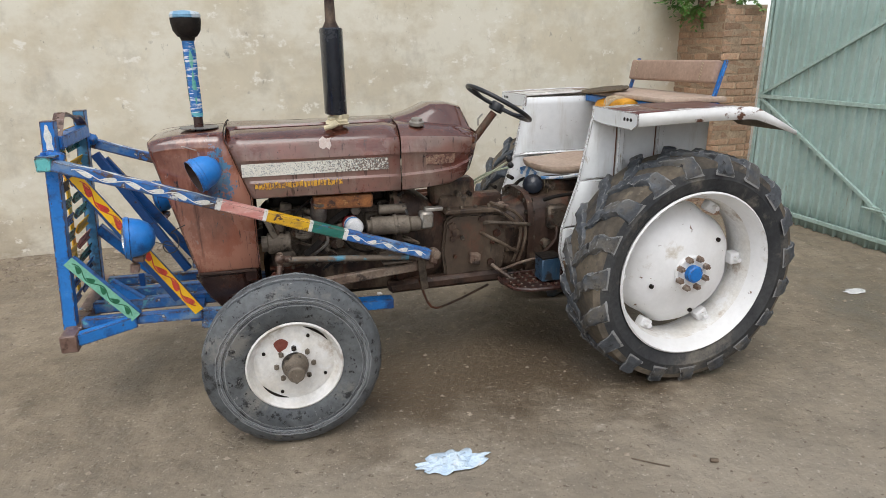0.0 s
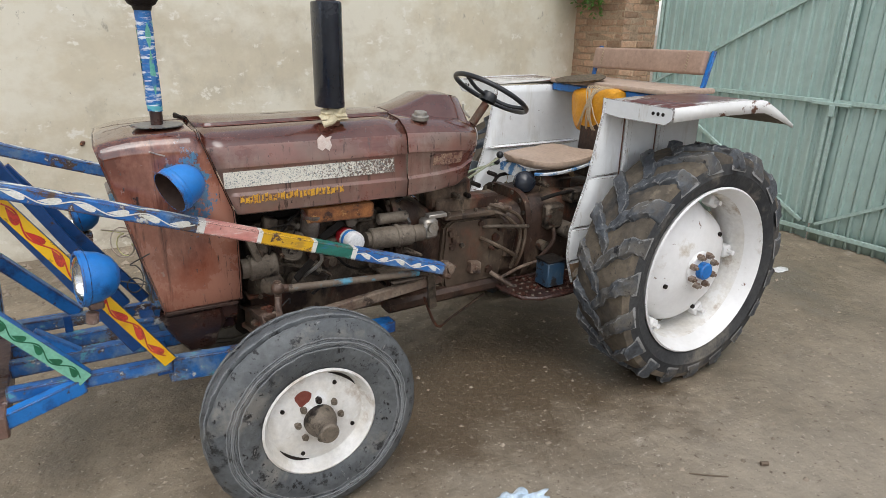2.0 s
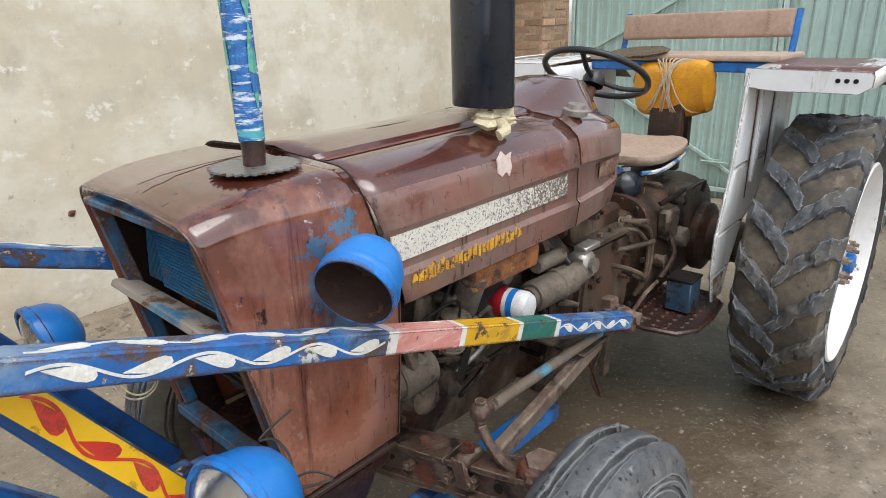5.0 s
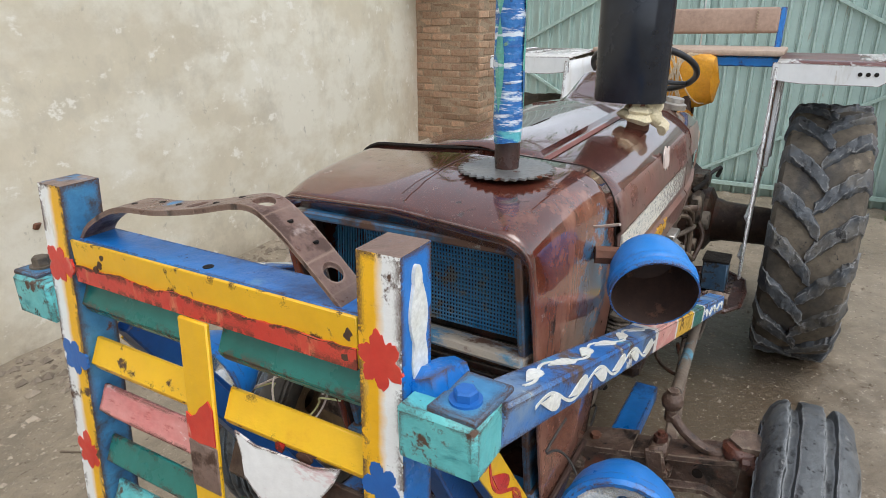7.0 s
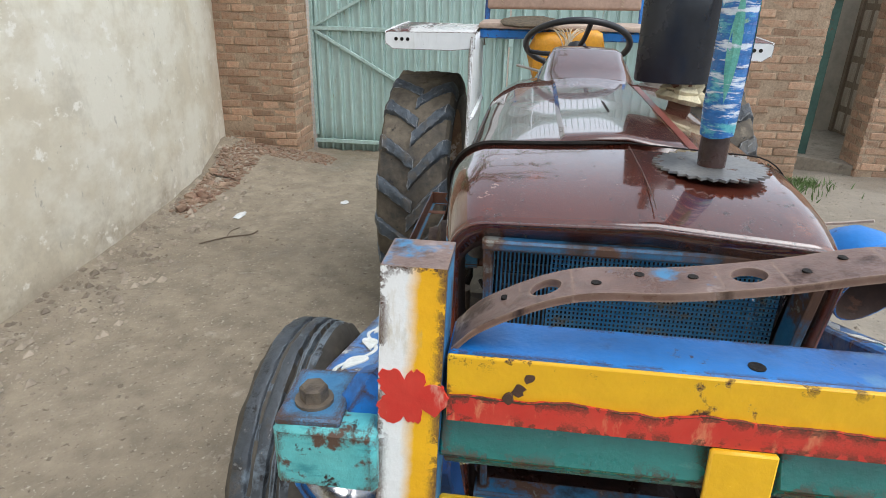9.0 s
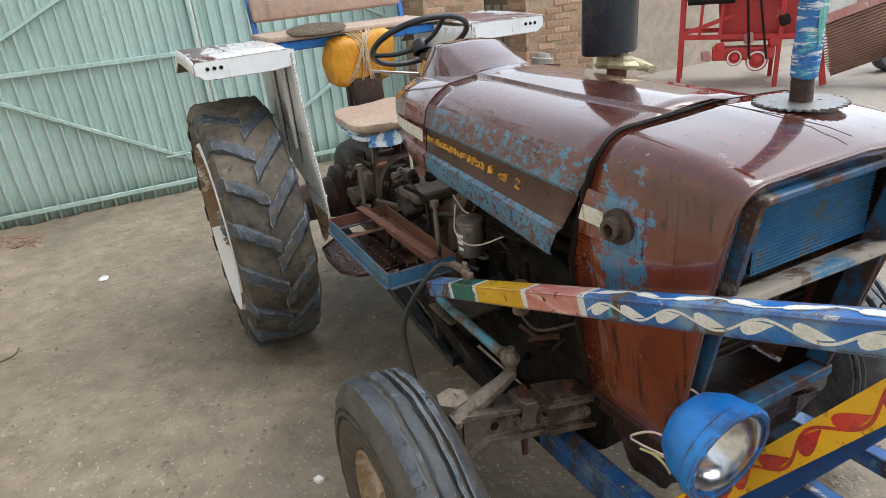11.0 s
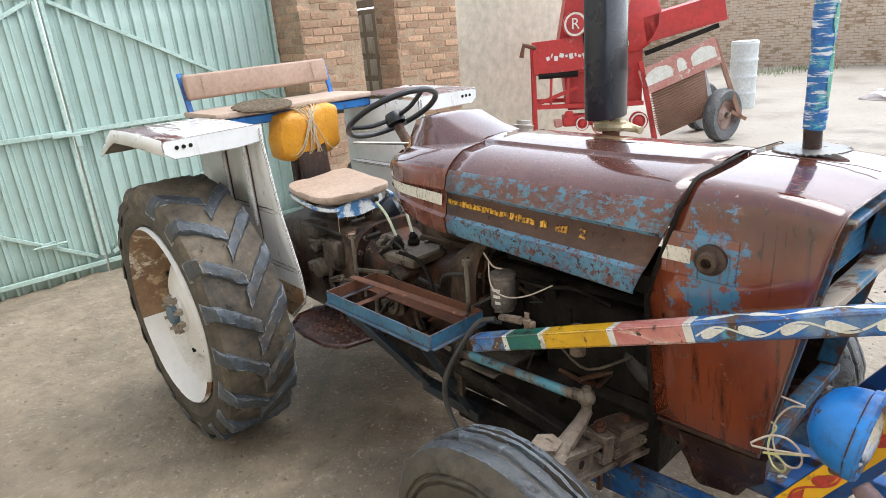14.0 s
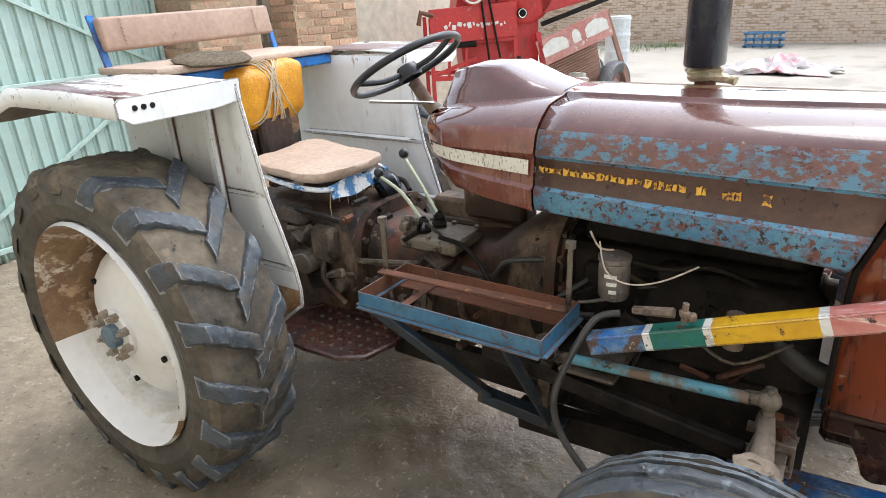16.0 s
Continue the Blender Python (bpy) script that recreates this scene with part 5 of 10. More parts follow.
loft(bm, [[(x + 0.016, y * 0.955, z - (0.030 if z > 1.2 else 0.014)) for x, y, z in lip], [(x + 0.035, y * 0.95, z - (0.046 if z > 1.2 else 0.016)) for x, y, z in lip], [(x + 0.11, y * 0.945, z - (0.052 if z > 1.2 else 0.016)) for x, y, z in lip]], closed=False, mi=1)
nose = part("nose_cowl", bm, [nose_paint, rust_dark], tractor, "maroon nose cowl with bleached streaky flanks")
sm = nose.modifiers.new("thickness", 'SOLIDIFY')
sm.thickness = 0.004
part("cowl_seam", tube(B(), [(-2.30, 0.0, 1.4085), (-2.45, 0, 1.4055), (-2.55, 0, 1.3985), (-2.60, 0, 1.3890)], 0.0009, 5), hood_dark, nose)
for s in (-1, 1):
    bm = box(B(), (-2.345, s * 0.259, 0.684), (0.28, 0.012, 0.014), Euler((0, 0.02, 0)).to_matrix(), 0.003)
    part("lower_trim", bm, rust_dark, nose)
# black strip added for the shade in the gap where bonnet and cowl meet
seam = [(x - 0.006, y * 1.004, z + 0.003) for x, y, z in rings[0]]
part("gap_seal", tube(B(), seam, 0.006, 6, rs=[0.0075 if y > 0.2 and z < 1.34 else 0.005 if y > 0 else 0.0015 for x, y, z in seam]), grime_and_shade, nose)
# grille set back in the nose
bm = B()
for s in (-1, 1):
    beam(bm, (-2.600, s * 0.236, 1.325), (-2.48, s * 0.228, 0.74), 0.014, 0.060 if s < 0 else 0.036, (1, 0, 0), 0.003)
beam(bm, (-2.60, -0.245, 1.325), (-2.60, 0.245, 1.325), 0.05, 0.018, (0, 0, 1), 0.004)
beam(bm, (-2.49, -0.245, 0.73), (-2.49, 0.245, 0.73), 0.05, 0.03, (0, 0, 1), 0.004)
grille = part("grille", shake(bm, 0.004, 14), grille_blue, tractor, "faded blue grille frame with dented mesh")
grille_bar = material("scraped_beige_and_blue_bar", (0.05, 0.17, 0.29), (0.10, 0.24, 0.34), 0.5, scale=7, bump=0.4, bscale=26, grain=0.25, chips=[((0.36, 0.31, 0.25), 0.455, 6, 0.6, (1, 0.5, 1), 0.06), ((0.12, 0.06, 0.035), 0.42, 10, 0.8, (1, 1, 1), 0.08)], edge=((0.40, 0.34, 0.27), 0.012, 0.52))
part("crossbar", shake(shake(beam(B(), (-2.575, -0.245, 1.105), (-2.575, 0.245, 1.112), 0.062, 0.020, (0.3, 0, 1), 0.004), 0.008, 9), 0.004, 30), grille_bar, grille, "bent beige-scraped crossbar")
bm = B()
n_w, n_h = 54, 24
for i in range(n_w):
    y = -0.225 + 0.36 * i / (n_w - 1)
    tube(bm, [(-2.535, y, 1.315), (-2.528, y, 1.22), (-2.53, y, 1.115)], 0.0021, 3)
for k in range(n_h):
    z = 1.118 + 0.195 * k / (n_h - 1)
    tube(bm, [(-2.533, -0.225, z), (-2.530, 0.135, z)], 0.0021, 3)
part("grille_mesh", bm, grille_wire, grille, "bent wire mesh", smooth=0)
bm = B()
for i in range(14):
    y = 0.14 + 0.09 * i / 13
    tube(bm, [(-2.50, y, 1.315), (-2.52, y, 1.115)], 0.0018, 3)
part("torn_mesh", bm, grille_wire, grille, smooth=0)
bm = box(B(), (-2.40, 0, 1.08), (0.05, 0.46, 0.52), None, 0.006)
radiator = part("radiator", bm, grime_brown, tractor, "dark dusty radiator core")
for k in range(22):
    part("fin", box(B(), (-2.43, 0, 0.84 + k * 0.022), (0.006, 0.43, 0.004)), grime, radiator, smooth=0)
# front casting under the cowl
bolster_rust = material("wet_red_rusted_casting", (0.050, 0.020, 0.014), (0.022, 0.012, 0.010), 0.18, 0.45, scale=9, bump=0.5, bscale=40, chips=[((0.15, 0.045, 0.022), 0.42, 7, 0.35, (1, 1, 1), 0.10), ((0.19, 0.14, 0.10), 0.37, 12, 0.7, (1, 1, 1), 0.08)])
bolster = part("front_bolster", shake(box(B(), (-2.34, 0, 0.645), (0.28, 0.48, 0.075), None, 0.012), 0.009, 15), rust_wet, tractor, "wet rusty cast front bolster")
part("bolster_block", shake(box(B(), (-2.30, 0, 0.57), (0.22, 0.30, 0.12), None, 0.02), 0.009, 15), rust_wet, bolster)
for s in (-1, 1):
    bm = B()
    loft(bm, [[(-2.375 + a_ * 0.12 * k_ + 0.03 * (1 - k_), s * (0.20 - 0.02 * (1 - k_)) + b_ * 0.05 * k_, z_) for a_, b_ in ((-1, -0.7), (-0.8, -1), (0.8, -1), (1, -0.7), (1, 0.7), (0.8, 1), (-0.8, 1), (-1, 0.7))] for z_, k_ in ((0.665, 1.0), (0.60, 0.94), (0.545, 0.74), (0.50, 0.55), (0.485, 0.45))])
    part("bolster_cheek", shake(shake(bm, 0.020, 20), 0.007, 48), bolster_rust, bolster)

# fuel tank and instrument hump behind the bonnet
bm = B()
rings = []
for f in (0, 0.08, 0.4, 0.7, 0.9, 1.0):
    x = -1.430 + 0.45 * f
    w = 0.308 - 0.02 * f - 0.10 * f ** 6
    rg = hood_ring(x, 1.412 - 0.03 * f - 0.05 * f ** 6, 1.335 - 0.02 * f - 0.03 * f ** 5, 1.055 + 0.015 * f + 0.05 * f ** 6, w, 0.004)
    rings.append([(px + 0.085 * f * (pz - 1.06) / 0.30 - 0.06 * f, py, pz) for px, py, pz in rg])
loft(bm, rings, closed=True)
tank = part("fuel_tank", bm, [maroon, maroon_mid, hood_left], tractor, "maroon fuel tank cowl, bleached and streaked")
for p in tank.data.polygons:
    if abs(p.center.y) > 0.25 and p.center.z < 1.33:
        p.material_index = 1 if p.center.y > 0 else 2
for v in tank.data.vertices:
    f = max(0.0, min(1.0, (v.co.x + 1.43) / 0.45))
    v.co = flared(*v.co, 1.0 + 0.44 * f, 1.115 + 0.02 * f)
bm = B()
rings = []
for x, z0, z1, wb, wt in ((-1.42, 1.39, 1.412, 0.15, 0.11), (-1.33, 1.385, 1.432, 0.16, 0.115), (-1.22, 1.38, 1.478, 0.165, 0.115), (-1.13, 1.37, 1.482, 0.17, 0.11), (-1.05, 1.34, 1.462, 0.17, 0.10), (-0.995, 1.30, 1.36, 0.15, 0.10)):
    h = [(wb, z0), (wb * 0.55 + wt * 0.45, z0 + (z1 - z0) * 0.45), (wt, z1 - 0.006), (wt - 0.02, z1), (0, z1 + 0.004)]
    rings.append([(x, y, z) for y, z in h] + [(x, -y, z) for y, z in reversed(h[:-1])])
loft(bm, rings, closed=True)
part("instrument_hump", bm, maroon, tank)
for s in (-1, 1):
    bm = B()
    fs = [0.03 + 0.10 * k for k in range(10)] if s > 0 else [0.30, 0.42, 0.54, 0.68]
    rows_ = []
    for f in fs:
        w_ = 0.3115 - 0.02 * f - 0.10 * f ** 6
        lean_ = [flared(-1.43 + 0.45 * f + 0.085 * f * (z - 1.06) / 0.30 - 0.06 * f, s * w_, z, 1.0 + 0.44 * f, 1.115 + 0.02 * f) for z in (1.185, 1.2, 1.2195, 1.235)]
        rows_.append(lean_)
    loft(bm, rows_, closed=False)
    part("side_badge", bm, cream_whole if s > 0 else decal_crackle, tank, "cracked cream decal band" if s > 0 else "crackled gold and red decal", smooth=0)
bm = lathe(B(), [(0.001, 0.016), (0.028, 0.014), (0.030, 0.0), (0.040, -0.004), (0.040, -0.02)], (-1.325, -0.225, 1.405), (0, -0.15, 1), 20)
part("filler_cap", bm, bright_steel, tank)

part("steering_box", shake(box(box(B(), (-1.10, -0.08, 0.99), (0.26, 0.11, 0.15), None, 0.02), (-1.0, -0.11, 0.93), (0.38, 0.10, 0.08), None, 0.015), 0.006, 12), grime_brown, tractor)
# steering -------------------------------------------------------------
hub_s = Vector((-0.80, 0.005, 1.425))
ax = Vector((0.50, 0, 0.866)).normalized()
bm = tube(B(), [(-1.06, 0.005, 1.10), hub_s + ax * -0.02], 0.022, 12)
column = part("steering_column", bm, grime_brown, tractor)
cw = hub_s + ax * 0.028
u, v = ax.orthogonal().normalized(), None
v = ax.cross(u)
bm = tube(B(), [cw + ax * 0.012 + (u * math.cos(t) + v * math.sin(t)) * 0.205 for t in (2 * math.pi * k / 56 for k in range(57))], 0.0125, 10)
wheel_s = part("steering_wheel", bm, black_plastic, column, "thin black steering wheel with three spokes")
bm = B()
for k in range(3):
    t = 2 * math.pi * k / 3 + 0.5
    d = u * math.cos(t) + v * math.sin(t)
    tube(bm, [cw + d * 0.02 - ax * 0.01, cw + d * 0.11 - ax * 0.012, cw + ax * 0.010 + d * 0.20], 0.010, 8, curve=3)
lathe(bm, [(0.042, -0.035), (0.045, -0.01), (0.036, 0.012), (0.001, 0.016)], cw, ax, 20)
part("spokes", bm, black_plastic, column)
part("throttle_lever", tube(B(), [(-0.90, 0.02, 1.34), (-0.86, 0.14, 1.36), (-0.80, 0.24, 1.375)], 0.006, 6), bright_steel, column)


# fenders, bench and seats ---------------------------------------------
foot_rust = material("rust_eaten_white_paint", (0.33, 0.165, 0.065), (0.46, 0.33, 0.20), 0.8, scale=7, bump=0.5, bscale=30, grain=0.3, chips=[((0.09, 0.038, 0.022), 0.43, 7, 0.8, (1, 1, 1), 0.10), ((0.70, 0.67, 0.60), 0.42, 5, 0.6, (1, 1, 1), 0.08)])


def fender(s):
    q = mirrored(s)
    bm = B()
    # inner panel, slightly pressed, with horizontal ribs
    zs = ([0.52, 0.56] if s < 0 else [0.565, 0.60]) + [0.625, 0.635, 0.645, 0.68] + ([0.735] if s > 0 else []) + [0.805, 0.815, 0.825, 0.98, 1.065, 1.075, 1.085, 1.25, 1.32, 1.40, 1.45]
    rows = []
    for z in zs:
        xf = -0.555 - 0.035 * math.sin(math.pi * min(1, max(0, (z - 0.5) / 0.55))) + 0.135 * max(0, (z - 0.75) / 0.70)
        xf += max(0.0, 0.68 - z) * (1.1 if s > 0 else 0.15)
        rear = 0.30 if z > 0.84 else -0.18 - 0.24 * max(0, (0.84 - z) / 0.34) ** 0.55
        rib = 0.018 if z in (0.635, 0.815, 1.075) else 0.0
        rows.append([q(xf + (rear - xf) * k / 8, 0.462 - (rib if 0 < k < 8 else 0), z) for k in range(9)])
    loft(bm, rows, closed=False)
    fen = part("fender", bm, [white, rim_rust if s < 0 else foot_rust], tractor, "white steel fender with rust-chipped edges")
    for p in fen.data.polygons:
        if p.center.z < (0.74 if s > 0 else 0.60) and p.center.x < (-0.36 if s > 0 else -0.42):
            p.material_index = 1
    sm = fen.modifiers.new("thickness", 'SOLIDIFY')
    sm.thickness = 0.005
    # folded edge and stiffeners on the tyre side
    part("panel_edge", tube(B(), [r[0] for r in rows], 0.007, 6), white, fen)
    for xx in (-0.26, -0.02):
        part("stiffener", box(B(), q(xx, 0.478, 1.22), (0.035, 0.022, 0.46), None, 0.004), white, fen)
        part("rust_seam", box(B(), q(xx - 0.022, 0.4665, 1.17), (0.005, 0.003, 0.50), None, 0), rust, fen)
    # top plate with a sloped tail and turned-down lips
    bm = B()
    ya, yb = 0.458, 0.872
    prof = [(-0.415, 1.462), (-0.20, 1.470), (0.0, 1.474), (0.20, 1.474), (0.245, 1.468), (0.36, 1.415), (0.505, 1.340)]
    top = [[q(x, y, z + 0.004 * noise.noise((x * 5, y * 5, s))) for y in (ya, 0.55, 0.66, 0.77, yb)] for x, z in prof]
    loft(bm, top, closed=False)
    plate = part("top_plate", bm, [fender_top, maroon_worn], fen, "maroon and white chipped fender top", smooth=12)
    for p in plate.data.polygons:
        if s < 0 and abs(p.center.y) < 0.80 and p.center.x > -0.3:
            p.material_index = 1
    sm = plate.modifiers.new("thickness", 'SOLIDIFY')
    sm.thickness, sm.offset = 0.004, -1
    # the lower face of the plate gets a darker tone
    plate.data.materials.append(under_dark)
    sm.material_offset = 2
    bm = B()
    loft(bm, [[q(x, yb + 0.003, z + 0.004), q(x, yb + 0.004, z - (0.058 if x < 0.24 else 0.055 - 0.040 * (x - 0.245) / 0.26))] for x, z in prof], closed=False)
    lipo = part("outer_lip", bm, lip_paint, fen, smooth=8)
    sm = lipo.modifiers.new("thickness", 'SOLIDIFY')
    sm.thickness = 0.004
    bm = B()
    o = [(ya - 0.012, 1.470), (yb - 0.01, 1.464), (yb + 0.004, 1.452), (yb + 0.002, 1.412), (yb - 0.035, 1.386), (ya + 0.10, 1.386), (ya - 0.012, 1.398)]
    prism(bm, [(s * a, b) for a, b in o], -0.424, -0.418, "x")
    part("front_lip", bm, white, fen)
    for k in range(3):
        y = s * (0.765 + 0.028 * k)
        part("bolt_hole", cyl(B(), (-0.4265, y, 1.432), (-0.4235, y, 1.432), 0.0085, 10), grime_and_shade, fen)
    return fen


under_dark = material("dark_fender_underside", (0.22, 0.20, 0.16), (0.13, 0.11, 0.085), 0.9, scale=6, bump=0.3)
maroon_worn = material("worn_maroon_top", (0.085, 0.030, 0.022), (0.15, 0.075, 0.055), 0.28, 0.5, scale=4, bump=0.08, bscale=20, chips=[((0.62, 0.60, 0.56), 0.27, 5, 0.4, (0.5, 1.5, 1)), ((0.26, 0.17, 0.125), 0.40, 8, 0.5, (1, 1, 1), 0.14)], edge=((0.70, 0.68, 0.64), 0.008, 0.55))
fender_top = material("maroon_white_chipped_top", (0.60, 0.59, 0.56), (0.47, 0.45, 0.42), 0.2, 0.35, scale=5, bump=0.08, bscale=20,
                      chips=[((0.105, 0.038, 0.03), 0.49, 2.6, 0.22, (0.4, 1.6, 1)), ((0.16, 0.075, 0.05), 0.34, 14, 0.6, ALL)])
fender(-1), fender(1)
bm = B()
beam(bm, (0.34, -0.46, 1.437), (0.34, 0.46, 1.437), 0.04, 0.045, bev=0.004), beam(bm, (0.04, -0.46, 1.437), (0.04, 0.46, 1.437), 0.04, 0.045, bev=0.004)
bench_frame = part("bench_frame", bm, blue, tractor, "bright blue bench frame")
bm = box(B(), (0.20, 0.0, 1.477), (0.40, 0.93, 0.030), None, 0.010, seg=2)
part("bench_seat", shake(bm, 0.004, 6), vinyl_pale, tractor, "thin pale tan bench seat between the fenders")
bm = box(B(), (0.362, 0.022, 1.617), (0.048, 0.85, 0.128), Euler((-0.013, 0.16, 0)).to_matrix(), 0.014, seg=3)
back = part("backrest", bm, vinyl, tractor, "long dusty tan vinyl backrest")
for y in (-0.30, 0.36):
    bm = B()
    for k in range(7):
        z = 1.575 + k * 0.015
        tube(bm, [(0.3335 - 0.0026 * k * 0 + (z - 1.622) * 0.16, y - 0.006, z), (0.3335 + (z - 1.622) * 0.16, y + 0.006, z + 0.006)], 0.0025, 4)
    part("stitches", bm, cord, back)
for y in (-0.415, 0.445):
    bm = beam(B(), (0.335, y, 1.44), (0.405, y, 1.685), 0.03, 0.014, (1, 0, 0), 0.003)
    part("backrest_post", bm, blue, tractor)
bm = lathe(B(), [(0.001, 0.045), (0.036, 0.040), (0.058, 0.020), (0.062, -0.01), (0.056, -0.04), (0.024, -0.05)], (-0.585, -0.075, 0.985), (-0.35, -0.8, 0.35), 24)
part("lift_cover", bm, black_paint, tractor, "rounded black hydraulic lift cover")
# driver's seat pan, cushion and its dark post
bm = B()
rings = []
for i in range(23):
    f = 0.5 - 0.5 * math.cos(math.pi * (0.02 + 0.96 * i / 22))
    x = -0.615 + 0.455 * f
    round_ = (1 - abs(2 * f - 1) ** 3.4) ** (1 / 3.4)
    w = 0.226 * round_ * (0.90 + 0.10 * f)
    zc = 1.035 + 0.055 * f ** 2 + 0.030 * (1 - f) ** 3
    ring = []
    for k in range(28):
        t = 2 * math.pi * k / 28
        cy, cz = math.cos(t), math.sin(t)
        ring.append((x, w * math.copysign(abs(cy) ** 0.62, cy), zc + (0.038 if cz > 0 else 0.026) * round_ * math.copysign(abs(cz) ** 0.6, cz) + 0.016 * abs(cy) ** 3))
    rings.append(ring)
loft(bm, rings)
seat = part("driver_seat", shake(shake(bm, 0.009, 5), 0.003, 20), vinyl_pale, tractor, "pale tan vinyl driver seat with frayed blue edge")
pts = [(-0.60 + 0.44 * f, -0.205 * (1 - 0.25 * abs(2 * f - 1) ** 4), 1.02 + 0.055 * f ** 2) for f in [i / 8 for i in range(9)]]
rows_ = [[(-0.585 + 0.004 * math.sin(9 * y) - 0.02 * k_ / 3, y, 1.040 - 0.020 * k_ + 0.006 * math.sin(31 * y + k_)) for k_ in range(4)] for y in [-0.10 + 0.27 * j / 14 for j in range(15)]]
loft(bm := B(), rows_, closed=False)
seat.location = (0.05, 0.04, 0.012)
part("torn_cloth", bm, piping_blue, seat, "torn blue and white cloth edge")
part("seat_edge", tube(B(), pts + [(-0.16, 0.0, 1.07)] + [(x, -y, z) for x, y, z in reversed(pts)], 0.010, 6), piping_blue, seat)
for k in range(7):
    bm = B()
    y = -0.16 + 0.05 * k
    tube(bm, [(-0.56, y, 1.0), (-0.555, y + 0.004, 0.95), (-0.56, y + 0.008, 0.90 + 0.03 * (k % 3))], 0.0018, 4)
    part("hanging_thread", bm, cord, seat)
bm = box(B(), (-0.05, 0.0, 1.13), (0.05, 0.17, 0.36), Euler((0, 0.08, 0)).to_matrix(), 0.012)
box(bm, (-0.36, 0, 0.94), (0.22, 0.20, 0.12), None, 0.02)
tube(bm, [(-0.30, 0.08, 0.70), (-0.28, 0.07, 0.95)], 0.02, 8), tube(bm, [(-0.30, -0.08, 0.70), (-0.28, -0.07, 0.95)], 0.02, 8)
box(bm, (0.02, 0, 1.25), (0.06, 0.18, 0.40), None, 0.01)
part("seat_post", bm, grime_brown, tractor)

white_torn = material("white_over_pink_paint", (0.76, 0.75, 0.73), (0.68, 0.66, 0.64), 0.35, scale=8, grain=0.06, chips=[((0.50, 0.20, 0.20), 0.42, 10, 0.5, (1, 1, 2), 0.12), ((0.10, 0.05, 0.035), 0.29, 22, 0.8, ALL)], edge=((0.09, 0.05, 0.035), 0.006, 0.5))
# front guard ------------------------------------------------------------
def post_x(z):
    return -3.052 - 0.078 * (1.48 - z) / 1.1


guard = None
for s in (-1, 1):
    bm = B()
    w, d = 0.052, 0.056
    rows = []
    for z in [0.40 + (1.480 - 0.40) * k / 8 for k in range(9)]:
        x, yc = post_x(z) + d / 2, s * (0.272 + 0.022 * (1.48 - z) / 1.1)
        rows.append([(x - d / 2, yc - s * w / 2, z), (x - d / 2, yc, z), (x - d / 2, yc + s * w / 2, z), (x + d / 2, yc + s * w / 2, z), (x + d / 2, yc - s * w / 2, z)])
    loft(bm, rows)
    for f in bm.faces:
        c = f.calc_center_median()
        if len(f.verts) == 5:
            f.material_index = 2
        elif c.x < post_x(c.z) + 0.004:
            f.material_index = 1
        elif abs(c.y) < abs(0.272 + 0.022 * (1.48 - c.z) / 1.1) - 0.02:
            f.material_index = 3
    ob = part("guard_post", bm, [blue, post_paint, rust_paint, blue_old], tractor, "square guard post painted yellow and white with flowers", smooth=0)
    if guard is None:
        guard = ob
    random.seed(14 + s)
    for z, mt in ((1.366, red_flat), (1.221, blue_flat), (1.055, red_flat), (0.90, blue_flat), (0.74, red_flat)):
        bm = B()
        x = post_x(z) - 0.0015
        yc = s * (0.272 + 0.022 * (1.48 - z) / 1.1)
        n_p, ph = random.choice((5, 6)), random.uniform(0, 3)
        reach = [random.uniform(0.72, 1.12) for k in range(n_p)]
        o = []
        for k in range(70):
            t = 2 * math.pi * k / 70
            u_ = n_p * t / (2 * math.pi)
            f_ = reach[int(u_) % n_p] * (0.62 + 0.38 * abs(math.sin(math.pi * u_)) ** 0.8) * (1 + 0.16 * noise.noise((k * 0.7, z * 9, s)))
            o.append((yc + (0.0265 if s < 0 else 0.029) * f_ * math.cos(t + ph), z + (0.031 if s < 0 else 0.034) * f_ * math.sin(t + ph)))
        prism(bm, o, x + 0.0007, x + 0.004, "x")
        for v in bm.verts:
            v.co.x += post_x(v.co.z) - post_x(z)
        part("painted_flower", bm, mt, ob, smooth=0)
    # white leaf on the outer flank
    o = []
    for k in range(60):
        t = 2 * math.pi * k / 60
        z = 1.392 + 0.074 * math.cos(t)
        o.append((post_x(z) + 0.030 + (0.0165 * math.sin(t) * (0.62 + 0.38 * abs(math.sin(3.6 * math.cos(t) + 0.5))) - 0.005 * math.cos(t)), z))
    yo = s * (0.272 + 0.026 + 0.022 * (1.48 - 1.392) / 1.1)
    part("painted_leaf", prism(B(), o, yo - s * 0.004, yo + s * 0.003, "y"), white_line, ob, smooth=0)

# top rail: blue above, yellow over red on its face
bm = B()
beam(bm, (-3.019, -0.245, 1.376), (-3.019, 0.245, 1.376), 0.062, 0.058, bev=0.004)
rail = part("guard_top_rail", bm, blue, tractor, "guard rail painted blue on top, yellow and red in front")
bm = box(B(), (-3.0535, 0, 1.3765), (0.005, 0.488, 0.060), None, 0.001)
part("yellow_face", bm, yellow, rail)
line = [(y, 1.3705 + 0.0055 * noise.noise((y * 17, 1, 0)) + 0.003 * noise.noise((y * 60, 4, 0))) for y in [-0.243 + 0.486 * k / 90 for k in range(91)]]
o = line + [(0.243, 1.346), (-0.243, 1.346)]
part("red_face", prism(B(), o, -3.0585, -3.054, "x"), red, rail, smooth=0)
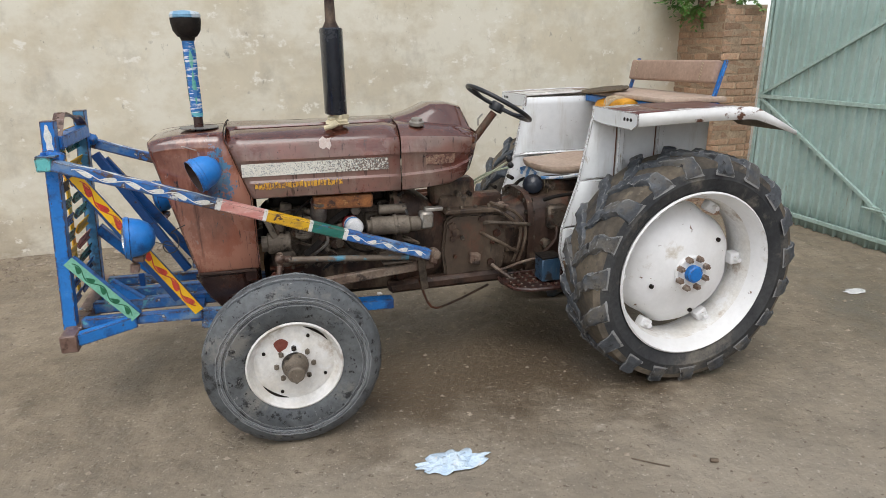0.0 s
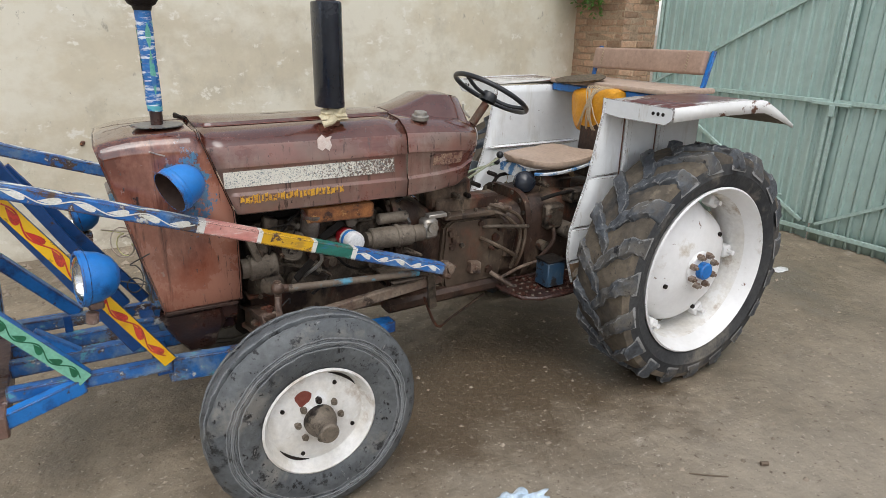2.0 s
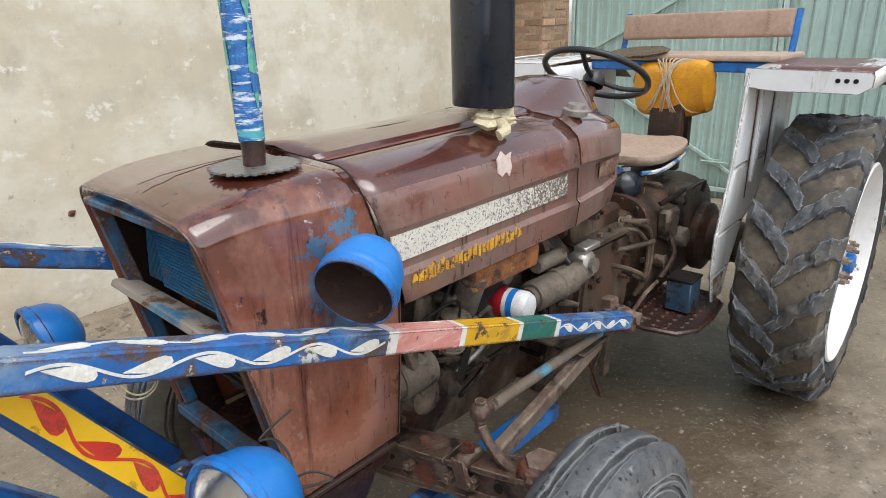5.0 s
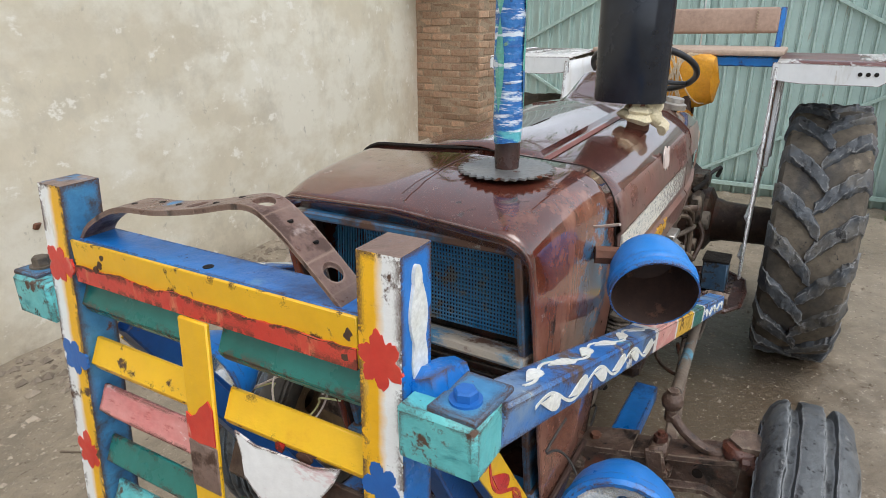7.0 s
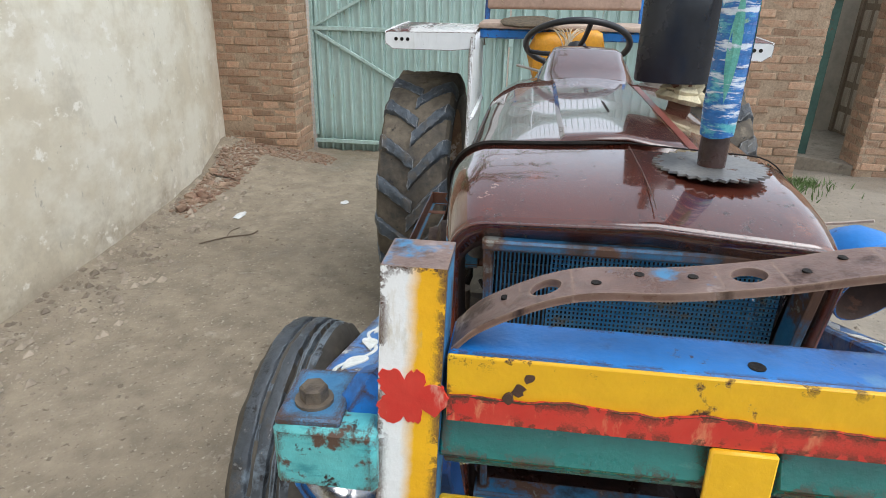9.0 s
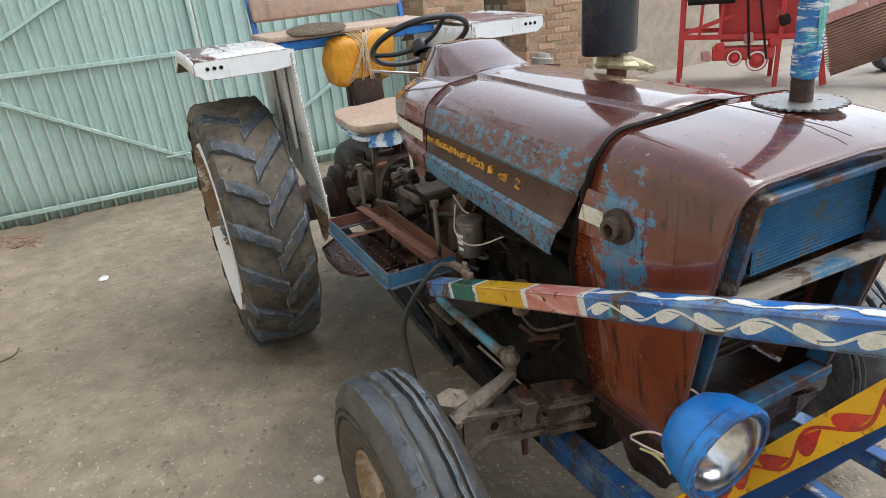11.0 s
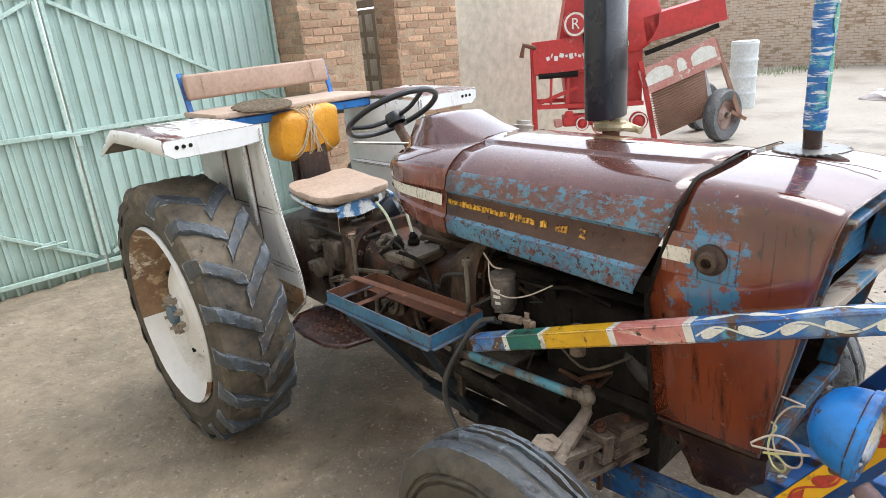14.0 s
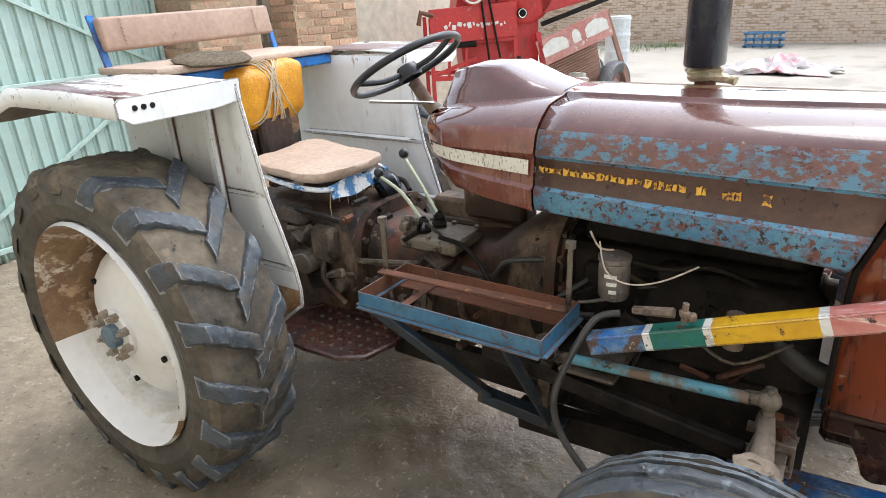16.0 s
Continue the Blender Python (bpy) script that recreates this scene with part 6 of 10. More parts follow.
# dark cracks in the paint along the border and under the rail
for k, (ya_, yb_) in enumerate(((-0.242, -0.13), (-0.10, -0.02), (0.005, 0.11), (0.13, 0.24))):
    ys = [ya_ + (yb_ - ya_) * j / 16 for j in range(17)]
    bm = B()
    loft(bm, [[(-3.0592, y, 1.3705 + 0.0055 * noise.noise((y * 17, 1, 0)) + 0.003 * noise.noise((y * 60, 4, 0)) + d_ * (0.0022 * abs(noise.noise((y * 40, k, 2))) + 0.0002)) for d_ in (-1, 1)] for y in ys], closed=False)
    part("paint_crack", bm, scar, rail, smooth=0)
random.seed(8)
for y_, z_, l_, x_ in ((0.178, 1.392, 0.006, -3.0566), (0.186, 1.380, 0.007, -3.0566), (0.194, 1.372, 0.006, -3.0591), (-0.228, 1.358, 0.006, -3.0591), (-0.232, 1.384, 0.010, -3.0566)):
    o = [(y_ + 0.006 * math.cos(t) * random.uniform(0.5, 1.2), z_ + l_ * 0.85 * math.sin(t) * random.uniform(0.6, 1.2)) for t in (2 * math.pi * k / 11 for k in range(11))]
    part("rust_scar", prism(B(), o, x_, x_ + 0.003, "x"), scar, rail, smooth=0)
part("bolt_hole", cyl(B(), (-3.03, 0.0, 1.403), (-3.03, 0.0, 1.4056), 0.007, 12), grime_and_shade, rail)
# slats between the posts, either side of a middle strap
LOUVRE = Euler((0, 0.45, 0)).to_matrix()
rows = [(1.325, green, green), (1.232, yellow, yellow), (1.154, pink, grime_brown), (1.066, green, green), (0.985, teal, blue), (0.905, yellow, green), (0.825, pink, yellow), (0.745, green, teal), (0.665, blue, blue), (0.585, blue_dark, blue_dark)]
for z, right, left in rows:
    for s, mt in ((1, right), (-1, left)):
        xx = post_x(z) + 0.017
        bm = box(B(), (xx, s * 0.138, z), (0.008, 0.222, 0.042), LOUVRE, 0.002)
        box(bm, (xx - 0.003, s * 0.136, z - 0.025), (0.006, 0.218, 0.014), Euler((0, -0.62, 0)).to_matrix(), 0.001)
        part("guard_slat", bm, mt, guard)
bm = beam(B(), (post_x(1.345) + 0.002, 0.006, 1.345), (post_x(0.56) + 0.002, 0.006, 0.56), 0.052, 0.007, (1, 0, 0), 0.002)
strap = part("middle_strap", bm, yellow, guard)
o = [(-0.019, 1.175), (-0.019, 1.228), (-0.012, 1.240), (-0.004, 1.232), (0.004, 1.226), (0.012, 1.214), (0.022, 1.208), (0.031, 1.212), (0.031, 1.175), (0.010, 1.172)]
loft(bm := B(), [[(post_x(z) - 0.002 - d_, y, z) for y, z in o] for d_ in (0.0, 0.002)])
part("red_patch", bm, red_flat, strap, smooth=0)
part("brown_patch", beam(B(), (post_x(1.172) - 0.002, 0.006, 1.172), (post_x(1.10) - 0.002, 0.006, 1.10), 0.0525, 0.004, (1, 0, 0)), rust_paint, strap)
# torn white plate hanging from the yellow slat
bm = B()
o = [(-0.050, 1.208), (-0.090, 1.204), (-0.14, 1.208), (-0.18, 1.206), (-0.216, 1.213), (-0.207, 1.192), (-0.199, 1.180), (-0.171, 1.144), (-0.140, 1.137), (-0.111, 1.132), (-0.090, 1.144), (-0.072, 1.155), (-0.064, 1.184)]
rows_ = []
for d in (0, 0.003):
    rows_.append([(post_x(z) + 0.004 - d - 0.10 * (1.21 - z) - 0.006 * math.sin((y + 0.2) * 22), y, z) for y, z in o])
loft(bm, rows_)
part("bent_plate", bm, white_torn, guard, "torn and bent white painted plate with pink underpaint")
for y_, z_, r_, m_ in ((-0.120, 1.206, 0.012, red), (-0.158, 1.203, 0.014, rust), (-0.17, 1.214, 0.009, rust)):
    o = [(y_ + r_ * math.cos(t) * (0.7 + 0.5 * noise.noise((t, y_ * 30, 1))), z_ + r_ * 0.8 * math.sin(t) * (0.8 + 0.4 * noise.noise((t, z_ * 30, 3)))) for t in (2 * math.pi * k / 12 for k in range(12))]
    part("paint_scrap", prism(B(), o, post_x(z_) + 0.008, post_x(z_) + 0.012, "x"), m_, guard, smooth=0)
# stub cross tubes that carry the side bars and feet
for s in (-1, 1):
    part("cross_stub", beam(B(), (-3.044, s * 0.300, 1.302), (-3.044, s * 0.390, 1.302), 0.062, 0.064, bev=0.005), [teal, rust_paint], guard, "teal painted square tube end")
    if s < 0:
        for f in guard.children[-1].data.polygons:
            if f.normal.y < -0.5:
                f.material_index = 1
    part("blue_weld", shake(box(B(), (-3.010, s * 0.315, 1.325), (0.075, 0.05, 0.05), Euler((s * 0.5, 0.3, 0)).to_matrix(), 0.012), 0.008, 30), blue, guard)
part("lower_cross_tube", beam(B(), (-3.075, -0.445, 0.465), (-3.075, 0.445, 0.465), 0.075, 0.085, bev=0.006), rust_paint, guard, "rusty square cross tube with chipped paint")
# arched strap with holes over the rail
path = [(0.243, 1.405), (0.215, 1.432), (0.150, 1.462), (0.070, 1.470), (0.0, 1.482), (-0.085, 1.500), (-0.125, 1.485), (-0.165, 1.452), (-0.235, 1.385)]
pl = smooth_path([Vector((0, a, b)) for a, b in path], 10)
bm = B()


def strap_at(d):
    acc = 0.0
    for a, b in zip(pl, pl[1:]):
        L = (b - a).length
        if acc + L >= d or b is pl[-1]:
            return a + (b - a) * min(1, (d - acc) / L)
        acc += L


Ls = sum((b - a).length for a, b in zip(pl, pl[1:]))
holes = [0.09, 0.245, 0.36, 0.475]
cuts = sorted({0.0, Ls, *[h - 0.022 for h in holes], *[h + 0.022 for h in holes]})
xc, hw = -3.018, 0.024
for a, b in zip(cuts, cuts[1:]):
    mid = (a + b) / 2
    if any(abs(mid - h) < 0.01 for h in holes):
        n = 32
        outer, inner = [], []
        for k in range(n):
            t = 2 * math.pi * k / n
            cx, cd = math.cos(t), math.sin(t)
            m = max(abs(cx), abs(cd))
            po, pi_ = strap_at(mid + cd / m * (b - a) / 2), strap_at(mid + cd * 0.013)
            outer.append((xc + cx / m * hw, po.y, po.z)), inner.append((xc + cx * 0.013, pi_.y, pi_.z))
        dn = Vector((0, 0, -0.007))
        rg = [outer, inner, [Vector(x) + dn for x in inner], [Vector(x) + dn for x in outer]]
        loft(bm, rg + [outer], caps=False)
    else:
        m = max(1, int((b - a) / 0.008))
        rg = []
        for k in range(m + 1):
            pt = strap_at(a + (b - a) * k / m)
            rg.append([(xc - hw, pt.y, pt.z), (xc + hw, pt.y, pt.z), (xc + hw, pt.y, pt.z - 0.007), (xc - hw, pt.y, pt.z - 0.007)])
        loft(bm, rg, caps=False)
bmesh.ops.remove_doubles(bm, verts=bm.verts, dist=0.0005)
arch = part("arched_strap", bm, rust_paint, guard, "rusty drilled flat strap bent into an arch", smooth=25)
for d_, dx in ((0.055, 0.006), (0.13, -0.006), (0.165, 0.010), (0.205, 0.004), (0.285, -0.004), (0.315, 0.010), (0.40, 0.0), (0.435, 0.008)):
    pt = strap_at(d_)
    part("bolt_hole", cyl(B(), (xc + dx, pt.y, pt.z - 0.002), (xc + dx, pt.y, pt.z + 0.0006), 0.0042, 10), grime_and_shade, arch)


# side bars and struts with painted vines
def vine(parent, p, q, up, off, width, mt, n, phase=0.0, leaf=0.5):
    """A wavy stem with pointed leaves lying on the face of a bar from p to q; off lifts it off the axis."""
    p, q, up, off = Vector(p), Vector(q), Vector(up), Vector(off)
    d = (q - p).normalized()
    v = (up - d * d.dot(up)).normalized()
    nrm = off.normalized()
    L = (q - p).length
    bm = B()
    m = n * 12
    prev = []
    for i in range(m + 1):
        f = i / m
        c = p + (q - p) * f + off + v * width * 0.27 * math.sin(2 * math.pi * n * f / 2 + phase)
        w = width * 0.045
        prev.append([c + v * w, c - v * w, c - v * w + nrm * 0.0012, c + v * w + nrm * 0.0012])
    loft(bm, prev)
    for k in range(n):
        f = (k + 0.5) / n
        up_ = 1 if k % 2 else -1
        c = p + (q - p) * f + off - v * up_ * width * 0.06 + d * 0.0
        ll, lw = L / n * leaf, width * 0.34
        o = []
        for j in range(14):
            t = 2 * math.pi * j / 14
            a = math.cos(t)
            o.append(c + d * (a * ll * 0.5) + v * up_ * (lw * math.sin(t) * (0.55 + 0.45 * a) + lw * 0.35 * a + width * 0.05))
        loft(bm, [o, [x + nrm * 0.0016 for x in o]])
    return part("painted_vine", bm, mt, parent, smooth=0)


wire_yellow = material("pale_yellow_wire", (0.62, 0.60, 0.28), None, 0.5, scale=20)


def painted_bar(name, p, q, w, h, segs, label, up=(0, 0, 1)):
    """Square tube whose length is painted in stretches: rows of start, end, material index."""
    p, q = Vector(p), Vector(q)
    R = along(p, q, up)
    bm = B()
    L = (q - p).length
    cutsf = sorted({0.0, 1.0, *[a for a, b, m in segs], *[b for a, b, m in segs]})
    fine = []
    for a, b in zip(cutsf, cutsf[1:]):
        fine += [a + (b - a) * k / 4 for k in range(4)]
    fine.append(1.0)
    rings = []
    e = 0.004
    for f in fine:
        c = p + (q - p) * f
        rings.append([c + R @ Vector((0, a, b)) for a, b in ((-w / 2, -h / 2 + e), (-w / 2 + e, -h / 2), (w / 2 - e, -h / 2), (w / 2, -h / 2 + e), (w / 2, h / 2 - e), (w / 2 - e, h / 2), (-w / 2 + e, h / 2), (-w / 2, h / 2 - e))])
    loft(bm, rings)
    bm.faces.ensure_lookup_table()
    inv = R.transposed()
    for f in bm.faces:
        t = (inv @ (f.calc_center_median() - p)).x / L
        for a, b, mi in segs:
            if a <= t <= b:
                f.material_index = mi
    return part(name, bm, [bar_blue, rust_paint, bar_white, bar_pink, bar_yellow, bar_green], tractor, label, smooth=30), R


BARE = (0.085, 0.045, 0.03)
stub_purple = material("dull_purple_brown_stub", (0.135, 0.085, 0.10), (0.21, 0.145, 0.15), 0.5, scale=14, bump=0.3, chips=[((0.06, 0.035, 0.03), 0.40, 20, 0.7, ALL)])
bar_white = material("scratched_white_bar_paint", (0.72, 0.71, 0.68), (0.60, 0.58, 0.52), 0.4, scale=9, bump=0.25, bscale=26, grain=0.1, chips=[((0.40, 0.36, 0.30), 0.40, 16, 0.6, (0.6, 2, 2), 0.08), (BARE, 0.36, 24, 0.8, ALL)], edge=(BARE, 0.010, 0.60))
bar_pink = material("scratched_pink_bar_paint", (0.50, 0.15, 0.13), (0.62, 0.34, 0.29), 0.45, scale=6, bump=0.3, bscale=26, grain=0.15, stretch=(0.5, 2, 2), chips=[((0.72, 0.62, 0.55), 0.42, 12, 0.5, (0.4, 2.5, 2.5), 0.08), ((0.40, 0.035, 0.03), 0.40, 9, 0.5, (0.6, 2, 2), 0.08), (BARE, 0.37, 22, 0.8, ALL)], edge=(BARE, 0.012, 0.62))
bar_yellow = material("scratched_yellow_bar_paint", (0.72, 0.42, 0.012), (0.60, 0.33, 0.012), 0.4, scale=6, bump=0.3, bscale=26, grain=0.1, chips=[((0.44, 0.25, 0.03), 0.42, 10, 0.5, (0.6, 2, 2), 0.10), (BARE, 0.375, 20, 0.8, ALL)], edge=(BARE, 0.012, 0.62))
bar_green = material("scratched_green_bar_paint", (0.010, 0.115, 0.085), (0.03, 0.19, 0.15), 0.38, scale=7, bump=0.3, bscale=26, grain=0.15, stretch=(0.5, 2, 2), chips=[((0.02, 0.13, 0.33), 0.42, 9, 0.5, (0.6, 2, 2), 0.08), ((0.22, 0.36, 0.30), 0.38, 18, 0.5, (0.5, 2, 2), 0.08), (BARE, 0.375, 20, 0.8, ALL)], edge=(BARE, 0.012, 0.60))


for s in (-1, 1):
    f = mirrored(s)
    p = f(-3.012, 0.362, 1.296)
    q = f(-1.325, 0.438, 0.735) if s < 0 else f(-1.660, 0.438, 0.818)
    L = 1.0 if s < 0 else 1.24
    # the stretches of paint, as shares of the bar
    base = [(0.39, 0.405, 2), (0.405, 0.515, 3), (0.515, 0.525, 2), (0.525, 0.64, 4), (0.64, 0.65, 2), (0.65, 0.738, 5), (0.738, 0.75, 2)] if s < 0 else \
           [(0.0, 0.015, 1), (0.472, 0.487, 2), (0.487, 0.62, 3), (0.62, 0.634, 2), (0.634, 0.785, 4), (0.785, 0.798, 2), (0.798, 0.885, 5), (0.885, 0.898, 2)]
    bar, R = painted_bar("side_bar", p, q, 0.056, 0.050, base, "long square guard bar painted with vines and colour bands")
    P, Q = Vector(p), Vector(q)
    off = R @ Vector((0, 0.0284, 0))
    if (off.y > 0) != (s > 0):
        off = -off
    e1 = 0.385 if s < 0 else 0.468
    vine(bar, P + (Q - P) * 0.045, P + (Q - P) * e1, (0, 0, 1), off, 0.050, white_line, 6 if s < 0 else 7, 0.4, 0.68)
    vine(bar, P + (Q - P) * 0.045, P + (Q - P) * e1, (0, s, 0), R @ Vector((0, 0, 0.0254)), 0.048, white_line, 6, 1.0, 0.66)
    if s < 0:
        vine(bar, P + (Q - P) * 0.75, P + (Q - P) * 0.985, (0, 0, 1), off, 0.044, white_line, 5, 0.2, 0.58)
    hb = 0.057 if s < 0 else 0.060
    bm = cyl(cyl(B(), P + Vector((-0.03, 0, 0.03)), P + Vector((-0.03, 0, 0.0465)), 0.017, 16), P + Vector((-0.03, 0, 0.03)), P + Vector((-0.03, 0, hb)), 0.0125, 6, 0, 0.002)
    part("bolt_plate", box(B(), P + Vector((-0.018, 0, 0.0385)), (0.080, 0.056, 0.008), Euler((0, 0.04, 0.05 * s)).to_matrix(), 0.002), blue_old, bar)
    part("bar_bolt", bm, grime if s > 0 else blue_flat, bar)
    # yellow strut with red leaves
    p, q, wide = f(-2.955, 0.288, 1.235 if s < 0 else 1.212), f(-2.500, 0.318, 0.52) if s < 0 else f(-2.512, 0.316, 0.532), 0.050 if s < 0 else 0.052
    thick = 0.022
    p, q = Vector(p) + Vector((0, s * (0.0225 - thick / 2), 0)), Vector(q) + Vector((0, s * (0.0225 - thick / 2), 0))
    st = part("yellow_strut", beam(B(), p, q, thick, wide, (1, 0, 0.4), 0.003), blue_dark, tractor, "sloping strut, yellow with red leaves outside")
    R = along(p, q, (1, 0, 0.4))
    off = R @ Vector((0, 1, 0))
    off = off if off.y * s > 0 else -off
    part("yellow_face", beam(B(), p + off * (thick / 2 + 0.001), q + off * (thick / 2 + 0.001), 0.003, wide - 0.0005, (1, 0, 0.4), 0), yellow, st)
    vine(st, p + (q - p) * 0.04, p + (q - p) * 0.96, (1, 0, 0.4), off * (thick / 2 + 0.0027), wide + 0.010, red, 8, 0.3, 0.72)
    # green strut
    p, q = f(-3.045, 0.296, 0.835), f(-2.790, 0.322, 0.525)
    st = part("green_strut", beam(B(), p, q, 0.045, 0.054, (1, 0, 0.8), 0.003), blue, tractor, "short strut, light green with dark leaves outside")
    off = along(p, q, (1, 0, 0.8)) @ Vector((0, 1, 0))
    off = off if off.y * s > 0 else -off
    part("green_face", beam(B(), Vector(p) + off * 0.0235, Vector(q) + off * 0.0235, 0.003, 0.0535, (1, 0, 0.8), 0), green_pale, st)
    vine(st, Vector(p) + (Vector(q) - Vector(p)) * 0.05, Vector(p) + (Vector(q) - Vector(p)) * 0.95, (1, 0, 0.8), off * 0.0252, 0.054, green_leaf_paint, 5, 0.3, 0.6)
    # base rails
    part("base_rail", beam(B(), f(-3.04, 0.30, 0.512), f(-2.49, 0.30, 0.495), 0.045, 0.05), bar_blue, tractor)
    part("base_channel", beam(B(), f(-2.50, 0.285, 0.462), f(-2.00, 0.27, 0.415), 0.055, 0.10), bar_blue, tractor)
    part("base_channel", beam(B(), f(-2.00, 0.27, 0.415) if s > 0 else (-2.00, -0.275, 0.445), f(-1.35, 0.245, 0.365) if s > 0 else (-1.50, -0.275, 0.422), 0.075 if s < 0 else 0.055, 0.055 if s < 0 else 0.10), blue if s < 0 else grime_and_shade, tractor)
    part("foot_brace", beam(B(), f(-3.05, 0.40, 0.470), f(-2.80, 0.318, 0.500), 0.045, 0.06), blue, tractor)
    # blue inner stays from the post top to the base
    part("inner_stay", beam(B(), f(-2.985, 0.262, 1.25), f(-2.60, 0.235, 0.56), 0.035, 0.045, (1, 0, 0.4)), blue_dark, tractor)
    # lower lamps on the yellow struts
    deep = 1.0 if s < 0 else 0.80
    c = Vector((-2.715, 0.425, 0.962) if s > 0 else (-2.725, -0.462, 0.962))
    d = Vector((-0.97, -0.17, 0.08) if s < 0 else (-0.98, -0.02, -0.12)).normalized()
    bm = lathe(B(), [(0.001, -0.098 * deep), (0.035, -0.092 * deep), (0.066, -0.070 * deep), (0.084, -0.035 * deep), (0.090, 0.0), (0.090, 0.020)], c, d, 28)
    lathe(bm, [(0.0905, 0.008), (0.095, 0.011), (0.095, 0.028), (0.090, 0.034), (0.083, 0.032), (0.083, 0.02)], c, d, 28)
    lamp = part("work_lamp", bm, blue, tractor, "round bright blue work lamp with clear lens")
    part("reflector", lathe(B(), [(0.010, -0.055), (0.045, -0.042), (0.070, -0.012), (0.082, 0.020)], c, d, 28), reflector, lamp)
    part("lens", lathe(B(), [(0.082, 0.022), (0.070, 0.034), (0.040, 0.042), (0.001, 0.045)], c, d, 28), lens, lamp).visible_shadow = False
    bm = box(B(), c + Vector((0.01, -s * 0.02, -0.105)), (0.05, 0.05, 0.03), None, 0.006)
    beam(bm, c + Vector((0.01, 0, -0.112)), (c.x + 0.015, s * 0.322, 0.852), 0.035, 0.010)
    if s < 0:
        cyl(bm, c + Vector((-0.005, 0, -0.125)), c + Vector((-0.012, 0.0, -0.165)), 0.021, 10, 0, 0.004)
    else:
        part("bracket_stub", cyl(B(), c + Vector((-0.025, 0.0, -0.118)), c + Vector((-0.075, 0.018, -0.158)), 0.020, 14, 0, 0.004, r2=0.026), stub_purple, lamp, "purple-brown round stub")
    part("lamp_bracket", bm, rust_paint, lamp)
    w0 = c + Vector((0.09, 0, -0.03 if s < 0 else -0.105))
    # loose loops of wire behind the lamp
    for j, rr in enumerate((0.045, 0.032) if s > 0 else (0.03,)):
        pts = [w0 + Vector((-0.02, 0, 0.01))] + [w0 + Vector((0.055 + 0.012 * j + rr * math.cos(a_ * 0.5 + j), -s * (0.012 * a_ - 0.02), -0.045 - 0.02 * j + rr * 1.35 * math.sin(a_ * 0.5 + j))) for a_ in range(1, 17 - 4 * j)] + [w0 + Vector((0.12, -s * 0.16, 0.03 - 0.08 * j))]
        part("lamp_wire", tube(B(), pts, 0.0026, 6, curve=3), (wire_white if j == 0 else wire_yellow) if s > 0 else hose_mat, lamp)
# middle rails of the base, cross pieces
for y in (-0.07, 0.10):
    part("base_rail", beam(B(), (-3.04, y, 0.50), (-2.30, y, 0.49), 0.05, 0.06), bar_blue, tractor)
part("base_cross", beam(B(), (-2.52, -0.32, 0.478), (-2.52, 0.32, 0.478), 0.06, 0.04), blue_dark, tractor)
part("base_cross", beam(B(), (-2.95, -0.05, 0.62), (-2.80, -0.07, 0.50), 0.04, 0.05), blue, tractor)
part("base_tab", beam(B(), (-2.83, 0.12, 0.50), (-2.83, 0.12, 0.60), 0.012, 0.03, (1, 0, 0)), blue_dark, tractor)
# upper lamp shell on the left flank of the nose (empty housing)
c = Vector((-2.388, -0.403, 1.232))
d = Vector((-0.86, -0.36, -0.34)).normalized()
bm = lathe(B(), [(r_ * 0.845, a_ * 0.88) for r_, a_ in ((0.001, -0.088), (0.040, -0.082), (0.068, -0.058), (0.084, -0.025), (0.091, 0.015), (0.093, 0.060), (0.089, 0.060), (0.085, 0.015), (0.06, -0.05), (0.001, -0.07))], c, d, 30)
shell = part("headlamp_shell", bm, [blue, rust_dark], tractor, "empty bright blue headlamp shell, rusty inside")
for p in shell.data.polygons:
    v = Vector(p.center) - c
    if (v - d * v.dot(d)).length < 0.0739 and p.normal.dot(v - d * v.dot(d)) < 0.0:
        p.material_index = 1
part("shell_ring", lathe(B(), [(0.0777, 0.018), (0.0805, 0.022), (0.0805, 0.031), (0.0777, 0.035)], c, d, 30), blue, shell)
bm = tube(B(), [c - d * 0.05, (-2.38, -0.295, 1.25)], 0.018, 8)
part("shell_mount", bm, rust, shell)
part("stiff_wire", tube(B(), [(-2.42, -0.30, 1.32), (-2.45, -0.33, 1.335), (-2.475, -0.36, 1.350)], 0.0028, 5), wire_white, nose)
# right flank: lamp boss and cream badge on a blue plate
FLANK = Euler((0, -0.05, 0.090)).to_matrix()
part("lamp_plate", box(B(), (-2.332, 0.3262, 1.222), (0.180, 0.009, 0.112), FLANK, 0.0042, seg=3), nose_paint, nose)
bm = lathe(B(), [(0.038, 0.0), (0.038, 0.012), (0.026, 0.018), (0.023, 0.034), (0.013, 0.035), (0.011, 0.012), (0.001, 0.012)], (-2.363, 0.328, 1.222), (-0.09, 1, 0), 24)
part("lamp_boss", bm, grime_brown, nose)
part("cream_badge", box(B(), (-2.278, 0.3318, 1.222), (0.074, 0.008, 0.040), FLANK, 0.001), cream_whole, nose)

cap_paint = material("blue_white_cap_paint", (0.55, 0.62, 0.66), (0.16, 0.34, 0.50), 0.45, scale=9, mix=(0.46, 0.54), bump=0.2, chips=[(GRIME, 0.36, 14, 0.6, ALL)])
tape_leaf = material("printed_green_tape", (0.09, 0.36, 0.31), (0.17, 0.44, 0.33), 0.2, 0.3, scale=20, bump=0.6, bscale=30, chips=[((0.62, 0.70, 0.74), 0.37, 24, 0.25, (0.5, 0.5, 3.5), 0.06), ((0.04, 0.17, 0.42), 0.36, 18, 0.3, ALL)])
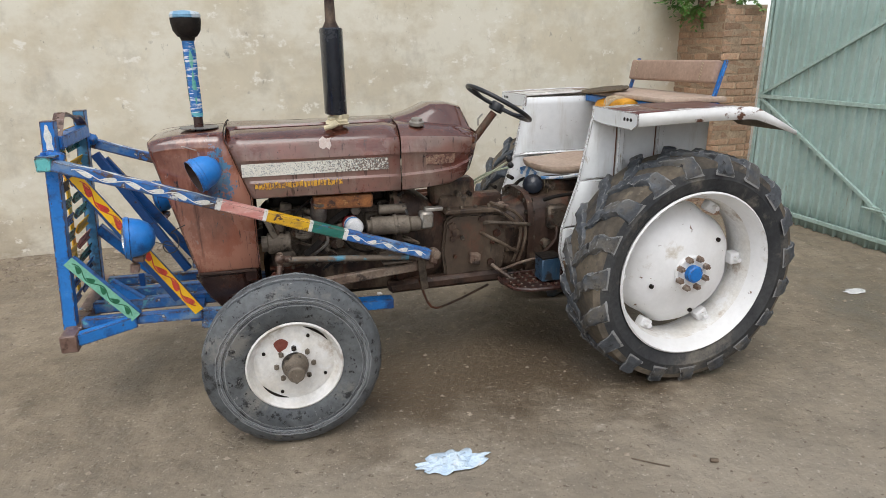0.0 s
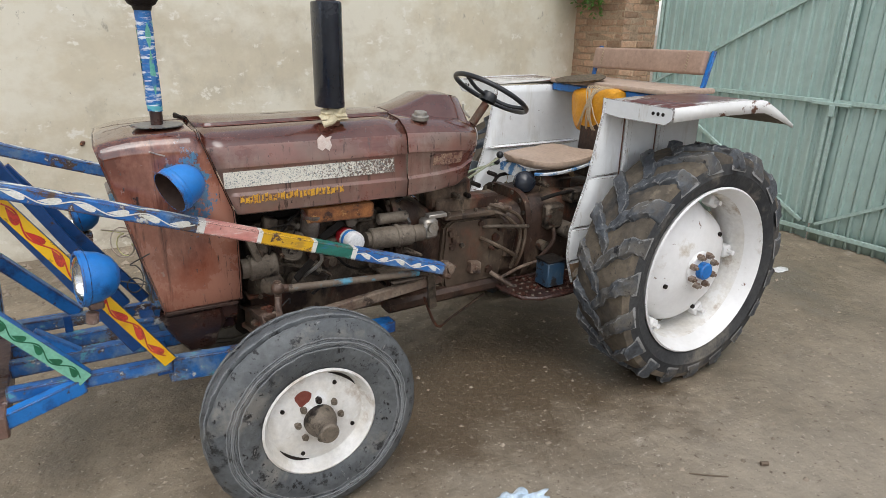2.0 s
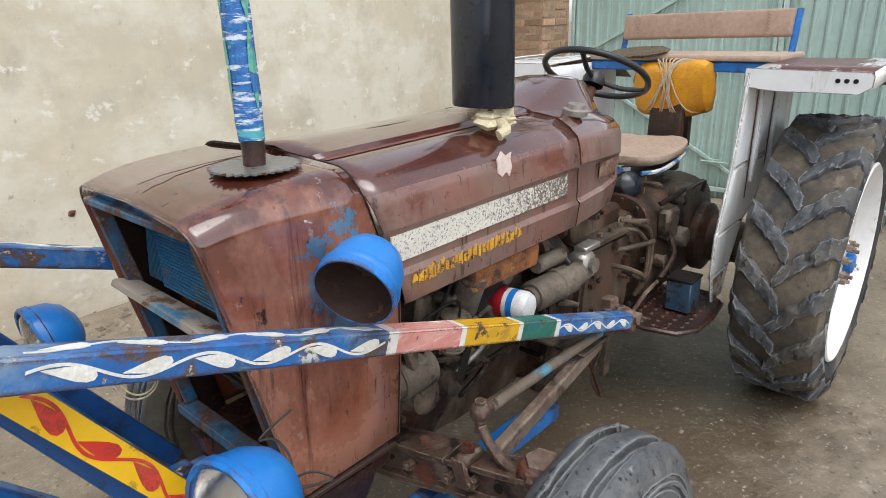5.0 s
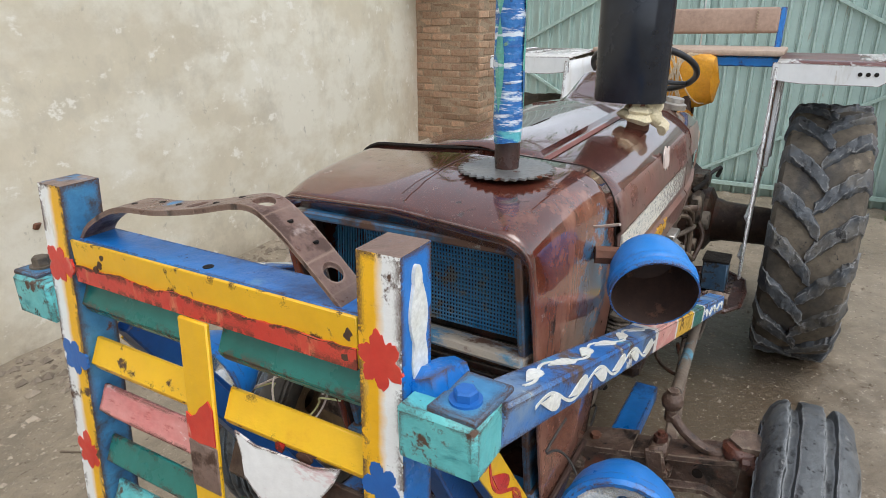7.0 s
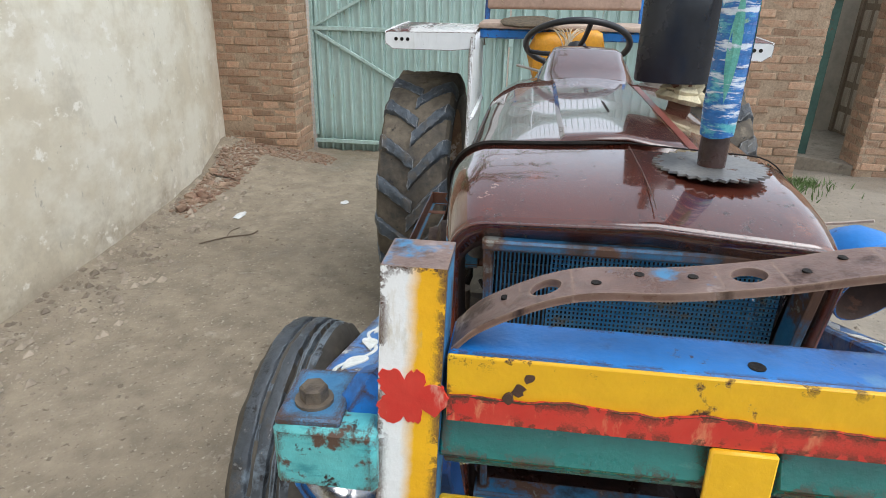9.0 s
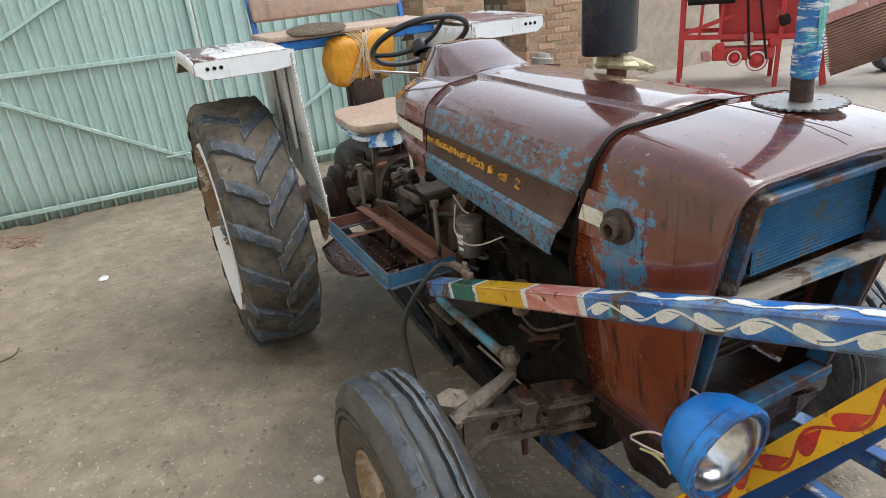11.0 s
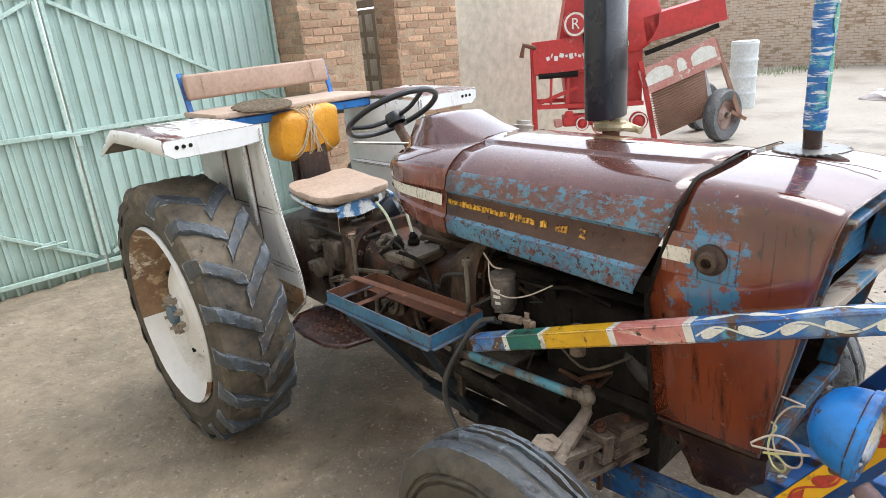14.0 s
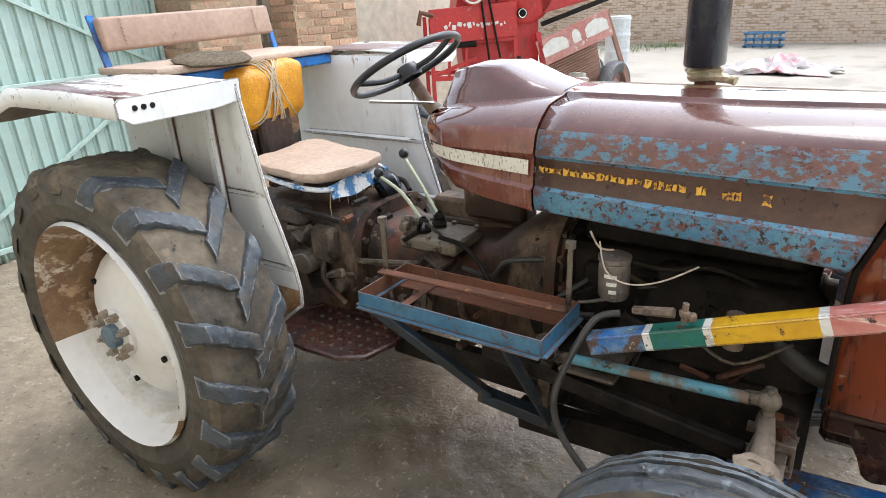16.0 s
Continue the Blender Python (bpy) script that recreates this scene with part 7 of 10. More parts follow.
# stacks -----------------------------------------------------------------
bm = lathe(B(), [(0.0225, 1.40), (0.0235, 1.43), (0.023, 1.465)], (-2.41, -0.118, 0), (0.0, 0, 1), 18)
part("intake_collar", shake(bm, 0.004, 50), rust_wet, tractor)
bm = lathe(B(), [(0.0255, 1.46), (0.0275, 1.50), (0.0265, 1.55), (0.0275, 1.60), (0.0265, 1.65), (0.028, 1.70), (0.027, 1.75), (0.0265, 1.80), (0.027, 1.822)], (-2.41, -0.118, 0), (0.0, 0, 1), 20)
stack = part("intake_pipe", shake(bm, 0.004, 30), tape, tractor, "air intake pipe wrapped in shiny blue tape")
bm = lathe(B(), [(0.03, 1.815), (0.034, 1.83), (0.045, 1.835), (0.062, 1.86), (0.069, 1.90), (0.069, 1.915), (0.062, 1.918), (0.060, 1.925)], (-2.41, -0.118, 0), (0, 0, 1), 28)
part("precleaner", bm, grime_and_shade, stack, "black air precleaner bowl")
bm = lathe(B(), [(0.061, 1.915), (0.069, 1.920), (0.070, 1.932), (0.062, 1.944), (0.03, 1.950), (0.001, 1.951)], (-2.41, -0.118, 0), (0, 0, 1), 28)
part("precleaner_cap", bm, [cap_paint], stack, "faded blue and white cap")
for zc, hh, mt in ((1.60, 0.085, green_pale), (1.73, 0.045, green_pale)):
    for a0 in (2.9, 4.9):
        bm = B()
        loft(bm, [[(-2.41 + 0.0292 * math.cos(a0 + d_ * 0.34 * math.sin(math.pi * f_)), -0.118 + 0.0292 * math.sin(a0 + d_ * 0.34 * math.sin(math.pi * f_)), zc - hh + 2 * hh * f_) for d_ in (-1, 0, 1)] for f_ in [i / 8 for i in range(9)]], closed=False)
        part("printed_leaf", bm, tape_leaf, stack, smooth=0)
n = 64
bm = B()
rr = [0.083 if k % 2 else 0.094 for k in range(n)]
loft(bm, [[(-2.41 + rr[k] * math.cos(2 * math.pi * k / n), -0.118 + rr[k] * math.sin(2 * math.pi * k / n), z) for k in range(n)] for z in (1.405, 1.409)])
part("toothed_disc", bm, saw_steel, stack, "saw-toothed steel disc", smooth=0)
bm = lathe(B(), [(0.001, 1.455), (0.054, 1.455), (0.056, 1.46), (0.056, 1.862), (0.052, 1.868), (0.001, 1.868)], (-1.738, 0, 0), (0, 0, 1), 40)
for v in bm.verts:
    v.co.y = -0.178 + v.co.y * 1.72
muffler = part("muffler", bm, black_paint, tractor, "upright glossy black exhaust silencer")
bm = tube(B(), [(-1.738, -0.18, 1.86), (-1.738, -0.18, 1.90), (-1.738, -0.18, 2.05), (-1.738, -0.18, 2.30)], 0.02, 14, rs=[0.046, 0.026, 0.0225, 0.0225])
cyl(bm, (-1.738, -0.18, 2.0), (-1.738, -0.18, 2.03), 0.033, 14)
box(bm, (-1.69, -0.18, 2.015), (0.07, 0.02, 0.028), None, 0.004)
part("exhaust_pipe", bm, grime_brown, muffler)
part("exhaust_neck", cyl(B(), (-1.738, -0.208, 1.38), (-1.738, -0.208, 1.46), 0.03, 14), rust, muffler)
bm = B()
for k in range(3):
    lathe(bm, [(0.02, 0.0), (0.050 - 0.004 * k, 0.004), (0.058 - 0.007 * k, 0.014), (0.046 - 0.004 * k, 0.026), (0.02, 0.028)], (-1.738 + 0.006 * k, -0.208 - 0.004 * k, 1.402 + 0.016 * k), (0.1 * k, -0.1, 1), 22, wob=lambda t: 1 + 0.16 * math.sin(3 * t + k) + 0.1 * math.sin(7 * t))
tube(bm, [(-1.75, -0.25, 1.415), (-1.78, -0.285, 1.402), (-1.81, -0.285, 1.395)], 0.016, 8, curve=3)
part("exhaust_rag", shake(bm, 0.006, 30), cloth_cream, muffler, "cream rag tied round the exhaust neck")


gearbox_root = tractor
# engine, gearbox, axles ---------------------------------------------------
bm = box(B(), (-1.80, 0, 0.80), (0.66, 0.30, 0.34), None, 0.02)
for k in range(4):
    box(bm, (-2.02 + k * 0.15, -0.155, 0.82), (0.10, 0.03, 0.20), None, 0.012), box(bm, (-2.02 + k * 0.15, 0.155, 0.82), (0.10, 0.03, 0.20), None, 0.012)
for k in range(9):
    for z in (0.645, 0.96):
        cyl(bm, (-2.09 + 0.07 * k, -0.145, z), (-2.09 + 0.07 * k, -0.172, z), 0.010, 6)
engine = part("engine_block", shake(bm, 0.005, 9), [grime, grime_and_shade], tractor, "oily dust-caked engine block")
# the right half takes the black tone: its shade is put into the colour
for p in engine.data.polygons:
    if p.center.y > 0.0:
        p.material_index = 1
bm = B()
loft(bm, [[(-2.12, y, z) for y, z in ((-0.12, 0.64), (0.12, 0.64), (0.10, 0.50), (-0.10, 0.50))], [(-1.80, y, z) for y, z in ((-0.14, 0.64), (0.14, 0.64), (0.11, 0.46), (-0.11, 0.46))],
          [(-1.47, y, z) for y, z in ((-0.14, 0.64), (0.14, 0.64), (0.11, 0.45), (-0.11, 0.45))]])
box(bm, (-1.80, 0, 0.645), (0.68, 0.32, 0.018), None, 0.004)
part("oil_sump", shake(bm, 0.006, 8), grime_brown, engine)
# dark body added to close the see-through gap under the engine
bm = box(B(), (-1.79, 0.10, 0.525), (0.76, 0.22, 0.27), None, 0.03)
part("side_tank", shake(bm, 0.006, 7), grime_and_shade, engine)
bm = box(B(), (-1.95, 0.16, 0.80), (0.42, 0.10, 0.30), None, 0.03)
part("pump_housing", shake(bm, 0.008, 9), grime_and_shade, engine)
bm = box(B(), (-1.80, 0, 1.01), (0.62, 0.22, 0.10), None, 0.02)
part("cylinder_head", shake(bm, 0.004, 12), grime_and_shade, engine)
bm = box(B(), (-1.735, -0.215, 1.008), (0.31, 0.115, 0.072), Euler((0, 0.03, 0)).to_matrix(), 0.016, seg=2)
tube(bm, [(-1.80, -0.16, 0.99), (-1.80, -0.10, 1.0)], 0.022, 8), tube(bm, [(-1.60, -0.16, 0.99), (-1.60, -0.10, 1.0)], 0.022, 8)
part("exhaust_manifold", shake(bm, 0.004, 20), rust_orange, engine, "orange rusted exhaust manifold")
bm = tube(B(), [(-1.66, -0.175, 1.0), (-1.72, -0.20, 1.10), (-1.738, -0.208, 1.36)], 0.03, 12, curve=4)
part("exhaust_riser", bm, rust, engine)
# finned pump body and round housings on the left flank
bm = lathe(B(), [(0.001, 0.0), (0.042, 0.0), (0.044, 0.008)] + [(0.044 if k % 2 else 0.036, 0.012 + 0.006 * k) for k in range(14)] + [(0.044, 0.10), (0.030, 0.106), (0.001, 0.106)], (-1.955, -0.225, 0.835), (0.05, -0.25, 1), 22)
part("finned_pump", bm, dusty_steel, engine)
for x_, z_, r_ in ((-2.05, 0.72, 0.05), (-1.93, 0.70, 0.035), (-1.55, 0.74, 0.045)):
    part("round_housing", shake(lathe(B(), [(r_ * 1.1, 0.0), (r_ * 1.1, 0.02), (r_, 0.026), (r_, 0.06), (r_ * 0.6, 0.07), (0.001, 0.074)], (x_, -0.165, z_), (0, -1, 0), 20), 0.003, 30), grime, engine)
# filters on the left
bm = lathe(B(), [(0.001, 0.0), (0.040, 0.0), (0.047, 0.010), (0.047, 0.055)], (-1.70, -0.185, 0.872), (0.10, -1, 0.02), 24)
oil_filter = part("oil_filter", bm, filter_red, engine, "spin-on filter with red, blue and white bands")
lathe(bm := B(), [(0.0475, 0.052), (0.0475, 0.066)], (-1.70, -0.185, 0.872), (0.10, -1, 0.02), 24)
part("white_band", bm, filter_white, oil_filter)
lathe(bm := B(), [(0.0475, 0.066), (0.0475, 0.086)], (-1.70, -0.185, 0.872), (0.10, -1, 0.02), 24)
part("blue_band", bm, blue, oil_filter)
lathe(bm := B(), [(0.0475, 0.086), (0.0470, 0.110), (0.040, 0.125), (0.020, 0.130), (0.001, 0.130)], (-1.70, -0.185, 0.872), (0.10, -1, 0.02), 24)
part("white_end", bm, filter_white, oil_filter)
bm = lathe(B(), [(0.001, 0.05), (0.035, 0.05), (0.043, 0.043), (0.043, -0.045), (0.036, -0.055), (0.001, -0.058)], (-1.865, -0.215, 0.955), (0.1, -0.3, 1), 22)
lathe(bm, [(0.046, 0.05), (0.048, 0.058), (0.046, 0.066), (0.03, 0.068)], (-1.865, -0.215, 0.955), (0.1, -0.3, 1), 22)
part("fuel_filter", bm, filter_grey, engine, "grey printed fuel filter bowl")
bm = cyl(B(), (-1.60, -0.255, 0.862), (-1.39, -0.265, 0.860), 0.050, 22, 0, 0.006)
cyl(bm, (-1.39, -0.265, 0.86), (-1.33, -0.265, 0.86), 0.040, 20, 0, 0.004), cyl(bm, (-1.62, -0.255, 0.862), (-1.60, -0.255, 0.862), 0.035, 16)
cyl(bm, (-1.55, -0.235, 0.945), (-1.40, -0.235, 0.943), 0.026, 16, 0, 0.004)
lathe(bm, [(0.052, 0), (0.056, 0.004), (0.056, 0.018), (0.052, 0.022)], (-1.48, -0.26, 0.861), (1, 0, 0), 22)
part("starter_motor", bm, dusty_steel, engine, "dusty grey starter motor")
bm = box(B(), (-1.295, -0.255, 0.875), (0.075, 0.075, 0.095), None, 0.012)
cyl(bm, (-1.295, -0.29, 0.885), (-1.295, -0.31, 0.885), 0.026, 14), box(bm, (-1.25, -0.25, 0.93), (0.10, 0.05, 0.02), None, 0.004)
part("relay_box", bm, bright_steel, engine)
for k in range(26):
    random.seed(40 + k)
    s = -1 if k % 2 else 1
    x, z = random.uniform(-2.10, -1.40), random.uniform(0.68, 0.98)
    if k % 3 == 0:
        bm = box(B(), (x, s * 0.185, z), (random.uniform(0.05, 0.12), 0.06, random.uniform(0.04, 0.10)), Euler((0, random.uniform(-0.4, 0.4), 0)).to_matrix(), 0.008)
    else:
        bm = cyl(B(), (x, s * 0.15, z), (x + random.uniform(-0.03, 0.03), s * 0.22, z), random.uniform(0.015, 0.032), 12, 0, 0.003)
    # fittings on the right are blackened with the same painted shade
    part("engine_fitting", bm, grime_and_shade if s > 0 else random.choice((grime, grime, dusty_steel, grime_brown)), engine)
for k, pts in enumerate((
        [(-2.05, -0.19, 0.80), (-2.04, -0.23, 0.90), (-1.96, -0.22, 0.98), (-1.90, -0.20, 1.02)], [(-1.86, -0.24, 0.89), (-1.83, -0.25, 0.80), (-1.90, -0.20, 0.72)],
        [(-1.95, -0.17, 0.98), (-1.80, -0.19, 1.04), (-1.60, -0.16, 1.05), (-1.45, -0.12, 1.03)], [(-2.0, 0.19, 0.95), (-1.90, 0.24, 1.0), (-1.78, 0.23, 0.97), (-1.66, 0.28, 1.0)],
        [(-1.66, 0.27, 0.90), (-1.62, 0.22, 0.84), (-1.50, 0.20, 0.80), (-1.40, 0.18, 0.86)], [(-1.45, 0.19, 0.92), (-1.30, 0.23, 0.90), (-1.22, 0.20, 0.82), (-1.12, 0.22, 0.84)],
        [(-1.75, -0.20, 0.80), (-1.70, -0.22, 0.74), (-1.60, -0.19, 0.70), (-1.50, -0.20, 0.75)])):
    part("pipe", tube(B(), pts, 0.008 if k % 2 else 0.006, 7, curve=5), [grime_and_shade, bright_steel, hose_mat][k % 3], engine)
# cluttered pipes, brackets and bolt heads on both flanks
random.seed(123)
for s in (-1, 1):
    for k in range(11 if s > 0 else 5):
        x, z = random.uniform(-2.12, -0.55 if s > 0 else -1.35), random.uniform(0.50, 1.0)
        y = s * random.uniform(0.19, 0.26)
        pts = [(x, y, z)]
        for j in range(random.randint(2, 4)):
            x, z = x + random.uniform(-0.14, 0.14), min(1.03, max(0.48, z + random.uniform(-0.12, 0.12)))
            pts.append((x, s * random.uniform(0.18, 0.30), z))
        part("thin_pipe", tube(B(), pts, random.uniform(0.0025, 0.009), 6, curve=4), random.choice((grime_and_shade, hose_mat, grime, grime_brown, hose_mat)), engine)
    for k in range(18 if s > 0 else 12):
        x, z = random.uniform(-2.12, -0.50), random.uniform(0.50, 1.0)
        r, y = random.uniform(0.008, 0.018), s * random.uniform(0.17, 0.24)
        bm = cyl(B(), (x, y - s * 0.07, z), (x, y, z), r, 6)
        cyl(bm, (x, y, z), (x, y + s * 0.010, z), r * 0.55, 8)
        part("bolt", bm, random.choice((grime_and_shade, grime, grime_brown, grime)) if s < 0 else random.choice((grime_and_shade, grime_and_shade, grime, rust)), engine)
    for k in range(5):
        x, z = random.uniform(-2.05, -0.60 if s > 0 else -1.2), random.uniform(0.55, 0.98)
        p_ = Vector((x, s * 0.215, z))
        q_ = p_ + Vector((random.uniform(-0.12, 0.12), s * random.uniform(-0.03, 0.05), random.uniform(-0.12, 0.12)))
        part("bracket", shake(beam(B(), p_, q_, 0.008, random.uniform(0.015, 0.035), (0, 0.3, 1)), 0.003, 30), random.choice((grime_and_shade, grime, rust if s > 0 else grime_and_shade, grime_brown)), engine)
# castings, caps and hoses crowding the gearbox sides
random.seed(321)
for s in (-1, 1):
    for k in range(11 if s > 0 else 3):
        x, z = random.uniform(-1.30, -0.22), random.uniform(0.56, 0.95)
        y0_, y1_ = s * 0.17, s * random.uniform(0.215, 0.285)
        mt = random.choice((grime, grime_brown, grime_and_shade, rust_dusty, dusty_steel if s > 0 else grime))
        if k % 3 == 0:
            bm = box(B(), (x, (y0_ + y1_) / 2, z), (random.uniform(0.04, 0.10), abs(y1_ - y0_), random.uniform(0.03, 0.08)), Euler((random.uniform(-0.2, 0.2), random.uniform(-0.6, 0.6), 0)).to_matrix(), 0.008)
            cyl(bm, (x, y1_, z), (x, y1_ + s * 0.014, z), 0.012, 6)
            part("cover_plate", shake(bm, 0.004, 25), mt, engine)
        elif k % 3 == 1:
            r = random.uniform(0.016, 0.036)
            bm = lathe(B(), [(r, 0.0), (r, 0.03), (r * 1.25, 0.032), (r * 1.25, 0.042), (r * 0.6, 0.046), (r * 0.55, abs(y1_ - y0_)), (0.001, abs(y1_ - y0_) + 0.004)], (x, y0_, z), (random.uniform(-0.2, 0.2), s, random.uniform(-0.2, 0.2)), 14)
            part("shaft_cap", bm, mt, engine)
        else:
            pts = [(x, y1_, z)]
            for j in range(3):
                pts.append((pts[-1][0] + random.uniform(-0.12, 0.12), s * random.uniform(0.21, 0.30), min(0.97, max(0.5, pts[-1][2] + random.uniform(-0.10, 0.10)))))
            part("oil_pipe", tube(B(), pts, random.uniform(0.006, 0.013), 8, curve=5), random.choice((hose_mat, grime_and_shade, grime, grime_brown)), engine)
# underside rails for clutch linkage and sump guard, the right one blackened with shade
for s in (-1, 1):
    part("under_rail", shake(box(B(), (-1.15, s * 0.20, 0.47 if s > 0 else 0.49), (0.72, 0.08, 0.10 if s > 0 else 0.07), None, 0.02), 0.012, 9), grime_and_shade if s > 0 else grime_brown, gearbox_root)
# fan and pulley behind the radiator
bm = cyl(B(), (-2.30, 0, 0.88), (-2.20, 0, 0.88), 0.05, 16)
for k in range(6):
    a = math.pi * k / 3
    box(bm, (-2.27, 0.12 * math.sin(a), 0.88 + 0.12 * math.cos(a)), (0.012, 0.06, 0.16), Euler((-a, 0, 0)).to_matrix() @ Euler((0, 0, 0.5)).to_matrix(), 0.002)
part("cooling_fan", bm, grime_and_shade, engine)
bm = cyl(B(), (-2.14, -0.20, 0.80), (-2.02, -0.20, 0.80), 0.055, 18, 0, 0.006)
cyl(bm, (-2.17, -0.20, 0.80), (-2.14, -0.20, 0.80), 0.042, 18)
beam(bm, (-2.05, -0.22, 0.70), (-2.15, -0.24, 0.98), 0.02, 0.03)
part("dynamo", bm, dusty_steel, engine)
part("fan_hose", tube(B(), [(-2.40, 0.10, 1.20), (-2.28, 0.10, 1.17), (-2.15, 0.05, 1.06), (-2.08, 0.03, 1.02)], 0.028, 12, curve=4), hose_mat, engine)
part("lower_hose", tube(B(), [(-2.38, 0.14, 0.80), (-2.22, 0.20, 0.74), (-2.10, 0.19, 0.78), (-2.04, 0.16, 0.86)], 0.032, 12, curve=4), hose_mat, engine)

# bell housing, gearbox and their plates
bm = B()
secs = ((-1.47, 0.20, 0.47, 1.02), (-1.40, 0.215, 0.46, 1.03), (-1.28, 0.20, 0.47, 0.98), (-1.18, 0.165, 0.48, 0.90), (-0.95, 0.165, 0.48, 0.87), (-0.72, 0.175, 0.47, 0.88), (-0.62, 0.21, 0.44, 0.93), (-0.45, 0.215, 0.43, 0.95), (-0.25, 0.21, 0.42, 0.93), (0.02, 0.20, 0.42, 0.93), (0.22, 0.17, 0.45, 0.86))
rings = []
for x, w, lo, hi in secs:
    zc, hh = (lo + hi) / 2, (hi - lo) / 2
    rings.append([(x, w * math.copysign(abs(math.cos(t)) ** 0.5, math.cos(t)), zc + hh * math.copysign(abs(math.sin(t)) ** 0.5, math.sin(t))) for t in (2 * math.pi * (k + 0.5) / 20 for k in range(20))])
loft(bm, rings)
gearbox = part("gearbox", shake(bm, 0.008, 8), grime_brown, tractor, "oily brown gearbox housing with bolted flanges")
for x, w, lo, hi in ((-1.44, 0.235, 0.45, 1.05), (-0.655, 0.225, 0.43, 0.96)):
    bm = B()
    zc, hh = (lo + hi) / 2, (hi - lo) / 2
    ring = [(w * math.copysign(abs(math.cos(t)) ** 0.55, math.cos(t)), zc + hh * math.copysign(abs(math.sin(t)) ** 0.55, math.sin(t))) for t in (2 * math.pi * k / 28 for k in range(28))]
    loft(bm, [[(x - 0.018, y, z) for y, z in ring], [(x + 0.018, y, z) for y, z in ring]])
    part("housing_flange", bm, grime_brown, gearbox)
    for k in range(0, 28, 2):
        y, z = ring[k]
        part("flange_bolt", cyl(B(), (x - 0.032, y * 0.93, zc + (z - zc) * 0.94), (x + 0.032, y * 0.93, zc + (z - zc) * 0.94), 0.012, 6), grime, gearbox)
bm = box(B(), (-0.985, 0.135, 0.895), (0.23, 0.20, 0.045), None, 0.010)
for dx in (-0.095, 0, 0.095):
    for dy in (-0.10, 0.10):
        cyl(bm, (-0.985 + dx, 0.135 + 0.82 * dy, 0.912), (-0.985 + dx, 0.135 + 0.82 * dy, 0.928), 0.010, 6)
part("gear_cover", bm, dusty_steel, gearbox, "dusty grey gear cover plate")
casting_brown = material("olive_brown_oily_casting", (0.098, 0.070, 0.048), (0.062, 0.042, 0.029), 0.42, 0.6, scale=4, bump=0.25, bscale=40, grain=0.2, spec=0.35, chips=[((0.135, 0.048, 0.027), 0.42, 3.2, 0.45, (1, 1, 0.7), 0.16), ((0.155, 0.118, 0.082), 0.42, 5, 0.8, (1, 1, 0.6), 0.14), ((0.018, 0.012, 0.010), 0.39, 7, 0.4, (2, 2, 0.4), 0.08)], edge=((0.19, 0.145, 0.10), 0.006, 0.45))
bm = B()
loft(bm, [[(x, y, z) for x, z in ((-1.17, 0.50), (-1.19, 0.66), (-1.17, 0.845), (-1.12, 0.875), (-0.86, 0.865), (-0.80, 0.84), (-0.79, 0.68), (-0.82, 0.52), (-0.88, 0.48), (-1.10, 0.47))] for y in (-0.14, -0.205)])
bmesh.ops.bevel(bm, geom=bm.edges[:], offset=0.014, segments=2, affect='EDGES')
part("gearbox_wall", shake(bm, 0.005, 9), casting_brown, gearbox, "olive brown cast gearbox side")
bm = B()
loft(bm, [[(x, y, z) for x, z in ((-1.18, 0.882), (-1.16, 0.908), (-0.82, 0.900), (-0.80, 0.872))] for y in (-0.05, -0.228)])
bmesh.ops.bevel(bm, geom=bm.edges[:], offset=0.006, segments=1, affect='EDGES')
lid_ = part("gearbox_lid", shake(bm, 0.005, 12), casting_brown, gearbox)
for k in range(5):
    part("lid_bolt", cyl(B(), (-1.15 + 0.08 * k, -0.205, 0.900), (-1.15 + 0.08 * k, -0.205, 0.920), 0.011, 6), grime, lid_)
part("drain_boss", cyl(B(), (-1.07, -0.20, 0.735), (-1.07, -0.222, 0.735), 0.014, 8, 0, 0.003), grime, gearbox)
for px, py, tx, ty, tz, mt in ((-0.93, 0.165, -0.67, 0.075, 1.068, black_plastic), (-0.95, 0.095, -0.72, -0.02, 1.125, black_plastic)):
    bm = lathe(B(), [(0.030, 0.0), (0.024, 0.018), (0.028, 0.026), (0.019, 0.042), (0.021, 0.050), (0.010, 0.066)], (px, py, 0.905), (0, 0, 1), 16)
    part("lever_boot", bm, grime_and_shade, gearbox)
    part("gear_lever", tube(B(), [(px, py, 0.95), ((px + tx) / 2 - 0.01, (py + ty) / 2, 1.03), (tx, ty, tz)], 0.0065, 8, curve=4), green_rod, gearbox)
    part("lever_knob", ball(B(), (tx, ty, tz + 0.012), 0.020), mt, gearbox)
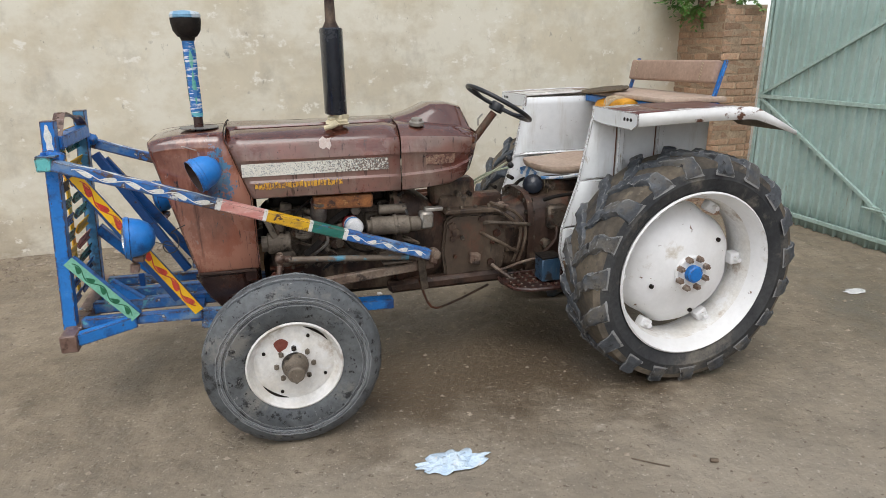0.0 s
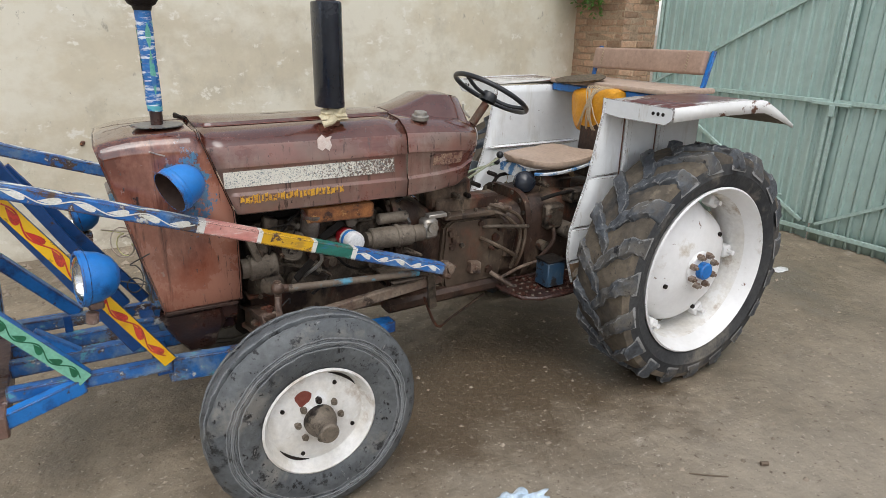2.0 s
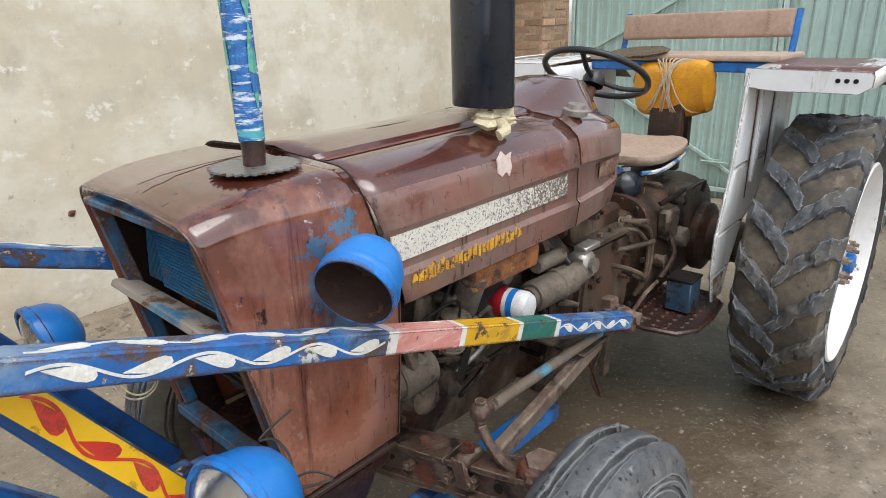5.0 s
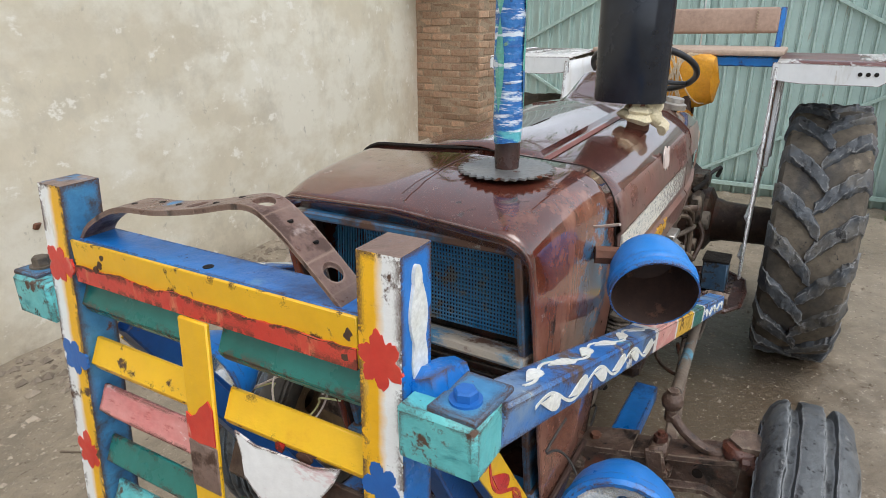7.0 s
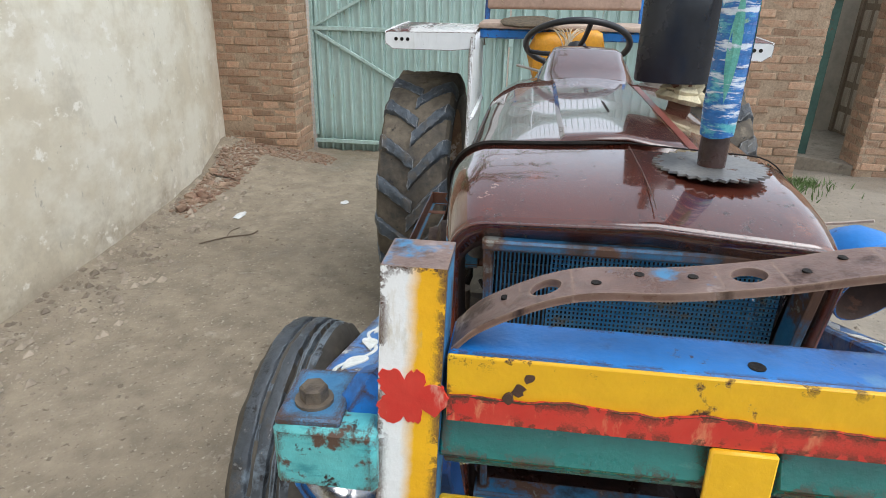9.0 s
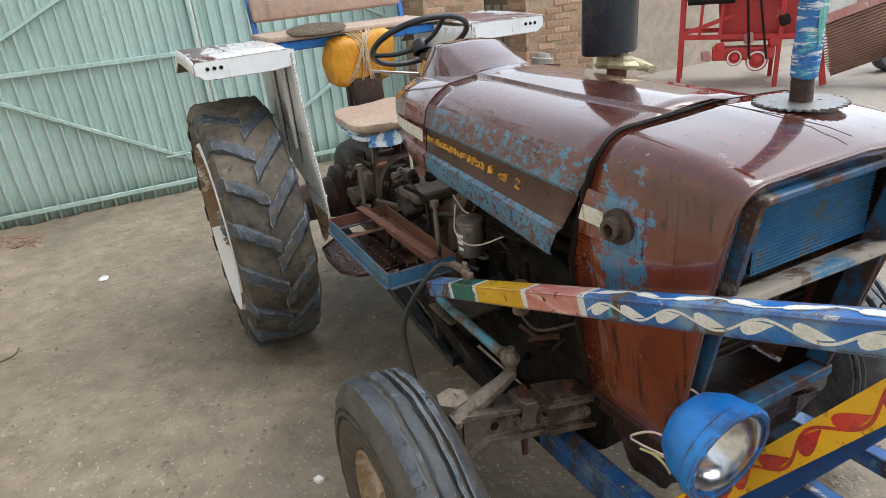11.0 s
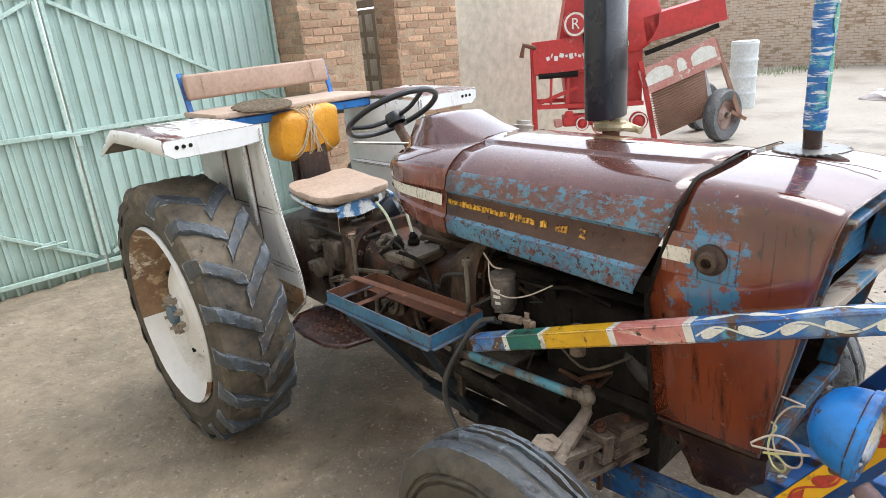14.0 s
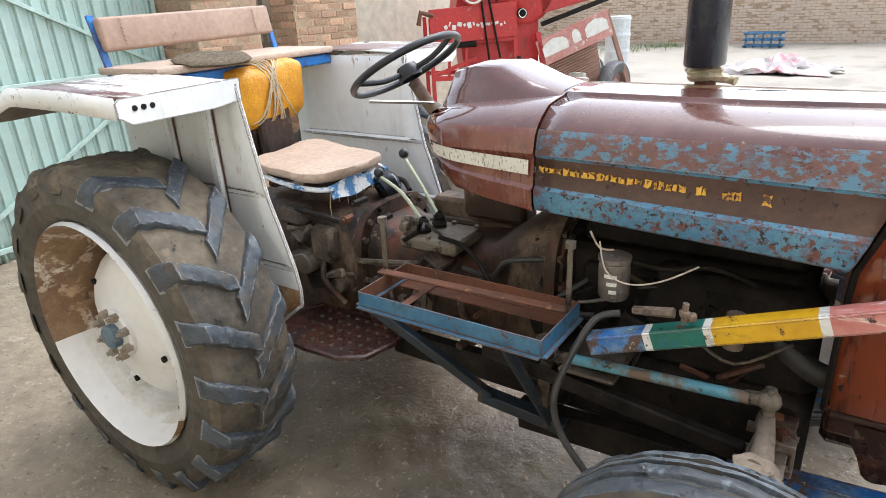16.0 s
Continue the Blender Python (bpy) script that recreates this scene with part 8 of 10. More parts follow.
for s in (-1, 1):
    for k, pts in enumerate(([(-0.95, s * 0.17, 0.80), (-0.90, s * 0.24, 0.82), (-0.72, s * 0.26, 0.80), (-0.66, s * 0.22, 0.78)], [(-0.50, s * 0.22, 0.80), (-0.52, s * 0.28, 0.70), (-0.60, s * 0.26, 0.60)],
                             [(-0.58, s * 0.22, 0.92), (-0.50, s * 0.26, 0.95), (-0.36, s * 0.24, 0.94), (-0.30, s * 0.22, 0.86)])):
        part("linkage_rod", tube(B(), pts, 0.011, 8, curve=4), [grime, grime_brown, grime_and_shade][k], gearbox)
    part("brake_housing", shake(box(B(), (-0.50, s * 0.23, 0.82), (0.12, 0.06, 0.14), None, 0.015), 0.005, 15), grime, gearbox)
    part("brake_shaft", cyl(B(), (-0.42, s * 0.21, 0.74), (-0.42, s * 0.29, 0.74), 0.045, 16, 0, 0.006), dusty_steel, gearbox)
    part("shaft_stub", cyl(B(), (-0.56, s * 0.20, 0.66), (-0.56, s * 0.26, 0.66), 0.03, 12), grime, gearbox)
    part("side_cover", shake(box(B(), (-0.80, s * 0.185, 0.70), (0.16, 0.03, 0.16), Euler((0, 0.2, 0)).to_matrix(), 0.01), 0.004, 15), grime_brown, gearbox)
    part("lift_block", shake(box(B(), (-0.34, s * 0.22, 0.92), (0.14, 0.08, 0.07), None, 0.012), 0.004, 15), grime, gearbox)
    random.seed(60 + s)
    for k in range(9):
        x, z = random.uniform(-1.15, -0.30), random.uniform(0.52, 0.86)
        part("cap_screw", cyl(B(), (x, s * 0.16, z), (x, s * 0.222, z), random.choice((0.012, 0.016, 0.024)), 6), random.choice((dusty_steel, grime, rust)) if s > 0 else grime_brown, gearbox)
    # stub of the rear axle
    bm = lathe(B(), [(0.17, 0.0), (0.17, 0.04), (0.12, 0.07), (0.105, 0.12), (0.095, 0.34), (0.12, 0.36), (0.12, 0.40)], (0, s * 0.20, 0.622), (0, s, 0), 24)
    part("axle_housing", bm, grime_brown, gearbox)
    # perforated foot plate hung on straps
    z = 0.520 if s > 0 else 0.478
    bm = B()
    o = [(-0.85, s * 0.20), (-0.42, s * 0.20), (-0.37, s * 0.30), (-0.375, s * 0.40), (-0.45, s * 0.480), (-0.60, s * 0.497), (-0.76, s * 0.490), (-0.84, s * 0.44), (-0.87, s * 0.32)]
    prism(bm, o, z, z + 0.006, "z")
    fp = part("foot_plate", bm, rust_wet, tractor, "wet rusty dimpled foot plate")
    part("plate_edge", tube(B(), [(x, y, z + 0.004) for x, y in o + o[:1]], 0.011, 6), rust_wet, fp)
    me_d = None
    for a in range(8):
        for b in range(5):
            at_ = (-0.82 + a * 0.048, s * (0.235 + b * 0.05), z + 0.006)
            if me_d is None:
                ob = part("tread_dimple", lathe(B(), [(0.010, 0), (0.008, 0.004), (0.005, 0.006)], (0, 0, 0), (0, 0, 1), 8), grime, fp)
                me_d = ob.data
            else:
                ob = new("tread_dimple", me_d)
                ob.parent = fp
            ob.location = at_
    part("plate_strap", beam(B(), (-0.62, s * 0.18, z - 0.01), (-0.62, s * 0.47, z - 0.008), 0.05, 0.008), rust, fp)
    if s < 0:
        bm = box(B(), (-0.605, -0.365, 0.560), (0.115, 0.105, 0.135), None, 0.006)
        tb = part("tool_box", bm, box_blue, tractor, "small dusty dark blue steel tool box")
        part("box_lid", box(B(), (-0.605, -0.365, 0.633), (0.122, 0.112, 0.012), None, 0.003), grime_and_shade, tb)
        part("foot_rail", tube(B(), [(-0.90, -0.231, 0.564), (-0.80, -0.29, 0.49), (-0.68, -0.345, 0.432), (-0.55, -0.42, 0.448), (-0.43, -0.455, 0.49)], 0.011, 8, curve=4), rust_dusty, tractor)
        part("foot_rail", tube(B(), [(-0.86, -0.26, 0.53), (-0.72, -0.25, 0.565), (-0.60, -0.25, 0.58)], 0.009, 8, curve=3), rust_dusty, tractor)
        part("pedal", tube(B(), [(-0.955, -0.20, 0.755), (-0.94, -0.265, 0.75), (-0.86, -0.285, 0.705), (-0.76, -0.26, 0.640), (-0.745, -0.20, 0.64)], 0.010, 8, curve=4), casting_brown, tractor)
        for d_ in (0.0, 0.032):
            part("brake_pipe", tube(B(), [(-0.90, -0.20, 0.925 - d_), (-0.86, -0.245, 0.915 - d_), (-0.76 - d_, -0.255, 0.865 - d_), (-0.70 - d_, -0.25, 0.77), (-0.712 - d_, -0.25, 0.66), (-0.73 - d_, -0.22, 0.565)], 0.010, 8, curve=5), casting_brown, tractor)
        part("bar_joint", shake(cyl(box(B(), (-1.300, -0.432, 0.722), (0.05, 0.06, 0.075), Euler((0, 0.3, 0)).to_matrix(), 0.010), (-1.29, -0.475, 0.735), (-1.29, -0.40, 0.735), 0.022, 10), 0.006, 30), rust_dusty, tractor, "rusty bolted joint at the bar end")
        part("pull_rod", tube(B(), [(-1.36, -0.34, 0.56), (-1.30, -0.36, 0.40), (-1.14, -0.24, 0.36), (-0.90, -0.18, 0.42)], 0.007, 6, curve=4), grime_brown, tractor)

drag_paint = material("dusty_rod_with_blue_traces", (0.17, 0.135, 0.10), (0.11, 0.08, 0.058), 0.6, scale=9, bump=0.4, chips=[((0.075, 0.25, 0.35), 0.475, 6, 0.5, (1, 1, 1), 0.06), ((0.05, 0.035, 0.027), 0.38, 16, 0.7, ALL)])
# front axle, steering arms and radius rods
def axle_ring(y, zc, w, h, web=0.62, lip=0.016):
    """I-shaped section across the axle: flanges above and below a recessed web."""
    return [(-2.10 + dx, y, zc + dz) for dx, dz in ((-w, -h), (w, -h), (w, -h + lip), (web * w, -h + lip + 0.006), (web * w, h - lip - 0.006), (w, h - lip), (w, h), (-w, h), (-w, h - lip), (-web * w, h - lip - 0.006), (-web * w, -h + lip + 0.006), (-w, -h + lip))]


def axle_z(y):
    return 0.495 + 0.26 * abs(y)


axle_dust = material("dust_caked_axle_iron", (0.090, 0.062, 0.045), (0.215, 0.175, 0.135), 0.65, scale=5, bump=0.7, bscale=40, grain=0.3, chips=[((0.045, 0.026, 0.018), 0.44, 9, 0.5, (1, 1, 1), 0.08), ((0.27, 0.225, 0.175), 0.40, 11, 0.85, (1, 1, 1), 0.10)], edge=((0.27, 0.22, 0.17), 0.007, 0.5))
axle_wet = material("wet_red_brown_axle_iron", (0.060, 0.030, 0.020), (0.135, 0.090, 0.065), 0.35, 0.6, scale=6, bump=0.8, bscale=45, grain=0.35, chips=[((0.020, 0.013, 0.010), 0.44, 9, 0.4, (1, 1, 1), 0.08), ((0.23, 0.18, 0.135), 0.42, 10, 0.8, (1, 1, 1), 0.08), ((0.17, 0.055, 0.028), 0.40, 8, 0.5, (1, 1, 1), 0.08), ((0.010, 0.008, 0.007), 0.36, 30, 0.6, ALL)], edge=((0.26, 0.20, 0.15), 0.007, 0.5))
rust_red = material("wet_red_rust", (0.105, 0.036, 0.022), (0.050, 0.022, 0.016), 0.3, 0.55, scale=12, bump=0.5, bscale=50, chips=[((0.22, 0.15, 0.11), 0.40, 12, 0.7, (1, 1, 1), 0.08), ((0.015, 0.010, 0.008), 0.40, 20, 0.5, ALL)])
bm = B()
loft(bm, [axle_ring(y, axle_z(y) + 0.004, 0.046, 0.056) for y in (-0.36, -0.28, -0.2, -0.1, 0, 0.1, 0.2, 0.28, 0.36)])
axle = part("front_axle", shake(shake(bm, 0.006, 12), 0.003, 50), axle_wet, tractor, "rusty mud-caked front axle beam")
for s in (-1, 1):
    iron = axle_wet if s < 0 else axle_dust
    bm = B()
    loft(bm, [axle_ring(s * y, axle_z(y) - d_, 0.040, h_) for y, d_, h_ in ((0.20, 0, 0.047), (0.32, 0, 0.049), (0.44, 0, 0.051), (0.54, 0.0, 0.053), (0.585, 0.012, 0.066), (0.61, 0.025, 0.080))])
    part("axle_sleeve", shake(shake(bm, 0.006, 14), 0.004, 50), iron, axle)
    for k in range(6):
        y_ = s * (0.16 + 0.072 * k)
        z_ = axle_z(y_) + 0.004 * math.sin(k * 2.0)
        if k in (1, 3, 4):
            part("axle_bolt", cyl(B(), (-2.146, y_, z_), (-2.03, y_, z_), 0.016, 6), iron, axle)
            part("bolt_end", cyl(B(), (-2.154, y_, z_), (-2.14, y_, z_), 0.008, 8), iron, axle)
        else:
            part("bolt_hole", cyl(B(), (-2.1275, y_, z_), (-2.10, y_, z_), 0.013, 12), grime_and_shade, axle)
    # clamp over the beam with its bolt
    z_ = axle_z(0.425)
    bm = box(B(), (-2.115, s * 0.425, z_ + 0.065), (0.075, 0.045, 0.030), Euler((s * 0.25, 0, 0)).to_matrix(), 0.008)
    box(bm, (-2.147, s * 0.425, z_ + 0.030), (0.014, 0.045, 0.085), Euler((s * 0.25, 0, 0)).to_matrix(), 0.005)
    part("axle_clamp", shake(bm, 0.004, 40), iron, axle)
    part("clamp_nut", cyl(cyl(B(), (-2.120, s * 0.425, z_ + 0.075), (-2.120, s * 0.425, z_ + 0.098), 0.017, 6), (-2.120, s * 0.425, z_ - 0.12), (-2.120, s * 0.425, z_ + 0.108), 0.009, 8), rust_red, axle)
    part("clamp_bolt", cyl(B(), (-2.10, s * 0.26, 0.49), (-2.10, s * 0.26, 0.635), 0.014, 6), rust, axle)
    bm = cyl(B(), (-2.085, s * 0.615, 0.43), (-2.085, s * 0.615, 0.71), 0.032, 16, 0, 0.006)
    cyl(bm, (-2.085, s * 0.60, 0.40), (-2.07, s * 0.72, 0.40), 0.030, 14), cyl(bm, (-2.085, s * 0.615, 0.69), (-2.085, s * 0.615, 0.735), 0.042, 6)
    part("king_pin", bm, rust_dusty, axle)
    b = Vector((-2.085, s * 0.436, 0.785))
    if s < 0:
        bm = tube(B(), [(-2.10, -0.595, 0.705), (-2.11, -0.545, 0.690), (-2.10, -0.485, 0.708), (-2.088, -0.442, 0.745)], 0.013, 10, curve=4)
    else:
        bm = tube(B(), [(-2.085, 0.615, 0.71), (-2.096, 0.56, 0.690), (-2.09, 0.475, 0.722), b - Vector((0, 0, 0.045))], 0.02, 10, rs=[0.032, 0.028, 0.020, 0.017])
    part("steering_arm", shake(bm, 0.004, 30), iron, axle)
    bm = cyl(B(), (-2.10, s * 0.600, 0.692), (-2.10, s * 0.600, 0.728), 0.040, 14, 0, 0.010)
    cyl(bm, (-2.155, s * 0.632, 0.700), (-2.05, s * 0.632, 0.706), 0.011, 8), box(bm, (-2.115, s * 0.62, 0.704), (0.07, 0.035, 0.030), None, 0.008)
    part("arm_clamp", shake(bm, 0.005, 35), rust_red if s < 0 else iron, axle)
    bm = ball(B(), b, 0.027)
    cyl(bm, b - Vector((0, 0, 0.055)), b - Vector((0, 0, 0.02)), 0.015, 10), cyl(bm, b, b + Vector((0.05, -s * 0.006, -0.01)), 0.017, 12), cyl(bm, b + Vector((0, 0, 0.018)), b + Vector((0, 0, 0.031)), 0.014, 10)
    part("ball_joint", bm, dusty_steel if s > 0 else iron, axle)
    e = Vector((-1.43, s * 0.405, 0.720)) if s < 0 else Vector((-1.58, s * 0.395, 0.722))
    part("drag_link", tube(B(), [b + Vector((0.04, 0, -0.008)), e], 0.0155, 12), blue_teal if s > 0 else drag_paint, axle, "steering drag link with scuffed pale blue paint")
    part("radius_rod", beam(B(), (-2.05, s * 0.44, 0.625), (-1.285, s * 0.365, 0.658), 0.035, 0.050, bev=0.006), rust_dusty if s < 0 else grime_and_shade, axle)
    bm = tube(B(), [e, e + Vector((0.06, 0.0, -0.01)), e + Vector((0.10, -s * 0.03, 0.03))], 0.018, 10)
    beam(bm, e + Vector((0.06, 0, 0.04)), e + Vector((0.09, -s * 0.02, -0.20)), 0.02, 0.04, (1, 0, 0)), ball(bm, e + Vector((0.06, 0, 0)), 0.028)
    part("drop_arm", bm, grime, axle)
    part("bar_bracket", box(B(), (e.x - 0.06, s * 0.32, 0.70), (0.16, 0.22, 0.012), None, 0.004), grime, tractor)

# battery tray on the right with its hold-down
tray_blue = material("scuffed_dull_blue_tray_paint", (0.035, 0.125, 0.225), (0.065, 0.175, 0.27), 0.45, scale=8, bump=0.25, grain=0.2, chips=[((0.03, 0.05, 0.075), 0.43, 8, 0.5, (1, 1, 1), 0.12), ((0.10, 0.05, 0.03), 0.38, 18, 0.8, ALL)], edge=((0.12, 0.06, 0.035), 0.007, 0.55))
strut_blue = material("grimy_blue_strut_paint", (0.010, 0.016, 0.022), (0.016, 0.045, 0.072), 0.5, scale=5, mix=(0.54, 0.70), bump=0.3, grain=0.25, chips=[((0.010, 0.008, 0.007), 0.45, 6, 0.5, (1, 1, 1), 0.12), ((0.09, 0.06, 0.045), 0.39, 12, 0.8, ALL)])
TX0, TX1, TY0, TY1, TZ = -1.572, -0.960, 0.315, 0.560, 0.812
tray = part("battery_tray", box(B(), ((TX0 + TX1) / 2, TY0 + 0.04, TZ - 0.004), (TX1 - TX0 - 0.01, 0.05, 0.004)), rust, tractor, "empty angle-iron battery tray, blue outside and rusty inside")
for p, q in (((TX0, TY0, TZ), (TX1, TY0, TZ)), ((TX0, TY1, TZ), (TX1, TY1, TZ)), ((TX0, TY0, TZ), (TX0, TY1, TZ)), ((TX1, TY0, TZ), (TX1, TY1, TZ))):
    p, q = Vector(p), Vector(q)
    bm = beam(B(), p + Vector((0, 0, 0.024)), q + Vector((0, 0, 0.024)), 0.005, 0.05, bev=0.001)
    beam(bm, p, q, 0.034, 0.005, bev=0.001)
    side_ = part("tray_side", bm, [tray_blue, rust], tray)
    for f in side_.data.polygons:
        c = f.center
        if TX0 + 0.001 < c.x < TX1 - 0.001 and TY0 + 0.001 < c.y < TY1 - 0.001 or c.y < TY0 + 0.003:
            f.material_index = 1
for a, b in (((TX0 + 0.01, 0.372), 1.055), ((TX1 + 0.02, 0.40), 1.04)):
    part("tray_rod", cyl(tube(B(), [(a[0], a[1], 0.80), (a[0] - 0.005, a[1], b)], 0.008, 8), (a[0] - 0.005, a[1], b - 0.01), (a[0] - 0.005, a[1], b + 0.008), 0.015, 8), dusty_steel, tray)
part("hold_down", beam(B(), (TX0 + 0.01, 0.384, 0.866), (TX1 + 0.03, 0.418, 0.868), 0.034, 0.007), rust, tray)
part("tray_slat", beam(B(), (TX1 - 0.12, TY0, TZ + 0.002), (TX1 - 0.12, TY1, TZ + 0.002), 0.03, 0.005), rust, tray)
part("tray_strut", beam(B(), (-0.93, 0.50, 0.79), (-1.30, 0.36, 0.48), 0.035, 0.03, bev=0.003), strut_blue, tray)
part("tray_strut", beam(B(), (-1.42, 0.50, 0.79), (-1.50, 0.34, 0.44), 0.03, 0.03, bev=0.003), strut_blue, tray)
part("tray_strut", beam(B(), (-1.25, 0.34, 0.46), (-1.55, 0.33, 0.43), 0.05, 0.04, bev=0.003), strut_blue, tray)
# can filter, wires and hose on the right
bm = lathe(B(), [(0.001, -0.065), (0.036, -0.06), (0.042, -0.05), (0.042, 0.035), (0.038, 0.045), (0.044, 0.050), (0.044, 0.062), (0.02, 0.068), (0.001, 0.068)], (-1.665, 0.305, 0.955), (0, 0, 1), 24)
can = part("fuel_filter", bm, filter_grey, engine, "printed metal fuel filter can")
for k in range(3):
    bm = B()
    z = 0.965 - 0.022 * k
    n = 6 - k
    loft(bm, [[(-1.665 + 0.0425 * math.sin(a), 0.305 + 0.0425 * math.cos(a), z), (-1.665 + 0.0425 * math.sin(a), 0.305 + 0.0425 * math.cos(a), z + 0.011)] for a in (-0.5 + 0.16 * j for j in range(n))], closed=False)
    part("print_bar", bm, white_line, can, smooth=0)
part("wire", tube(B(), [(-1.63, 0.33, 1.06), (-1.66, 0.355, 0.99), (-1.72, 0.355, 0.965), (-1.80, 0.345, 0.985), (-1.88, 0.315, 1.03)], 0.0024, 6, curve=6), wire_white, engine)
part("wire", tube(B(), [(-1.60, 0.32, 1.08), (-1.62, 0.30, 1.03), (-1.66, 0.30, 1.03)], 0.003, 6, curve=6), wire_white, engine)
part("black_hose", tube(B(), [(-1.72, 0.405, 0.905), (-1.66, 0.43, 0.88), (-1.62, 0.50, 0.78), (-1.60, 0.54, 0.68), (-1.63, 0.55, 0.58), (-1.72, 0.56, 0.48)], 0.0095, 8, curve=6), hose_mat, tractor)
bm = ball(B(), (-1.885, 0.445, 0.962), 0.014)
cyl(bm, (-1.885, 0.445, 0.94), (-1.885, 0.445, 0.99), 0.008, 8), ball(bm, (-1.90, 0.44, 0.955), 0.013), tube(bm, [(-1.86, 0.44, 0.955), (-1.76, 0.42, 0.93)], 0.012, 6)
part("pipe_union", shake(bm, 0.004, 50), rust_dusty, tractor)
# drain plugs and hangers under the bars
bm = cyl(B(), (-1.98, 0.33, 0.84), (-1.98, 0.33, 0.93), 0.024, 12)
part("horn", bm, rust_dusty, tractor)

# ---- loose things on the tractor -----------------------------------------
bm = B()
rings = []
for f in [i / 14 for i in range(15)]:
    y = -0.20 + 0.40 * f
    k = (1 - abs(2 * f - 1) ** 7) ** 0.4
    rings.append([(0.0 + (0.070 * k + 0.008) * math.copysign(abs(math.cos(t)) ** 0.55, math.cos(t)) - 0.02 * math.sin(t), y, 1.338 + 0.012 * math.cos(5 * f) + (0.108 * k + 0.02) * math.copysign(abs(math.sin(t)) ** 0.6, math.sin(t))) for t in (2 * math.pi * j / 20 for j in range(20))])
loft(bm, rings)
shake(shake(bm, 0.014, 8), 0.005, 30)
cushion = thing("cushion", bm, orange_cloth, "mustard yellow wrapped cushion bound with beige cord", "cushion")
bm = B()
random.seed(5)
for k in range(11):
    y0_ = -0.15 + 0.30 * k / 10
    y1_ = max(-0.16, min(0.16, -y0_ * random.uniform(0.6, 1.1) + random.uniform(-0.03, 0.03)))
    pts = []
    for j in range(9):
        a = math.pi * (0.30 + 1.15 * j / 8)
        y = y0_ + (y1_ - y0_) * j / 8
        kk = (1 - abs(y / 0.20) ** 3.2) ** 0.5
        pts.append((-0.002 + (0.074 * kk + 0.012) * math.copysign(abs(math.cos(a)) ** 0.7, math.cos(a)), y, 1.340 + (0.112 * kk + 0.023) * math.copysign(abs(math.sin(a)) ** 0.75, math.sin(a))))
    part("cord", tube(B(), pts, 0.0035, 5, curve=2), cord, cushion)
bm = lathe(B(), [(0.001, 0.006), (0.10, 0.010), (0.140, 0.008), (0.152, 0.0), (0.140, -0.010), (0.001, -0.012)], (0.020, 0.205, 1.503), (-0.10, 0.03, 1), 32, wob=lambda t: 1 + 0.03 * math.sin(5 * t))
thing("seat_pad", shake(bm, 0.004, 40), mat_weave, "flat round dark woven pad on the bench", "pad")


